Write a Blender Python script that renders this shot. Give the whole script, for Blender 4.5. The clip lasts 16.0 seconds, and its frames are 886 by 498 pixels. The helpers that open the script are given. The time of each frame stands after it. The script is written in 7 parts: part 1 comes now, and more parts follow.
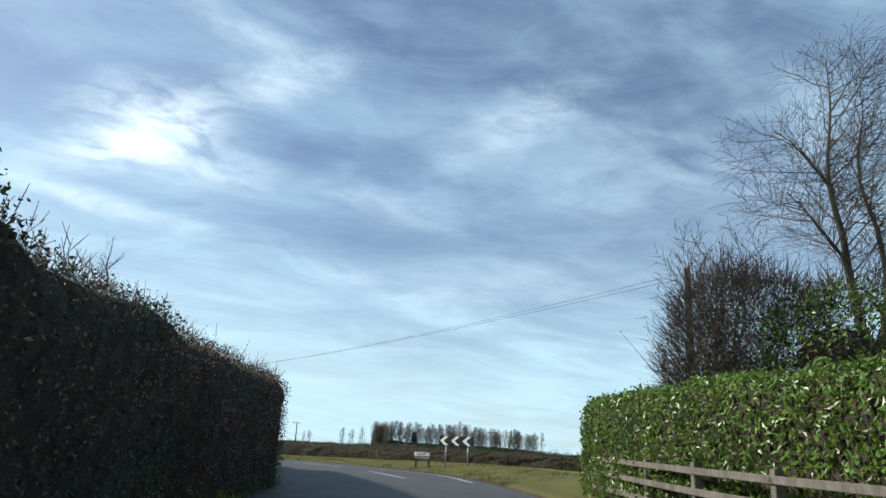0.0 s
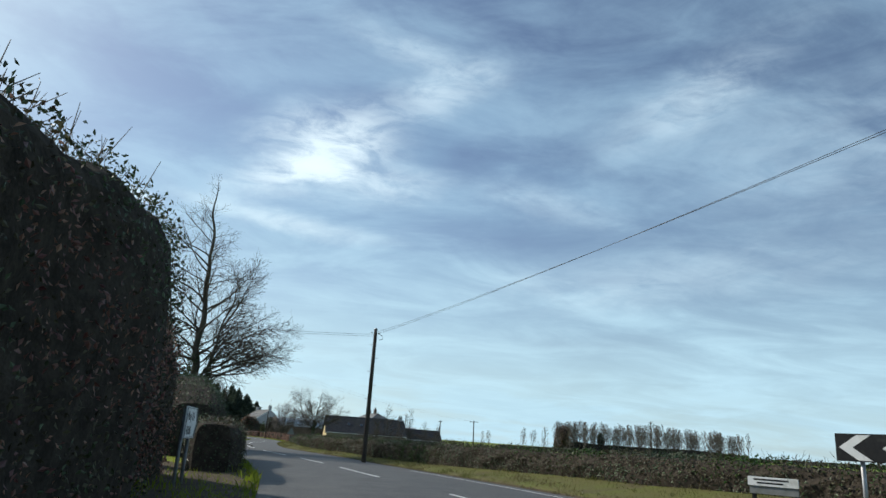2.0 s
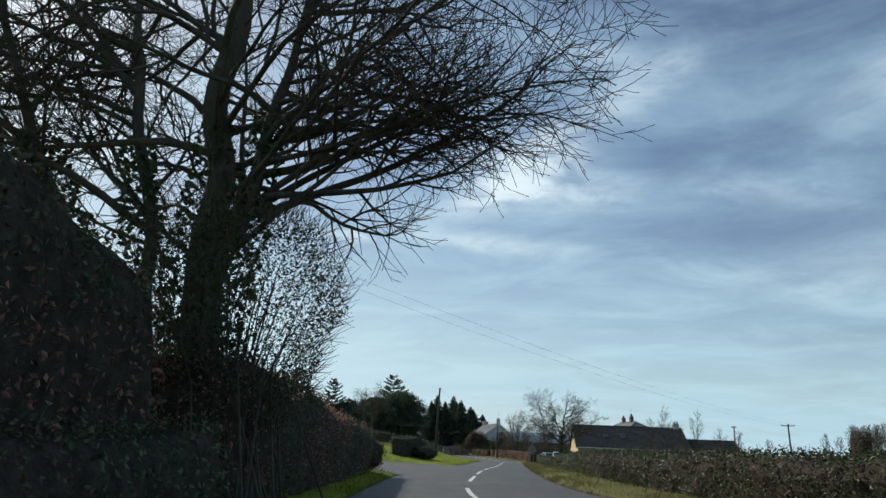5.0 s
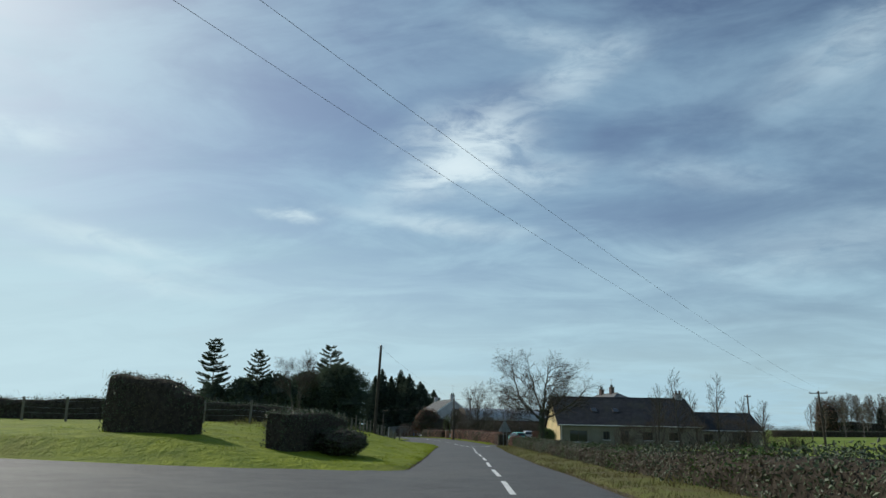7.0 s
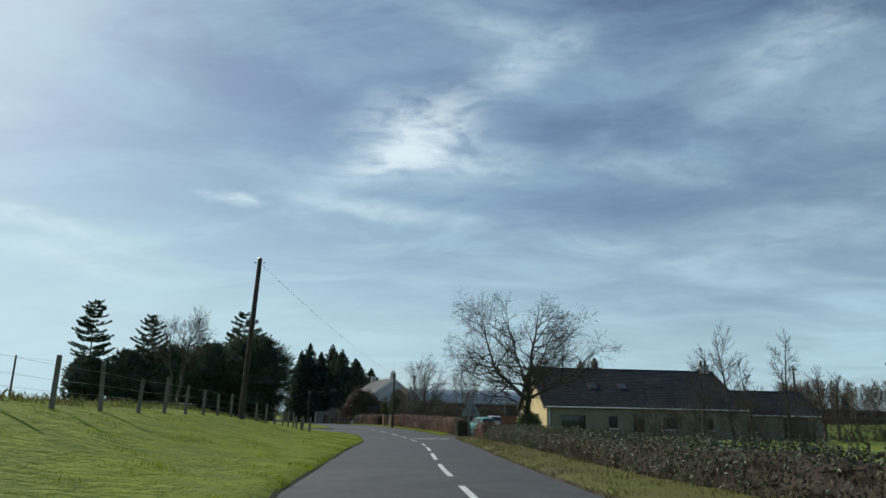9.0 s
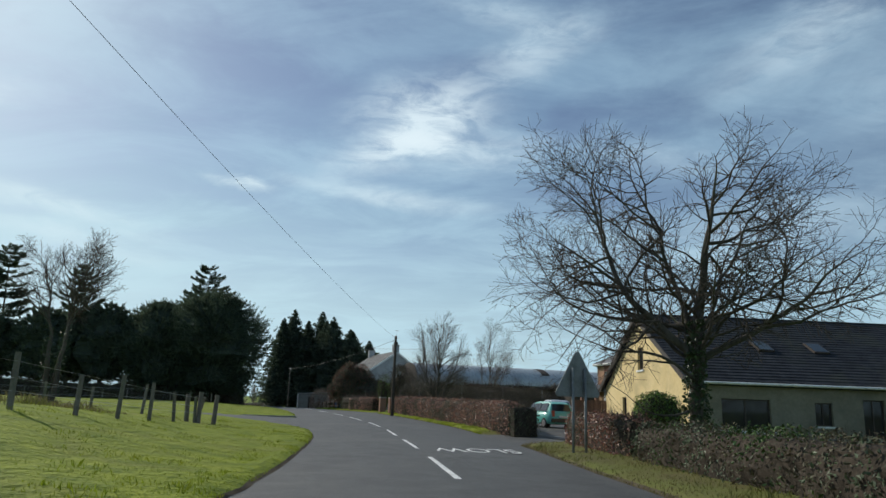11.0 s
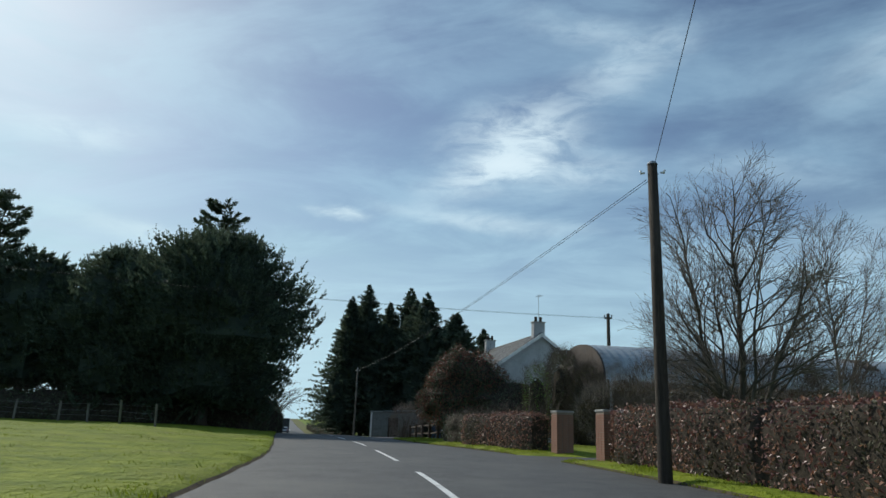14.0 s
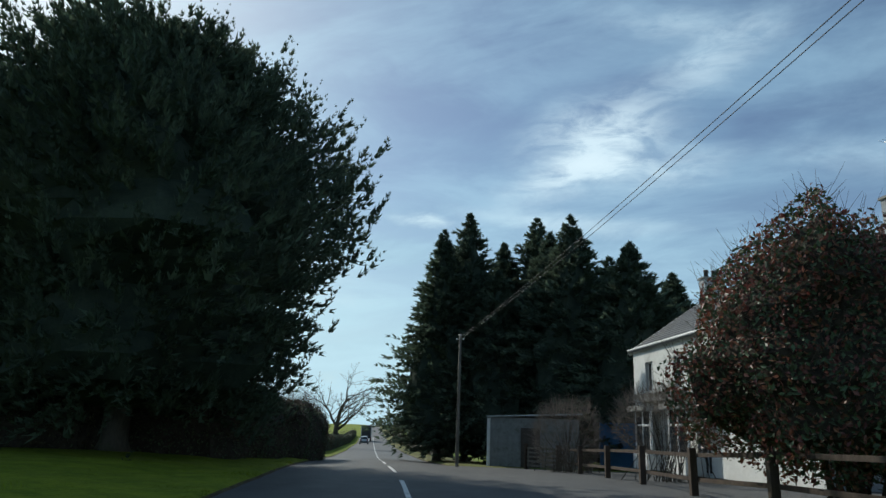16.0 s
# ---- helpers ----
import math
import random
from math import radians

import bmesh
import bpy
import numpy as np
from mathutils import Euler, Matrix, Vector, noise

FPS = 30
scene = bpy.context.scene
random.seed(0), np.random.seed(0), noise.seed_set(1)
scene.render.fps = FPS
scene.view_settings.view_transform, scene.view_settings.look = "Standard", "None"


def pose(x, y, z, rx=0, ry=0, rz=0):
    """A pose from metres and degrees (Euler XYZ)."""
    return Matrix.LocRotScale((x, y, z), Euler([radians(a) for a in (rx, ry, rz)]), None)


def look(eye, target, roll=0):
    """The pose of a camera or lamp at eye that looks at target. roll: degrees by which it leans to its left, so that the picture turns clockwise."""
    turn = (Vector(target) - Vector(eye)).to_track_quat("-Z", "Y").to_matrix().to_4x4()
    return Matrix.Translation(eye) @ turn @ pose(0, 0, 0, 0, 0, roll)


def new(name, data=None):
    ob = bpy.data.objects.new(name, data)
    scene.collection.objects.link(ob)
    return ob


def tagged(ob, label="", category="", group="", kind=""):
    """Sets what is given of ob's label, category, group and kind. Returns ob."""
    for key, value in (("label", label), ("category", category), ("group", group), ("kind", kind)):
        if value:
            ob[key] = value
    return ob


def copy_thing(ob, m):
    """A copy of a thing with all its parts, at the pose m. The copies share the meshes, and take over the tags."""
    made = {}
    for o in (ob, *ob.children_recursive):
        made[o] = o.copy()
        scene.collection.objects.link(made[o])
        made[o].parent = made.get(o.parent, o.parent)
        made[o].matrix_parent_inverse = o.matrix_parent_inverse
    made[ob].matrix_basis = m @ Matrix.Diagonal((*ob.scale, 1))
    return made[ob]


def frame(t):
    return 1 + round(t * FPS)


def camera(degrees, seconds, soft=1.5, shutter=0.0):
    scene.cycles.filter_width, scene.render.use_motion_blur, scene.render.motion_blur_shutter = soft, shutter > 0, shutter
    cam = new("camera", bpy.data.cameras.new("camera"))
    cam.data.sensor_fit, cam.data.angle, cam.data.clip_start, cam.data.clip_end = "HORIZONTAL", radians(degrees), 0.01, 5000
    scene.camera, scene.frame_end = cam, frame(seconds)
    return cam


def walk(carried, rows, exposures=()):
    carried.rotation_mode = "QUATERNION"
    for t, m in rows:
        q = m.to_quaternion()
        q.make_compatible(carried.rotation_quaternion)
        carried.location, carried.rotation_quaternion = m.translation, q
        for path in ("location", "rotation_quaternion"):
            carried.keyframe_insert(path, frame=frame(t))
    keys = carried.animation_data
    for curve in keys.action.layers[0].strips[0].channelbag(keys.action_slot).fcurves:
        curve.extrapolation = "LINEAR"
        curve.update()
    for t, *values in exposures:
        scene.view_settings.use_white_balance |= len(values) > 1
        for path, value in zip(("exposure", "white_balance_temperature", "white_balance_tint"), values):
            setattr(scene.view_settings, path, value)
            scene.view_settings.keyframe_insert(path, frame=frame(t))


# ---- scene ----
cam = camera(65.66, 16.0)
PATH = [
    (0, (9.077, 18.293, 0.794), (9.7110, 20.0994, 1.3732), 3.40),
    (0.5, (10.250, 23.037, 0.897), (10.8006, 24.8736, 1.4670), 3.54),
    (1, (11.192, 28.149, 1.036), (11.6459, 30.0128, 1.6006), 3.03),
    (1.5, (12.254, 33.996, 1.123), (12.5772, 35.8887, 1.6816), 3.27),
    (2, (12.936, 39.495, 1.117), (13.0987, 41.4101, 1.6691), 3.97),
    (2.5, (13.221, 46.172, 1.133), (13.2229, 48.0959, 1.6778), 4.13),
    (3, (12.754, 52.963, 1.162), (12.6063, 54.8820, 1.7042), 3.96),
    (3.5, (11.704, 59.708, 1.191), (11.4324, 61.6125, 1.7367), 3.89),
    (4, (10.248, 66.086, 1.159), (9.8875, 67.9737, 1.7119), 3.54),
    (4.5, (8.628, 72.168, 1.132), (8.2176, 74.0435, 1.6941), 2.94),
    (5, (6.678, 79.081, 1.080), (6.2518, 80.9518, 1.6443), 2.28),
    (7.5, (0.538, 113.158, 1.361), (0.3164, 115.0805, 1.8643), 0.94),
    (8, (-0.189, 120.579, 1.300), (-0.3554, 122.5086, 1.7972), 0.91),
    (8.5, (-1.114, 127.836, 1.231), (-1.2393, 129.7703, 1.7234), 0.97),
    (11, (-5.458, 165.521, 1.097), (-5.5957, 167.4663, 1.5426), 2.02),
    (11.5, (-6.666, 172.761, 0.992), (-6.8264, 174.7019, 1.4477), 2.57),
    (12, (-8.001, 180.263, 0.911), (-8.1929, 182.1995, 1.3741), 2.82),
    (12.5, (-9.375, 188.125, 0.857), (-9.6123, 190.0535, 1.3309), 2.80),
    (13, (-11.076, 195.895, 0.835), (-11.3637, 197.8135, 1.3204), 2.68),
    (13.5, (-12.991, 203.805, 0.895), (-13.3390, 205.7107, 1.3909), 2.54),
    (14, (-15.272, 211.720, 1.024), (-15.6828, 213.6115, 1.5277), 2.21),
    (14.5, (-17.665, 219.551, 1.114), (-18.1497, 221.4223, 1.6266), 2.14),
    (15, (-20.519, 227.256, 1.236), (-21.0656, 229.1087, 1.7545), 1.98),
    (15.5, (-23.339, 235.197, 1.426), (-23.9481, 237.0300, 1.9434), 1.79),
    (16, (-26.586, 242.751, 1.551), (-27.2312, 244.5744, 2.0606), 2.06),
]
walk(cam, [(t, look(eye, goal, lean)) for t, eye, goal, lean in PATH], ((0.0, 0.5, 6500, 10), (1.0, 0.4, 6500, 10), (2.0, 0.28, 6450, 9), (2.6, 0.17, 6400, 9), (3.2, 0.0, 6350, 8), (5.0, 0.08, 6550, 10), (7.5, -0.1, 6430, 7), (11.0, 0.02, 6480, 9), (12.5, 0.0, 6400, 8), (14.0, -0.02, 6270, 7), (15.0, -0.04, 6220, 6), (16.0, 0.04, 6170, 5)))

# ---- world, sun, exposure ----
SUN_YAW, SUN_EL = radians(55.0), radians(33.0)
SUN_DIR = Vector((-math.sin(SUN_YAW) * math.cos(SUN_EL), math.cos(SUN_YAW) * math.cos(SUN_EL), math.sin(SUN_EL)))


class Nodes:
    """Short hand for building a node tree."""

    def __init__(self, tree):
        self.t = tree
        tree.nodes.clear()

    def add(self, kind, **inputs):
        n = self.t.nodes.new(kind)
        for k, v in inputs.items():
            key = int(k[1:]) if k[0] == "i" and k[1:].isdigit() else k.replace("_", " ")
            if isinstance(v, bpy.types.NodeSocket):
                self.t.links.new(v, n.inputs[key])
            else:
                n.inputs[key].default_value = v
        return n

    def math(self, op, a, b=0.0, clamp=False):
        n = self.add("ShaderNodeMath", i0=a, i1=b)
        n.operation, n.use_clamp = op, clamp
        return n.outputs[0]

    def mix(self, fac, a, b, blend="MIX"):
        n = self.t.nodes.new("ShaderNodeMix")
        n.data_type, n.blend_type = "RGBA", blend
        for s, v in ((n.inputs[0], fac), (n.inputs[6], a), (n.inputs[7], b)):
            if isinstance(v, bpy.types.NodeSocket):
                self.t.links.new(v, s)
            else:
                s.default_value = v if not isinstance(v, tuple) or len(v) == 4 else (*v, 1)
        return n.outputs[2]

    def ramp(self, fac, lo, hi):
        n = self.add("ShaderNodeMapRange", Value=fac, From_Min=lo, From_Max=hi)
        n.interpolation_type = "SMOOTHSTEP"
        return n.outputs[0]

    def noise(self, vec, scale, detail=4.0, rough=0.55, dist=0.0):
        return self.add("ShaderNodeTexNoise", Vector=vec, Scale=scale, Detail=detail, Roughness=rough, Distortion=dist).outputs[0]

    def mapping(self, vec, loc=(0, 0, 0), rot=(0, 0, 0), scale=(1, 1, 1)):
        return self.add("ShaderNodeMapping", Vector=vec, Location=loc, Rotation=rot, Scale=scale).outputs[0]


def build_world():
    w = bpy.data.worlds.new("sky")
    w.use_nodes = True
    scene.world = w
    n = Nodes(w.node_tree)
    sky = n.t.nodes.new("ShaderNodeTexSky")
    sky.sky_type, sky.sun_disc = "NISHITA", False
    sky.sun_elevation, sky.sun_rotation = SUN_EL, -SUN_YAW
    sky.air_density, sky.dust_density, sky.ozone_density = 1.0, 0.6, 1.6
    d = n.add("ShaderNodeTexCoord").outputs["Generated"]
    xyz = n.add("ShaderNodeSeparateXYZ", Vector=d).outputs
    up = n.math("MAXIMUM", xyz[2], 0.0)
    den = n.math("ADD", up, 0.16)
    flat = n.add("ShaderNodeCombineXYZ", X=n.math("DIVIDE", xyz[0], den), Y=n.math("DIVIDE", xyz[1], den), Z=0.0).outputs[0]
    # bearing and height in the sky, in degrees
    bearing = n.math("MULTIPLY", n.math("ARCTAN2", xyz[0], xyz[1]), 57.2958)
    lift = n.math("MULTIPLY", n.math("ARCSINE", xyz[2]), 57.2958)
    chart = n.add("ShaderNodeCombineXYZ", X=bearing, Y=lift, Z=0.0).outputs[0]
    # long soft bands of thin cloud, and finer streaks drawn across them
    band = n.noise(n.mapping(flat, (3.1, 1.7, 0), (0, 0, radians(30)), (0.6, 1.25, 1)), 0.85, 6, 0.5, 0.9)
    fine = n.noise(n.mapping(flat, (0.4, 5.2, 0), (0, 0, radians(38)), (0.9, 1.7, 1)), 1.8, 9, 0.62, 0.7)
    ripple = n.noise(n.mapping(chart, (2, 7, 0), (0, 0, radians(-14)), (0.10, 0.30, 1)), 1.0, 8, 0.6, 0.5)
    body = n.math("ADD", n.math("ADD", n.math("MULTIPLY", band, 0.42), n.math("MULTIPLY", fine, 0.28)), n.math("MULTIPLY", ripple, 0.30))
    thin = n.ramp(body, 0.36, 0.66)
    # wind-torn edges: the chart is pushed about by noise at two scales
    push = []
    for scale, amount, seed in ((0.11, 4.2, 3.0), (0.42, 2.6, 11.0)):
        t = n.add("ShaderNodeTexNoise", Vector=n.mapping(chart, (seed, seed, 0), (0, 0, radians(-12)), (0.6, 1.3, 1)), Scale=scale, Detail=5.0, Roughness=0.6)
        c = n.add("ShaderNodeVectorMath", i0=t.outputs["Color"], i1=(0.5, 0.5, 0.5))
        c.operation = "SUBTRACT"
        c = n.add("ShaderNodeVectorMath", i0=c.outputs[0], i1=(amount, amount * 0.55, 0.0))
        c.operation = "MULTIPLY"
        push.append(c.outputs[0])
    torn = chart
    for q in push:
        c = n.add("ShaderNodeVectorMath", i0=torn, i1=q)
        c.operation = "ADD"
        torn = c.outputs[0]

    def patches(rows):
        total = 0.0
        for az, el, wide, tall, tilt, much in rows:
            centred = n.mapping(torn, (-az, -el, 0))
            turned = n.mapping(centred, (0, 0, 0), (0, 0, radians(-tilt)))
            far = n.add("ShaderNodeVectorMath", i0=n.mapping(turned, scale=(1 / wide, 1 / tall, 0)))
            far.operation = "LENGTH"
            total = n.math("ADD", n.math("MULTIPLY", n.ramp(far.outputs["Value"], 1.5, 0.0), much), total)
        return total

    grain = n.ramp(n.noise(n.mapping(chart, (5, 3, 0), (0, 0, radians(-16)), (0.22, 0.62, 1)), 1.0, 9, 0.64, 0.6), 0.26, 0.62)
    white = n.math("MULTIPLY", patches(WHITE_CLOUD), n.math("ADD", n.math("MULTIPLY", grain, 0.75), 0.25))
    clear = patches(CLEAR_SKY)
    # veil towards the horizon and round the sun
    low = n.ramp(up, 0.40, 0.02)
    dot = n.add("ShaderNodeVectorMath", i0=d, i1=tuple(SUN_DIR))
    dot.operation = "DOT_PRODUCT"
    wide = n.math("MULTIPLY", n.math("POWER", n.math("MAXIMUM", dot.outputs["Value"], 0.0), 3.0), low)
    glow = n.math("POWER", n.math("MAXIMUM", dot.outputs["Value"], 0.0), 14.0)
    veil = n.math("ADD", n.math("MULTIPLY", thin, 0.55), n.math("MULTIPLY", low, 0.62), True)
    veil = n.math("SUBTRACT", veil, n.math("MULTIPLY", clear, 0.55), True)
    veil = n.math("ADD", veil, n.math("MULTIPLY", glow, 0.55), True)
    veil = n.math("ADD", veil, n.math("MULTIPLY", white, 0.8), True)
    veil = n.math("ADD", veil, n.math("MULTIPLY", wide, 0.6), True)
    cloud = n.mix(n.math("ADD", n.math("MULTIPLY", white, 0.85), n.math("MULTIPLY", glow, 0.9), True), n.mix(n.ramp(fine, 0.35, 0.65), (0.27, 0.44, 0.61), (0.40, 0.61, 0.77)), (0.80, 0.93, 1.0))
    cloud = n.mix(n.math("MULTIPLY", low, 0.7), cloud, (0.52, 0.735, 0.82))
    cloud = n.mix(n.math("MULTIPLY", wide, 0.9, True), cloud, (0.74, 0.93, 0.98))
    cloud = n.mix(n.math("MULTIPLY", white, 0.6, True), cloud, (0.80, 0.93, 1.0))
    a = n.add("ShaderNodeBackground", Color=sky.outputs[0], Strength=0.085)
    b = n.add("ShaderNodeBackground", Color=cloud, Strength=0.95)
    m = n.add("ShaderNodeMixShader", Fac=veil, i1=a.outputs[0], i2=b.outputs[0])
    n.add("ShaderNodeOutputWorld", Surface=m.outputs[0])


# thin clouds: bearing, height, half width, half height, tilt, amount
WHITE_CLOUD = ((-6.0, 23.6, 6.6, 3.6, 6, 0.85), (-7.2, 21.4, 4.2, 1.1, 4, 0.55), (0.5, 20.9, 5.0, 1.5, 10, 0.40), (-11.4, 19.8, 3.6, 1.2, 8, 0.45), (-9.0, 17.2, 9.0, 1.0, -6, 0.42),
               (-21.5, 17.3, 2.6, 0.5, -4, 0.75), (3.0, 28.6, 8.0, 1.8, 18, 0.42), (1.0, 31.8, 7.0, 1.3, -12, 0.30), (-35.5, 13.7, 9.0, 1.0, -9, 0.40), (-33.0, 11.2, 7.0, 0.9, -6, 0.35),
               (27.0, 28.6, 10.0, 2.4, 22, 0.36), (23.0, 14.0, 15.0, 2.4, 3, 0.25), (-42.0, 20.5, 6.0, 1.3, 5, 0.35), (45.0, 22.0, 20.0, 8.0, 0, 0.22), (14.0, 20.0, 7.0, 1.6, -16, 0.2))
CLEAR_SKY = ((-3.0, 27.0, 5.0, 1.6, 10, 0.55), (-15.0, 24.5, 8.0, 2.3, -12, 0.4), (6.0, 23.2, 4.5, 1.7, 18, 0.5), (17.0, 9.0, 7.0, 0.8, 5, 0.35), (7.0, 17.6, 10.0, 1.5, -5, 0.35),
             (-24.0, 27.5, 9.0, 2.6, -5, 0.2), (13.0, 33.5, 11.0, 2.2, -10, 0.5), (16.0, 25.0, 6.0, 1.6, 15, 0.4))
build_world()
sun = new("sun", bpy.data.lights.new("sun", "SUN"))
sun.data.energy, sun.data.angle, sun.data.color = 3.4, radians(0.6), (1.0, 0.93, 0.82)
sun.matrix_world = look((0, 0, 60), Vector((0, 0, 60)) - SUN_DIR)


# ---- materials ----
def material(name, a, b, scale=3.0, rough=0.8, bump=0.0, bump_scale=None, island=0.0, metal=0.0, spec=0.3, translucent=0.0, streak=(1, 1, 1), dirt=None, dirt_scale=0.35):
    """Two colours mixed by noise at two scales, with relief, and variation from piece to piece."""
    m = bpy.data.materials.new(name)
    m.use_nodes = True
    n = Nodes(m.node_tree)
    pos = n.mapping(n.add("ShaderNodeTexCoord").outputs["Object"], scale=streak)
    fac = n.math("ADD", n.math("MULTIPLY", n.noise(pos, scale, 5, 0.6), 0.65), n.math("MULTIPLY", n.noise(pos, scale * 7.3, 3, 0.6), 0.35))
    fac = n.ramp(fac, 0.33, 0.67)
    col = n.mix(fac, a, b)
    if dirt:
        col = n.mix(n.math("MULTIPLY", n.ramp(n.noise(pos, dirt_scale, 6, 0.65, 0.4), 0.48, 0.72), 0.8), col, dirt)
    if island:
        geo = n.t.nodes.new("ShaderNodeNewGeometry")
        r = geo.outputs["Random Per Island"]
        v = n.add("ShaderNodeHueSaturation", Hue=n.math("ADD", n.math("MULTIPLY", r, 0.05 * island), 0.5 - 0.025 * island), Value=n.math("ADD", n.math("MULTIPLY", r, 0.9 * island), 1 - 0.45 * island), Color=col)
        col = v.outputs[0]
    p = n.add("ShaderNodeBsdfPrincipled", Base_Color=col, Roughness=rough, Metallic=metal)
    p.inputs["Specular IOR Level"].default_value = spec
    if bump:
        h = n.noise(pos, bump_scale or scale * 9, 4, 0.65)
        bn = n.add("ShaderNodeBump", Height=h, Strength=min(1, bump), Distance=0.02 * max(1, bump))
        n.t.links.new(bn.outputs[0], p.inputs["Normal"])
    out = p.outputs[0]
    if translucent:
        tr = n.add("ShaderNodeBsdfTranslucent", Color=col)
        out = n.add("ShaderNodeMixShader", Fac=translucent, i1=out, i2=tr.outputs[0]).outputs[0]
    n.add("ShaderNodeOutputMaterial", Surface=out)
    return m


def glass_material(name, tint=(0.02, 0.025, 0.03)):
    m = bpy.data.materials.new(name)
    m.use_nodes = True
    n = Nodes(m.node_tree)
    p = n.add("ShaderNodeBsdfPrincipled", Base_Color=(*tint, 1), Roughness=0.04)
    p.inputs["Specular IOR Level"].default_value = 0.6
    n.add("ShaderNodeOutputMaterial", Surface=p.outputs[0])
    return m


ASPHALT = material("asphalt", (0.054, 0.055, 0.054), (0.088, 0.088, 0.086), 1.2, 0.68, 0.6, 130, dirt=(0.105, 0.103, 0.096), dirt_scale=0.25, spec=0.4)
LANE_PAINT = material("road_paint", (0.62, 0.62, 0.60), (0.82, 0.82, 0.79), 6, 0.6, 0.3, 90, dirt=(0.3, 0.3, 0.29), dirt_scale=2.5)
GRASS = material("grass", (0.115, 0.160, 0.012), (0.235, 0.275, 0.022), 1.1, 0.9, 9.0, 3.4, dirt=(0.18, 0.19, 0.035), dirt_scale=0.22, spec=0.15)
BLADE = material("grass_blade", (0.135, 0.185, 0.014), (0.25, 0.295, 0.024), 0.5, 0.7, island=0.35, translucent=0.5, dirt=(0.19, 0.22, 0.045), dirt_scale=0.2)
VERGE = material("verge_grass", (0.12, 0.105, 0.04), (0.12, 0.14, 0.03), 0.45, 0.9, 1.0, 26, dirt=(0.10, 0.075, 0.045), dirt_scale=0.5, spec=0.15)
STRAW = material("dry_blade", (0.19, 0.155, 0.075), (0.13, 0.145, 0.038), 0.4, 0.8, island=0.6, translucent=0.3)
FIELD = material("field_grass", (0.12, 0.175, 0.028), (0.19, 0.235, 0.042), 0.06, 0.95, 0.4, 2.0, spec=0.1)
SOIL = material("bare_soil", (0.055, 0.042, 0.030), (0.11, 0.088, 0.06), 1.4, 0.95, 1.0, 22, spec=0.1)
BARK = material("bark", (0.055, 0.048, 0.040), (0.12, 0.105, 0.088), 2.2, 0.9, 1.0, 16, streak=(1, 1, 0.3), dirt=(0.075, 0.095, 0.045), dirt_scale=0.5, spec=0.15)
TWIG = material("twig_bark", (0.060, 0.048, 0.040), (0.125, 0.098, 0.080), 1.3, 0.85, spec=0.15, island=0.5)
PALE_TWIG = material("pale_twig_bark", (0.12, 0.10, 0.085), (0.24, 0.20, 0.17), 1.3, 0.85, spec=0.15, island=0.5)
LAUREL_DARK = material("glossy_dark_laurel_leaf", (0.028, 0.062, 0.014), (0.07, 0.115, 0.026), 0.8, 0.52, island=0.9, translucent=0.12, spec=0.2)
# cream house's long walls: their shade is put into this duller colour
SHADED_CREAM = material("shaded_cream_render", (0.22, 0.20, 0.155), (0.31, 0.285, 0.225), 1.0, 0.95, 1.0, 70, dirt=(0.18, 0.17, 0.14), dirt_scale=0.6)
LAUREL = material("laurel_leaf", (0.075, 0.14, 0.02), (0.17, 0.26, 0.035), 0.9, 0.35, island=0.9, translucent=0.25, spec=0.5)
DARK_LEAF = material("dark_evergreen_leaf", (0.045, 0.068, 0.036), (0.092, 0.120, 0.058), 0.7, 0.52, island=0.8, translucent=0.1, spec=0.28)
IVY = material("ivy_leaf", (0.022, 0.042, 0.014), (0.05, 0.08, 0.024), 0.8, 0.4, island=0.8, translucent=0.12, spec=0.45)
BEECH = material("copper_beech_leaf", (0.15, 0.062, 0.044), (0.31, 0.155, 0.115), 0.8, 0.45, island=1.0, translucent=0.3, spec=0.55)
BROWN_LEAF = material("bramble_leaf", (0.056, 0.047, 0.028), (0.100, 0.090, 0.050), 0.8, 0.6, island=0.9, translucent=0.2, spec=0.3)
# twig brown darkened to carry the shade behind the leaves
HEDGE_SHADE_CORE = material("hedge_shade_twigs", (0.030, 0.026, 0.021), (0.080, 0.066, 0.052), 5.0, 0.95, 1.0, 30, spec=0.05)
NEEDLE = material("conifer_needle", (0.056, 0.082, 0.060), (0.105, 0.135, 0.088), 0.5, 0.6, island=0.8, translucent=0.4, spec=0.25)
# darker green for the crown's filler mass: inner shade put into the colour
NEEDLE_SHADE_CORE = material("conifer_inner_shade", (0.036, 0.050, 0.040), (0.066, 0.082, 0.060), 1.5, 0.9, 1.0, 6, spec=0.05)
RED_SHRUB = material("photinia_leaf", (0.10, 0.042, 0.034), (0.25, 0.09, 0.062), 0.6, 0.45, island=0.9, translucent=0.3, spec=0.4)
POLE_WOOD = material("creosoted_pole", (0.035, 0.028, 0.022), (0.085, 0.070, 0.055), 2.5, 0.85, 0.8, 40, streak=(3, 3, 0.25), spec=0.2)
FENCE_WOOD = material("weathered_fence_wood", (0.11, 0.10, 0.085), (0.23, 0.205, 0.175), 3, 0.85, 0.6, 50, streak=(1, 1, 0.4), spec=0.2, dirt=(0.10, 0.12, 0.07), dirt_scale=1.2)
DARK_WOOD = material("dark_stained_wood", (0.045, 0.032, 0.024), (0.09, 0.066, 0.05), 3, 0.8, 0.5, 50, streak=(1, 1, 0.3), spec=0.2)
BROWN_BOARD = material("brown_fence_board", (0.13, 0.07, 0.045), (0.22, 0.13, 0.085), 3, 0.8, 0.5, 50, streak=(1, 1, 0.3), island=0.4)
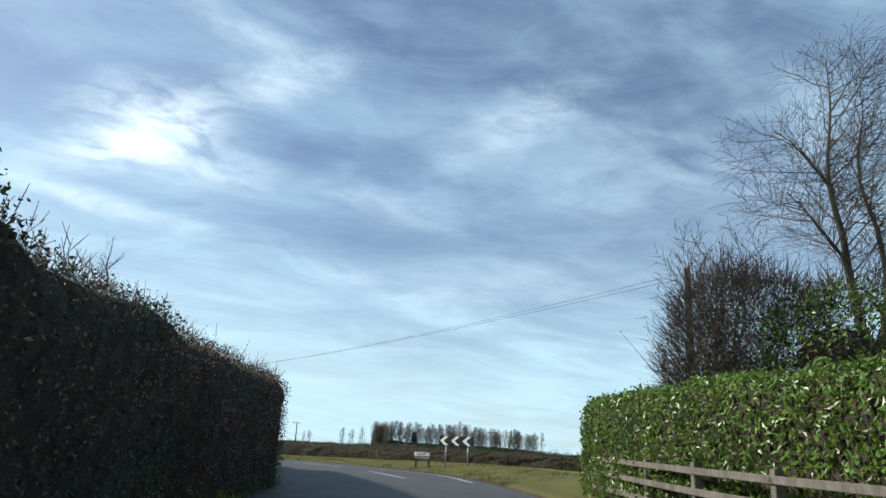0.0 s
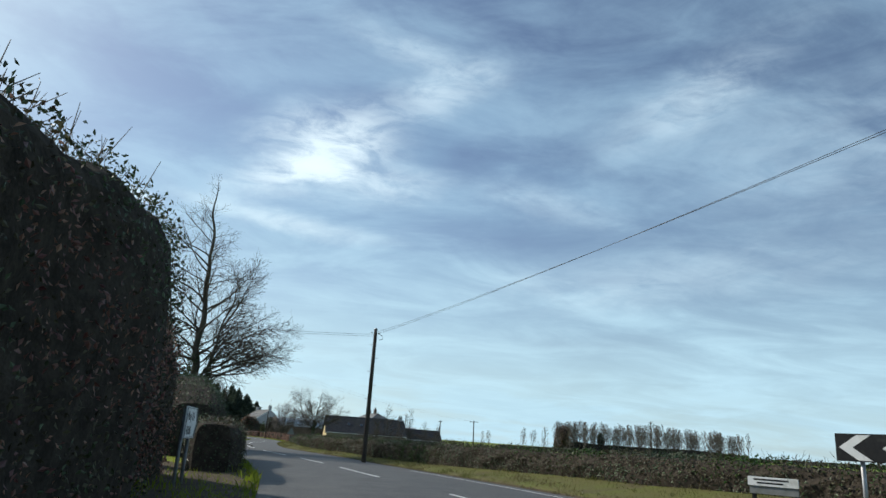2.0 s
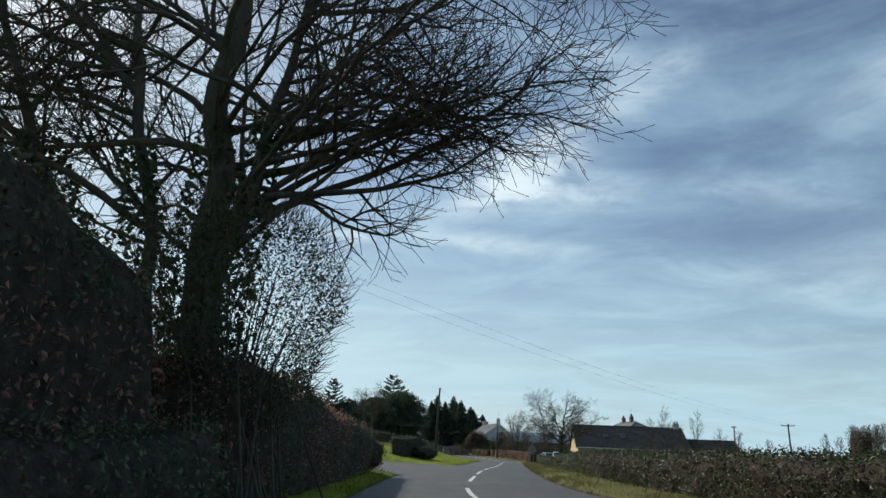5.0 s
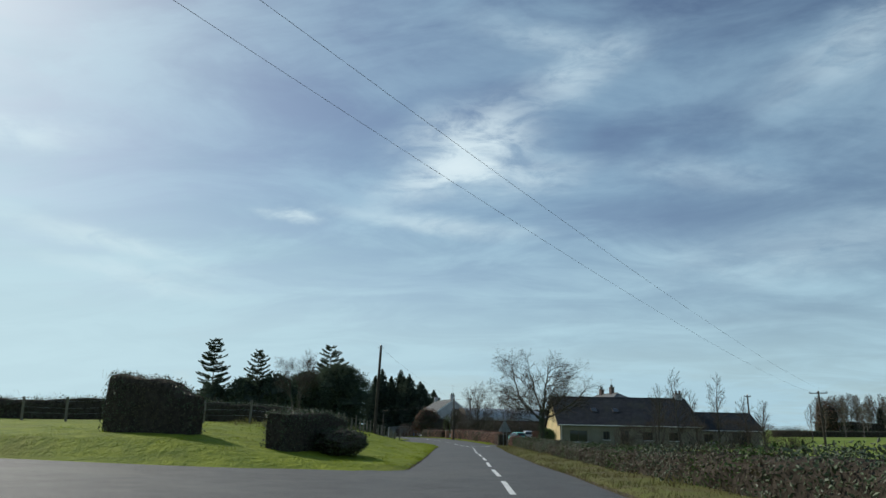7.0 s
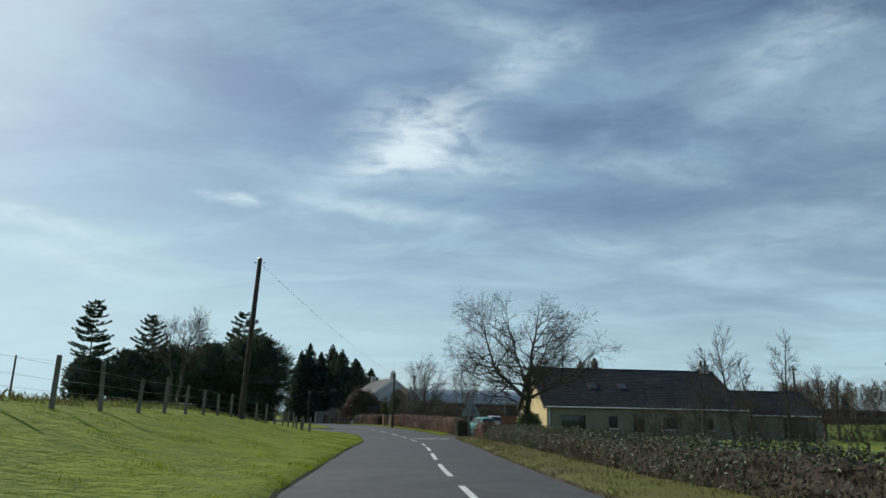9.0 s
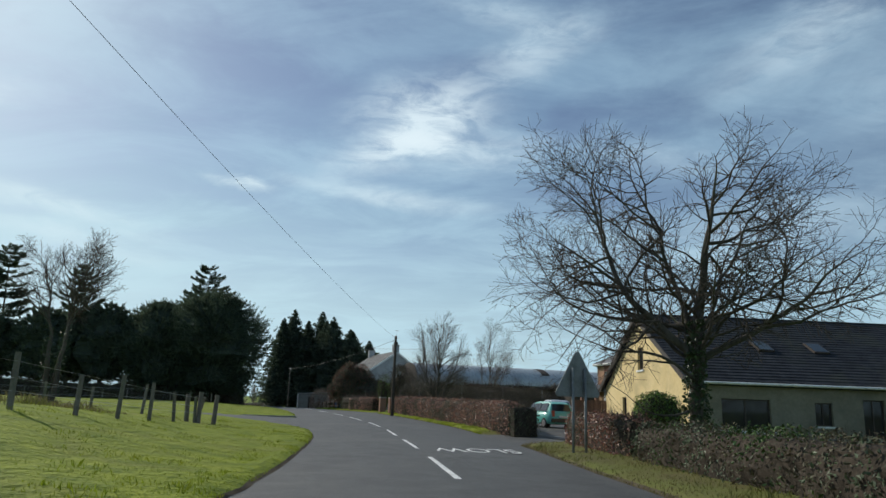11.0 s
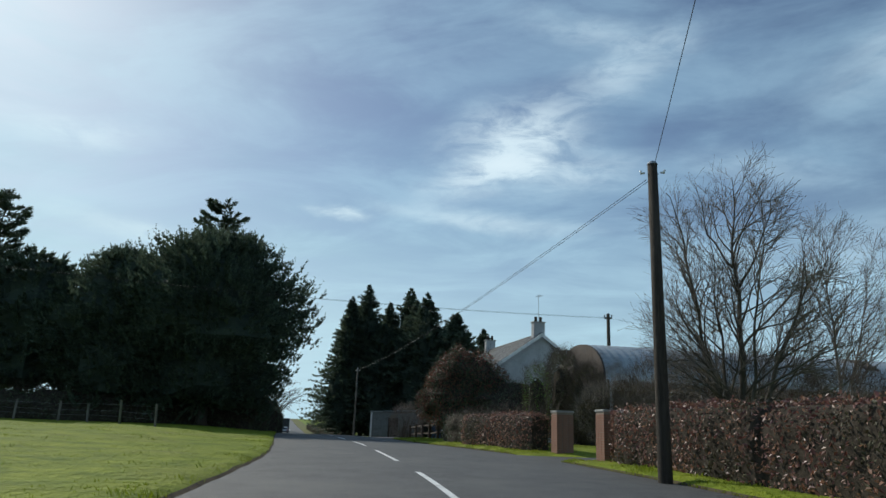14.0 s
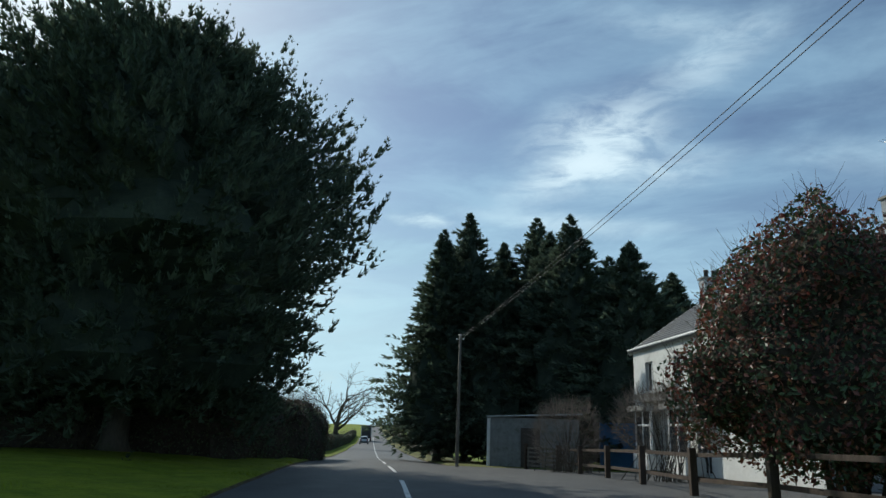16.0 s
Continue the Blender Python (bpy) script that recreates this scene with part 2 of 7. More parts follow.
CABLE = material("black_cable", (0.012, 0.012, 0.013), (0.022, 0.022, 0.024), 3, 0.6)
STEEL = material("galvanised_steel", (0.30, 0.31, 0.32), (0.44, 0.45, 0.46), 8, 0.45, 0.1, 60, metal=0.7, dirt=(0.22, 0.19, 0.16), dirt_scale=2)
SIGN_BACK = material("grey_sign_back", (0.17, 0.18, 0.18), (0.24, 0.25, 0.25), 4, 0.55, 0.05, metal=0.3, dirt=(0.12, 0.13, 0.11), dirt_scale=3)
SIGN_WHITE = material("white_sign_sheeting", (0.68, 0.69, 0.68), (0.78, 0.79, 0.78), 5, 0.4, dirt=(0.45, 0.46, 0.42), dirt_scale=3)
SIGN_BLACK = material("black_sign_sheeting", (0.012, 0.012, 0.013), (0.022, 0.022, 0.022), 5, 0.4, dirt=(0.05, 0.05, 0.045), dirt_scale=3)
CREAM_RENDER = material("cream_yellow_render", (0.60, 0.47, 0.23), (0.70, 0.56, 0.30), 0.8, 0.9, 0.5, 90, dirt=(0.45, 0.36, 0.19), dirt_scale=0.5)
WHITE_RENDER = material("white_render", (0.66, 0.66, 0.63), (0.78, 0.78, 0.75), 0.8, 0.9, 0.4, 80, dirt=(0.48, 0.48, 0.44), dirt_scale=0.5)
# grey dash; on the white house it also colours in the gable's shade
GREY_RENDER = material("grey_dash_and_shaded_render", (0.36, 0.37, 0.38), (0.48, 0.49, 0.50), 1.0, 0.95, 1.0, 70, dirt=(0.28, 0.29, 0.29), dirt_scale=0.6)
SLATE = material("roof_slate", (0.018, 0.021, 0.027), (0.042, 0.046, 0.054), 1.6, 0.8, 0.5, 25, island=0.6, dirt=(0.05, 0.054, 0.045), dirt_scale=0.5, spec=0.15)
GREY_TILE = material("grey_roof_tile", (0.10, 0.105, 0.11), (0.17, 0.175, 0.18), 1.6, 0.75, 0.5, 25, island=0.5, dirt=(0.14, 0.14, 0.11), dirt_scale=0.5)
BRICK = material("red_brown_brick", (0.235, 0.125, 0.086), (0.33, 0.19, 0.13), 1.2, 0.9, 0.6, 40, island=0.8, dirt=(0.17, 0.09, 0.064), dirt_scale=0.7)
# brick of the chimneys, darker than the house walls
DARK_BRICK = material("dark_chimney_brick", (0.085, 0.062, 0.055), (0.14, 0.105, 0.09), 1.2, 0.9, 0.6, 40, dirt=(0.06, 0.055, 0.05), dirt_scale=1.5)
MORTAR = material("mortar", (0.22, 0.17, 0.13), (0.30, 0.24, 0.19), 5, 0.95, 0.5, 60)
UPVC = material("white_plastic_frame", (0.74, 0.75, 0.75), (0.80, 0.80, 0.80), 4, 0.4)
DARK_FRAME = material("dark_window_frame", (0.05, 0.04, 0.034), (0.08, 0.065, 0.055), 4, 0.5)
GLASS = glass_material("window_glass")
CURTAIN = material("pale_curtain", (0.45, 0.47, 0.45), (0.6, 0.61, 0.58), 3, 0.9)
BARN_TIN = material("corrugated_tin", (0.30, 0.33, 0.35), (0.46, 0.49, 0.51), 0.5, 0.4, 0.2, 12, metal=0.3, dirt=(0.17, 0.13, 0.10), dirt_scale=0.35)
RUST_TIN = material("rusty_tin", (0.045, 0.036, 0.03), (0.085, 0.065, 0.052), 0.8, 0.75, 0.3, 14, dirt=(0.06, 0.05, 0.045), dirt_scale=0.4)
BLUE_TIN = material("blue_sheet_metal", (0.035, 0.12, 0.26), (0.06, 0.17, 0.33), 1.5, 0.5, 0.1)
CONCRETE = material("concrete", (0.26, 0.255, 0.24), (0.38, 0.37, 0.35), 1.5, 0.9, 0.5, 60, dirt=(0.17, 0.17, 0.14), dirt_scale=0.8)
TEAL_PAINT = material("teal_car_paint", (0.12, 0.40, 0.35), (0.15, 0.46, 0.41), 1.5, 0.22, spec=0.6)
DARK_PAINT = material("dark_vehicle_paint", (0.02, 0.022, 0.026), (0.035, 0.037, 0.042), 1.5, 0.3, spec=0.5)
PALE_PAINT = material("silver_vehicle_paint", (0.42, 0.43, 0.44), (0.5, 0.51, 0.52), 1.5, 0.3, metal=0.4, spec=0.5)
RUBBER = material("tyre_rubber", (0.012, 0.012, 0.012), (0.025, 0.025, 0.025), 5, 0.9)
ALLOY = material("wheel_metal", (0.35, 0.35, 0.36), (0.5, 0.5, 0.51), 5, 0.35, metal=0.8)
RED_LENS = material("red_lens", (0.25, 0.012, 0.010), (0.32, 0.02, 0.015), 5, 0.2, spec=0.6)


# ---- geometry helpers ----
class Geo:
    """Collects vertices and faces of one mesh."""

    def __init__(self):
        self.v, self.f = [], []

    def face(self, *pts):
        k = len(self.v)
        self.v.extend(tuple(p) for p in pts)
        self.f.append(tuple(range(k, k + len(pts))))

    def box(self, x0, y0, z0, x1, y1, z1, m=None):
        c = [Vector((x, y, z)) for z in (z0, z1) for y in (y0, y1) for x in (x0, x1)]
        if m:
            c = [m @ p for p in c]
        k = len(self.v)
        self.v.extend(tuple(p) for p in c)
        self.f.extend(tuple(k + i for i in q) for q in ((0, 2, 3, 1), (4, 5, 7, 6), (0, 1, 5, 4), (2, 6, 7, 3), (0, 4, 6, 2), (1, 3, 7, 5)))
        return self

    def prism(self, outline, depth, m=None):
        """A flat outline in x, z given thickness along y from 0 to depth."""
        n, k = len(outline), len(self.v)
        pts = [Vector((x, 0, z)) for x, z in outline] + [Vector((x, depth, z)) for x, z in outline]
        self.v.extend(tuple(m @ p if m else p) for p in pts)
        self.f.append(tuple(k + i for i in range(n)))
        self.f.append(tuple(k + n + i for i in reversed(range(n))))
        self.f.extend((k + i, k + n + i, k + n + (i + 1) % n, k + (i + 1) % n) for i in range(n))
        return self

    def tube(self, pts, radii, sides=8, caps=True):
        pts = [Vector(p) for p in pts]
        k, n = len(self.v), len(pts)
        ref = None
        for i, p in enumerate(pts):
            d = (pts[min(i + 1, n - 1)] - pts[max(i - 1, 0)]).normalized()
            if ref is None:
                ref = d.orthogonal().normalized()
            ref = (ref - d * ref.dot(d)).normalized()
            b = d.cross(ref)
            r = radii[i] if hasattr(radii, "__len__") else radii
            for j in range(sides):
                a = 2 * math.pi * j / sides
                self.v.append(tuple(p + ref * (r * math.cos(a)) + b * (r * math.sin(a))))
        for i in range(n - 1):
            for j in range(sides):
                a, b2 = k + i * sides + j, k + i * sides + (j + 1) % sides
                self.f.append((a, b2, b2 + sides, a + sides))
        if caps:
            self.f.append(tuple(k + j for j in reversed(range(sides))))
            self.f.append(tuple(k + (n - 1) * sides + j for j in range(sides)))
        return self


def link_mesh(name, v, f, mat, parent=None, label="", bevel=0.0, smooth=False):
    """One mesh object from vertices and faces, under a thing or at top level."""
    me = bpy.data.meshes.new(name)
    me.from_pydata([tuple(p) for p in v] if not isinstance(v, np.ndarray) else v.tolist(), [], f if not isinstance(f, np.ndarray) else f.tolist())
    if bevel:
        bm = bmesh.new()
        bm.from_mesh(me)
        bmesh.ops.remove_doubles(bm, verts=bm.verts, dist=1e-5)
        bmesh.ops.recalc_face_normals(bm, faces=bm.faces)
        sharp = [e for e in bm.edges if len(e.link_faces) == 2 and e.calc_face_angle(0) > 0.5]
        bmesh.ops.bevel(bm, geom=sharp, offset=bevel, segments=2, affect="EDGES", clamp_overlap=True)
        bm.to_mesh(me)
        bm.free()
    me.materials.append(mat)
    if smooth:
        me.polygons.foreach_set("use_smooth", [True] * len(me.polygons))
    me.update()
    ob = new(name, me)
    if parent:
        ob.parent = parent
    if label:
        tagged(ob, label)
    return ob


def part(name, geo, mat, parent=None, label="", bevel=0.0, smooth=False):
    return link_mesh(name, geo.v, geo.f, mat, parent, label, bevel, smooth)


def thing(name, label, category, at=(0, 0, 0), turn=0.0, group="", kind=""):
    ob = tagged(new(name), label, category, group, kind)
    ob.matrix_world = pose(at[0], at[1], at[2], 0, 0, turn)
    return ob


# ---- plan: road edges, centre line and heights along y ----
LEFT = ((-200, -46), (-40, -7.5), (0, 2.9), (18, 7.5), (23, 8.7), (28, 9.7), (34, 11.0), (38, 11.5), (44, 11.8), (48, 11.6), (52, 11.2), (57, 10.5), (62.4, 9.5), (68, 8.15), (74, 6.3), (85, 3.4), (102, 0.0), (109, -1.0), (120, -1.9), (130, -3.0), (138.5, -4.0), (142, -4.45), (162, -7.05), (174, -8.5), (178, -9.1), (188.5, -11.1), (192.5, -12.0), (196, -13.0), (213, -18.3), (220, -20.4), (229.6, -23.7), (239, -27.9), (246, -31.2), (249, -32.6), (269, -41.7), (294, -53.1), (340, -74.5), (440, -120.5), (640, -213))
CENTRE = ((-200, -41), (-40, -3), (0, 6.9), (20, 11.8), (33, 15.0), (38, 15.8), (46, 16.3), (50, 16.0), (55, 15.0), (58, 14.1), (61, 13.3), (66.5, 12.1), (71, 11.1), (78, 9.3), (82, 8.1), (87, 6.2), (95, 3.9), (98, 3.2), (108, 1.9), (119, 0.8), (126, 0.1), (131, -0.5), (136, -1.0), (140, -1.45), (143.5, -1.85), (147, -2.3), (151.5, -2.9), (165, -4.3), (175, -5.5), (182.7, -6.8), (191, -8.4), (200, -10.3), (208.5, -12.6), (215.6, -15.0), (219, -16.2), (225, -18.3), (234, -22.0), (242.3, -25.6), (251, -29.6), (261, -34.0), (268.5, -37.6), (290, -47.7), (340, -70.7), (440, -116.7), (640, -209))
RIGHT = ((-200, -36), (-40, 1.5), (0, 10.5), (20, 14.4), (33, 17.0), (40, 18.9), (46, 20.2), (53.7, 19.5), (60, 17.9), (66, 16.5), (74, 14.5), (84, 12.1), (88, 10.4), (94, 8.0), (99, 6.1), (105, 4.9), (113, 3.7), (120, 2.8), (128, 2.1), (135.5, 1.0), (140, 0.6), (146, -0.1), (157, -1.3), (165, -2.0), (176, -2.8), (180, -3.2), (190, -4.1), (196, -5.0), (207, -7.3), (215, -9.6), (221, -11.5), (228, -13.9), (236, -17.1), (242, -20.7), (247, -23.6), (252, -26.0), (264.6, -31.5), (273, -36.0), (290, -44.2), (340, -67.0), (440, -113), (640, -205))
LEVEL = ((-200, -0.6), (0, -0.45), (18, -0.28), (34, 0.04), (60, 0.1), (80, 0.02), (113, 0.28), (128, 0.17), (165, 0.04), (180, -0.13), (196, -0.2), (212, -0.05), (227, 0.12), (240, 0.24), (255, 0.22), (265, 0.17), (275, -0.12), (290, -0.6), (320, -1.2), (380, -1.8), (460, -0.6), (640, 3.0))
PLAIN = ((-200, -0.6), (0, -0.45), (255, 0.22), (277, 0.1), (400, 0.1), (640, 0.6))
LEFT_BANK = ((-200, 0.6), (40, 0.4), (60, 0.3), (75, 0.25), (112, 0.15), (122, 0.2), (129, 0.9), (140, 1.45), (168, 1.40), (182, 0.95), (194, 0.45), (215, 0.25), (260, 0.25), (300, 0.15), (640, 0.15))
RIGHT_BANK = ((-200, 0.3), (34, 0.35), (42, 0.3), (50, 0.42), (62, 0.3), (80, 0.15), (140, 0.1), (220, 0.1), (250, 0.06), (262, 0.0), (640, 0.0))


def smooth01(u):
    u = min(1.0, max(0.0, u))
    return u * u * (3 - 2 * u)


SMOOTHED = {}


def along(table, y):
    """A table of the plan at y, with its corners rounded."""
    key = id(table)
    if key not in SMOOTHED:
        ys = np.arange(-200, 640.5, 1.0)
        v = np.interp(ys, [p[0] for p in table], [p[1] for p in table])
        k = np.hanning(11)
        pad = np.concatenate([2 * v[0] - v[5:0:-1], v, 2 * v[-1] - v[-2:-7:-1]])
        SMOOTHED[key] = (ys, np.convolve(pad, k / k.sum(), "valid"))
    return float(np.interp(y, *SMOOTHED[key]))


def mouth(y, u, y0, y1, flare=(2.6, 2.6), skew=0.0):
    """Share of a paved side opening at y, u metres from the road's edge: 1 inside, 0 outside, with rounded corners."""
    k = math.exp(-max(0.0, u) / 1.8)
    return smooth01((y - (y0 + skew * u - flare[0] * k)) / 0.8 + 0.5) * smooth01(((y1 + skew * u + flare[1] * k) - y) / 0.8 + 0.5)


# paved openings: side, y from, y to, depth, flare of the corners, skew
MOUTHS = (("left", 202.6, 210.5, 19.0, (5.6, 4.0), 0.62), ("left", 106.5, 125.6, 15.0, (3.0, 3.0), 0.05), ("right", 192.8, 198.6, 17.0, (1.6, 1.6), 0.55), ("right", 234.4, 236.6, 5.0, (0.6, 0.6), 0.0), ("right", 259.5, 276.5, 12.0, (2.5, 2.5), 0.3))


def paving(side, u, y):
    return max([mouth(y, u, a, b, fl, sk) * smooth01((depth - u) / 1.5 + 0.5) for s, a, b, depth, fl, sk in MOUTHS if s == side] + [0.0])


def height(x, y):
    """Height of the ground sheet."""
    base = along(LEVEL, y)
    l, r = along(LEFT, y), along(RIGHT, y)
    if l <= x <= r:
        return base - 0.07
    if x < l:
        u = l - x
        h = 0.08 * smooth01(u / 0.35) + along(LEFT_BANK, y) * smooth01((u - 0.3) / 8.5)
        if u > 0.4:
            h += 0.07 * noise.noise((x * 0.55, y * 0.55, 0)) + 0.035 * noise.noise((x * 1.3, y * 1.3, 6)) * smooth01((16 - u) / 4) + 0.09 * noise.noise((x * 0.16, y * 0.16, 3))
        h -= 1.2 * smooth01((u - 60) / 200)
        p = paving("left", u, y)
        h = h * (1 - p) + p * (min(0.2, 0.012 * u) - 0.05)
    else:
        u = x - r
        h = 0.09 * smooth01(u / 0.35) + along(RIGHT_BANK, y) * smooth01((u - 0.3) / 3.0)
        if u > 0.4:
            h += 0.04 * noise.noise((x * 0.5, y * 0.5, 7)) + 0.06 * noise.noise((x * 0.16, y * 0.16, 5))
        p = paving("right", u, y)
        h = h * (1 - p) + p * (min(0.12, 0.01 * u) - 0.05)
        d = math.hypot(x - 10, y - 50)
        h += 1.3 * smooth01((u - 20) / 60) * smooth01((y - 30) / 60) * smooth01((320 - y) / 100) * smooth01((d - 60) / 120)
        h += 4.6 * smooth01((d - 170) / 230) * smooth01((u - 18) / 60)
    if y > 255:
        h += (along(PLAIN, y) - base) * smooth01((u - 12) / 60)
    return base + h


def ground_at(x, y):
    """Height on which a thing stands."""
    if along(LEFT, y) <= x <= along(RIGHT, y):
        return along(LEVEL, y)
    return height(x, y)


def stand(x, y):
    """Height of the tarmac of a drive."""
    return height(x, y) + 0.05


def build_ground():
    ys = [-2500, -1200, -600, -300, -199] + list(np.arange(-150, -20, 10)) + list(np.arange(-20, 300, 1.0)) + list(np.arange(300, 640, 8.0)) + [700, 850, 1100, 1500, 2500]
    out = [0.0, 0.12, 0.35, 0.7, 1.1, 1.6, 2.2, 2.9, 3.7, 4.6, 5.6, 6.7, 8, 9.5, 11, 13, 15, 18, 22, 27, 33, 40, 50, 62, 80, 105, 140, 190, 260, 360, 520, 800, 1300, 2500]
    v, row = [], []
    for y in ys:
        yc = min(640, max(-200, y))
        l, r = along(LEFT, yc), along(RIGHT, yc)
        if y > 640:
            l, r = l - (y - 640) * 0.47, r - (y - 640) * 0.47
        xs = [l - o for o in reversed(out)] + [l + (r - l) * k / 4 for k in (1, 2, 3)] + [r + o for o in out]
        for x in xs:
            wob = 0.0
            if abs(x - l) < 0.5 or abs(x - r) < 0.5:
                wob = 0.10 * noise.noise((x * 0.9, y * 0.9, 1)) * (1 if abs(x - l) > 0.01 and abs(x - r) > 0.01 else 0)
            v.append((x + wob, y, height(x, yc)))
        row = len(xs)
    f, mats = [], []
    for j in range(len(ys) - 1):
        for i in range(row - 1):
            a = j * row + i
            f.append((a, a + 1, a + row + 1, a + row))
            x, y = (v[a][0] + v[a + 1][0] + v[a + row][0] + v[a + row + 1][0]) / 4, (ys[j] + ys[j + 1]) / 2
            yc = min(640, max(-200, y))
            l, r = along(LEFT, yc), along(RIGHT, yc)
            k = 0
            if x < l:
                k = 0 if l - x < 45 else 2
                if l - x < 0.15 or (l - x < 9 and 20 < y < 60):
                    k = 3
            elif x > r:
                k = 1 if x - r < 5 else 2
                if 202 < y < 262 and x - r < 12:
                    k = 0
                if x - r < 0.1:
                    k = 3
            else:
                k = 3
            mats.append(k)
    ob = link_mesh("ground", v, f, GRASS, smooth=True)
    for m in (VERGE, FIELD, SOIL):
        ob.data.materials.append(m)
    ob.data.polygons.foreach_set("material_index", mats)
    tagged(ob, "grassy ground with lush verges, banks and open fields", "ground", kind="structure")


def build_road():
    v, f = [], []
    ys = list(np.arange(-150, 300, 1.0)) + list(np.arange(300, 640, 5.0))
    for y in ys:
        l, r, z = along(LEFT, y), along(RIGHT, y), along(LEVEL, y)
        for k in range(9):
            q = k / 8
            edge = 0.06 * noise.noise((q * 40, y * 0.8, 2)) if k in (0, 8) else 0
            v.append((l - 0.12 + (r - l + 0.24) * q + edge, y, z + 0.06 * (1 - (2 * q - 1) ** 2) - 0.03))
    for j in range(len(ys) - 1):
        f += [(j * 9 + i, j * 9 + i + 1, j * 9 + i + 10, j * 9 + i + 9) for i in range(8)]
    tagged(link_mesh("road", v, f, ASPHALT, smooth=True), "worn grey tarmac country road", "road", kind="structure")

    g, nx, ny = Geo(), 14, 22
    for j in range(ny + 1):
        y = 196.5 + 22.0 * j / ny
        for i in range(nx + 1):
            x0, x1 = along(RIGHT, y) + 2.7, 3.3 - max(0.0, y - 209.0) * 0.3
            x = x0 + (x1 - x0) * i / nx
            g.v.append((x, y, height(x, y) + 0.09))
    g.f = [(j * (nx + 1) + i, j * (nx + 1) + i + 1, (j + 1) * (nx + 1) + i + 1, (j + 1) * (nx + 1) + i) for j in range(ny) for i in range(nx)]
    tagged(part("parking_yard", g, ASPHALT, smooth=True), "grey tarmac parking yard beside the cream house", "road", kind="structure")

    names = ("side_road", "drive_entrance", "house_drive", "gateway", "yard_entrance")
    labels = ("tarmac side road joining the main road", "tarmac mouth of a drive between hedges", "tarmac drive beside the cream house", "gravelled gateway between brick pillars", "worn tarmac yard entrance by the shed")
    for name, label, (s, a, b, depth, fl, sk) in zip(names, labels, MOUTHS):
        g, across = Geo(), 24
        us = [-0.25, 0.0, 0.3, 0.6, 1.0, 1.5, 2.2, 3, 4, 5] + [k for k in range(6, 61) if k < depth] + [depth]
        us = [q for q in us if q <= depth]
        for u in us:
            k = math.exp(-max(0.0, u) / 1.8)
            lo, hi = a + sk * u - fl[0] * k, b + sk * u + fl[1] * k
            for i in range(across + 1):
                y = lo + (hi - lo) * i / across + (0.08 * noise.noise((u, i, 4)) if i in (0, across) else 0)
                x = along(LEFT, y) - u if s == "left" else along(RIGHT, y) + u
                z = along(LEVEL, y) - 0.024 if u <= 0 else along(LEVEL, y) + min(0.2 if s == "left" else 0.12, 0.012 * u) + 0.004 - 0.026 * math.exp(-u)
                g.v.append((x, y, z))
        n = across + 1
        g.f = [(r * n + i, r * n + i + 1, (r + 1) * n + i + 1, (r + 1) * n + i) for r in range(len(us) - 1) for i in range(across)]
        tagged(part(name, g, ASPHALT, smooth=True), label, "road", kind="structure")


def marks():
    """Centre line, edge line and lettering, laid just proud of the tarmac."""
    def strip(y0, y1, off0, off1, table, name="centre_line_dash"):
        g, n = Geo(), max(2, int((y1 - y0) / 0.6))
        for i in range(n + 1):
            y = y0 + (y1 - y0) * i / n
            x = along(table, y)
            for o in (off0, off1):
                l, r = along(LEFT, y), along(RIGHT, y)
                q = (x + o - l) / (r - l)
                g.v.append((x + o, y, along(LEVEL, y) + 0.06 * (1 - (2 * q - 1) ** 2) - 0.03 + 0.006))
        g.f = [(2 * i, 2 * i + 1, 2 * i + 3, 2 * i + 2) for i in range(n)]
        tagged(part(name, g, LANE_PAINT), "worn white painted road marking", "road marking", group="road markings", kind="structure")

    for y in DASHES:
        strip(y[0], y[1], -0.06, 0.06, CENTRE)
    strip(40, 70, -0.75, -0.63, RIGHT, "edge_line")


# centre-line dashes: first start, last start, spacing, length
DASHES = [(y, y + on) for first, last, gap, on in ((-9.0, 31.0, 10.0, 6.0), (40.0, 50.0, 9.6, 5.8), (61.0, 92.0, 10.1, 6.2), (101.0, 172.0, 6.05, 4.0), (177.4, 420.0, 8.65, 5.3)) for y in np.arange(first, last, gap)]
build_ground()
build_road()
marks()


# ---- plants ----
def leaf_cloud(pts, nrm, size, rng, aspect=0.5, spread=0.8):
    """One folded leaf at every point, turned about its normal at random."""
    n = len(pts)
    d = nrm + rng.normal(0, spread, (n, 3))
    d /= np.linalg.norm(d, axis=1)[:, None] + 1e-9
    a = np.cross(d, rng.normal(0, 1, (n, 3)))
    a /= np.linalg.norm(a, axis=1)[:, None] + 1e-9
    b = np.cross(d, a)
    s = size * rng.uniform(0.6, 1.35, n)[:, None]
    v = np.empty((n, 4, 3))
    v[:, 0] = pts - a * s * 0.5
    v[:, 1] = pts + b * s * aspect * 0.5 + d * s * 0.12
    v[:, 2] = pts + a * s * 0.5
    v[:, 3] = pts - b * s * aspect * 0.5 + d * s * 0.12
    k = np.arange(n)[:, None] * 4
    return v.reshape(-1, 3), np.concatenate([k + np.array([0, 1, 2]), k + np.array([0, 2, 3])])


def sample_surface(v, f, count, rng):
    """Random points and normals on a mesh of quads."""
    v = np.asarray(v)
    q = np.asarray(f)
    tri = np.concatenate([q[:, [0, 1, 2]], q[:, [0, 2, 3]]])
    a, b, c = v[tri[:, 0]], v[tri[:, 1]], v[tri[:, 2]]
    nn = np.cross(b - a, c - a)
    area = np.linalg.norm(nn, axis=1) + 1e-12
    i = rng.choice(len(tri), count, p=area / area.sum())
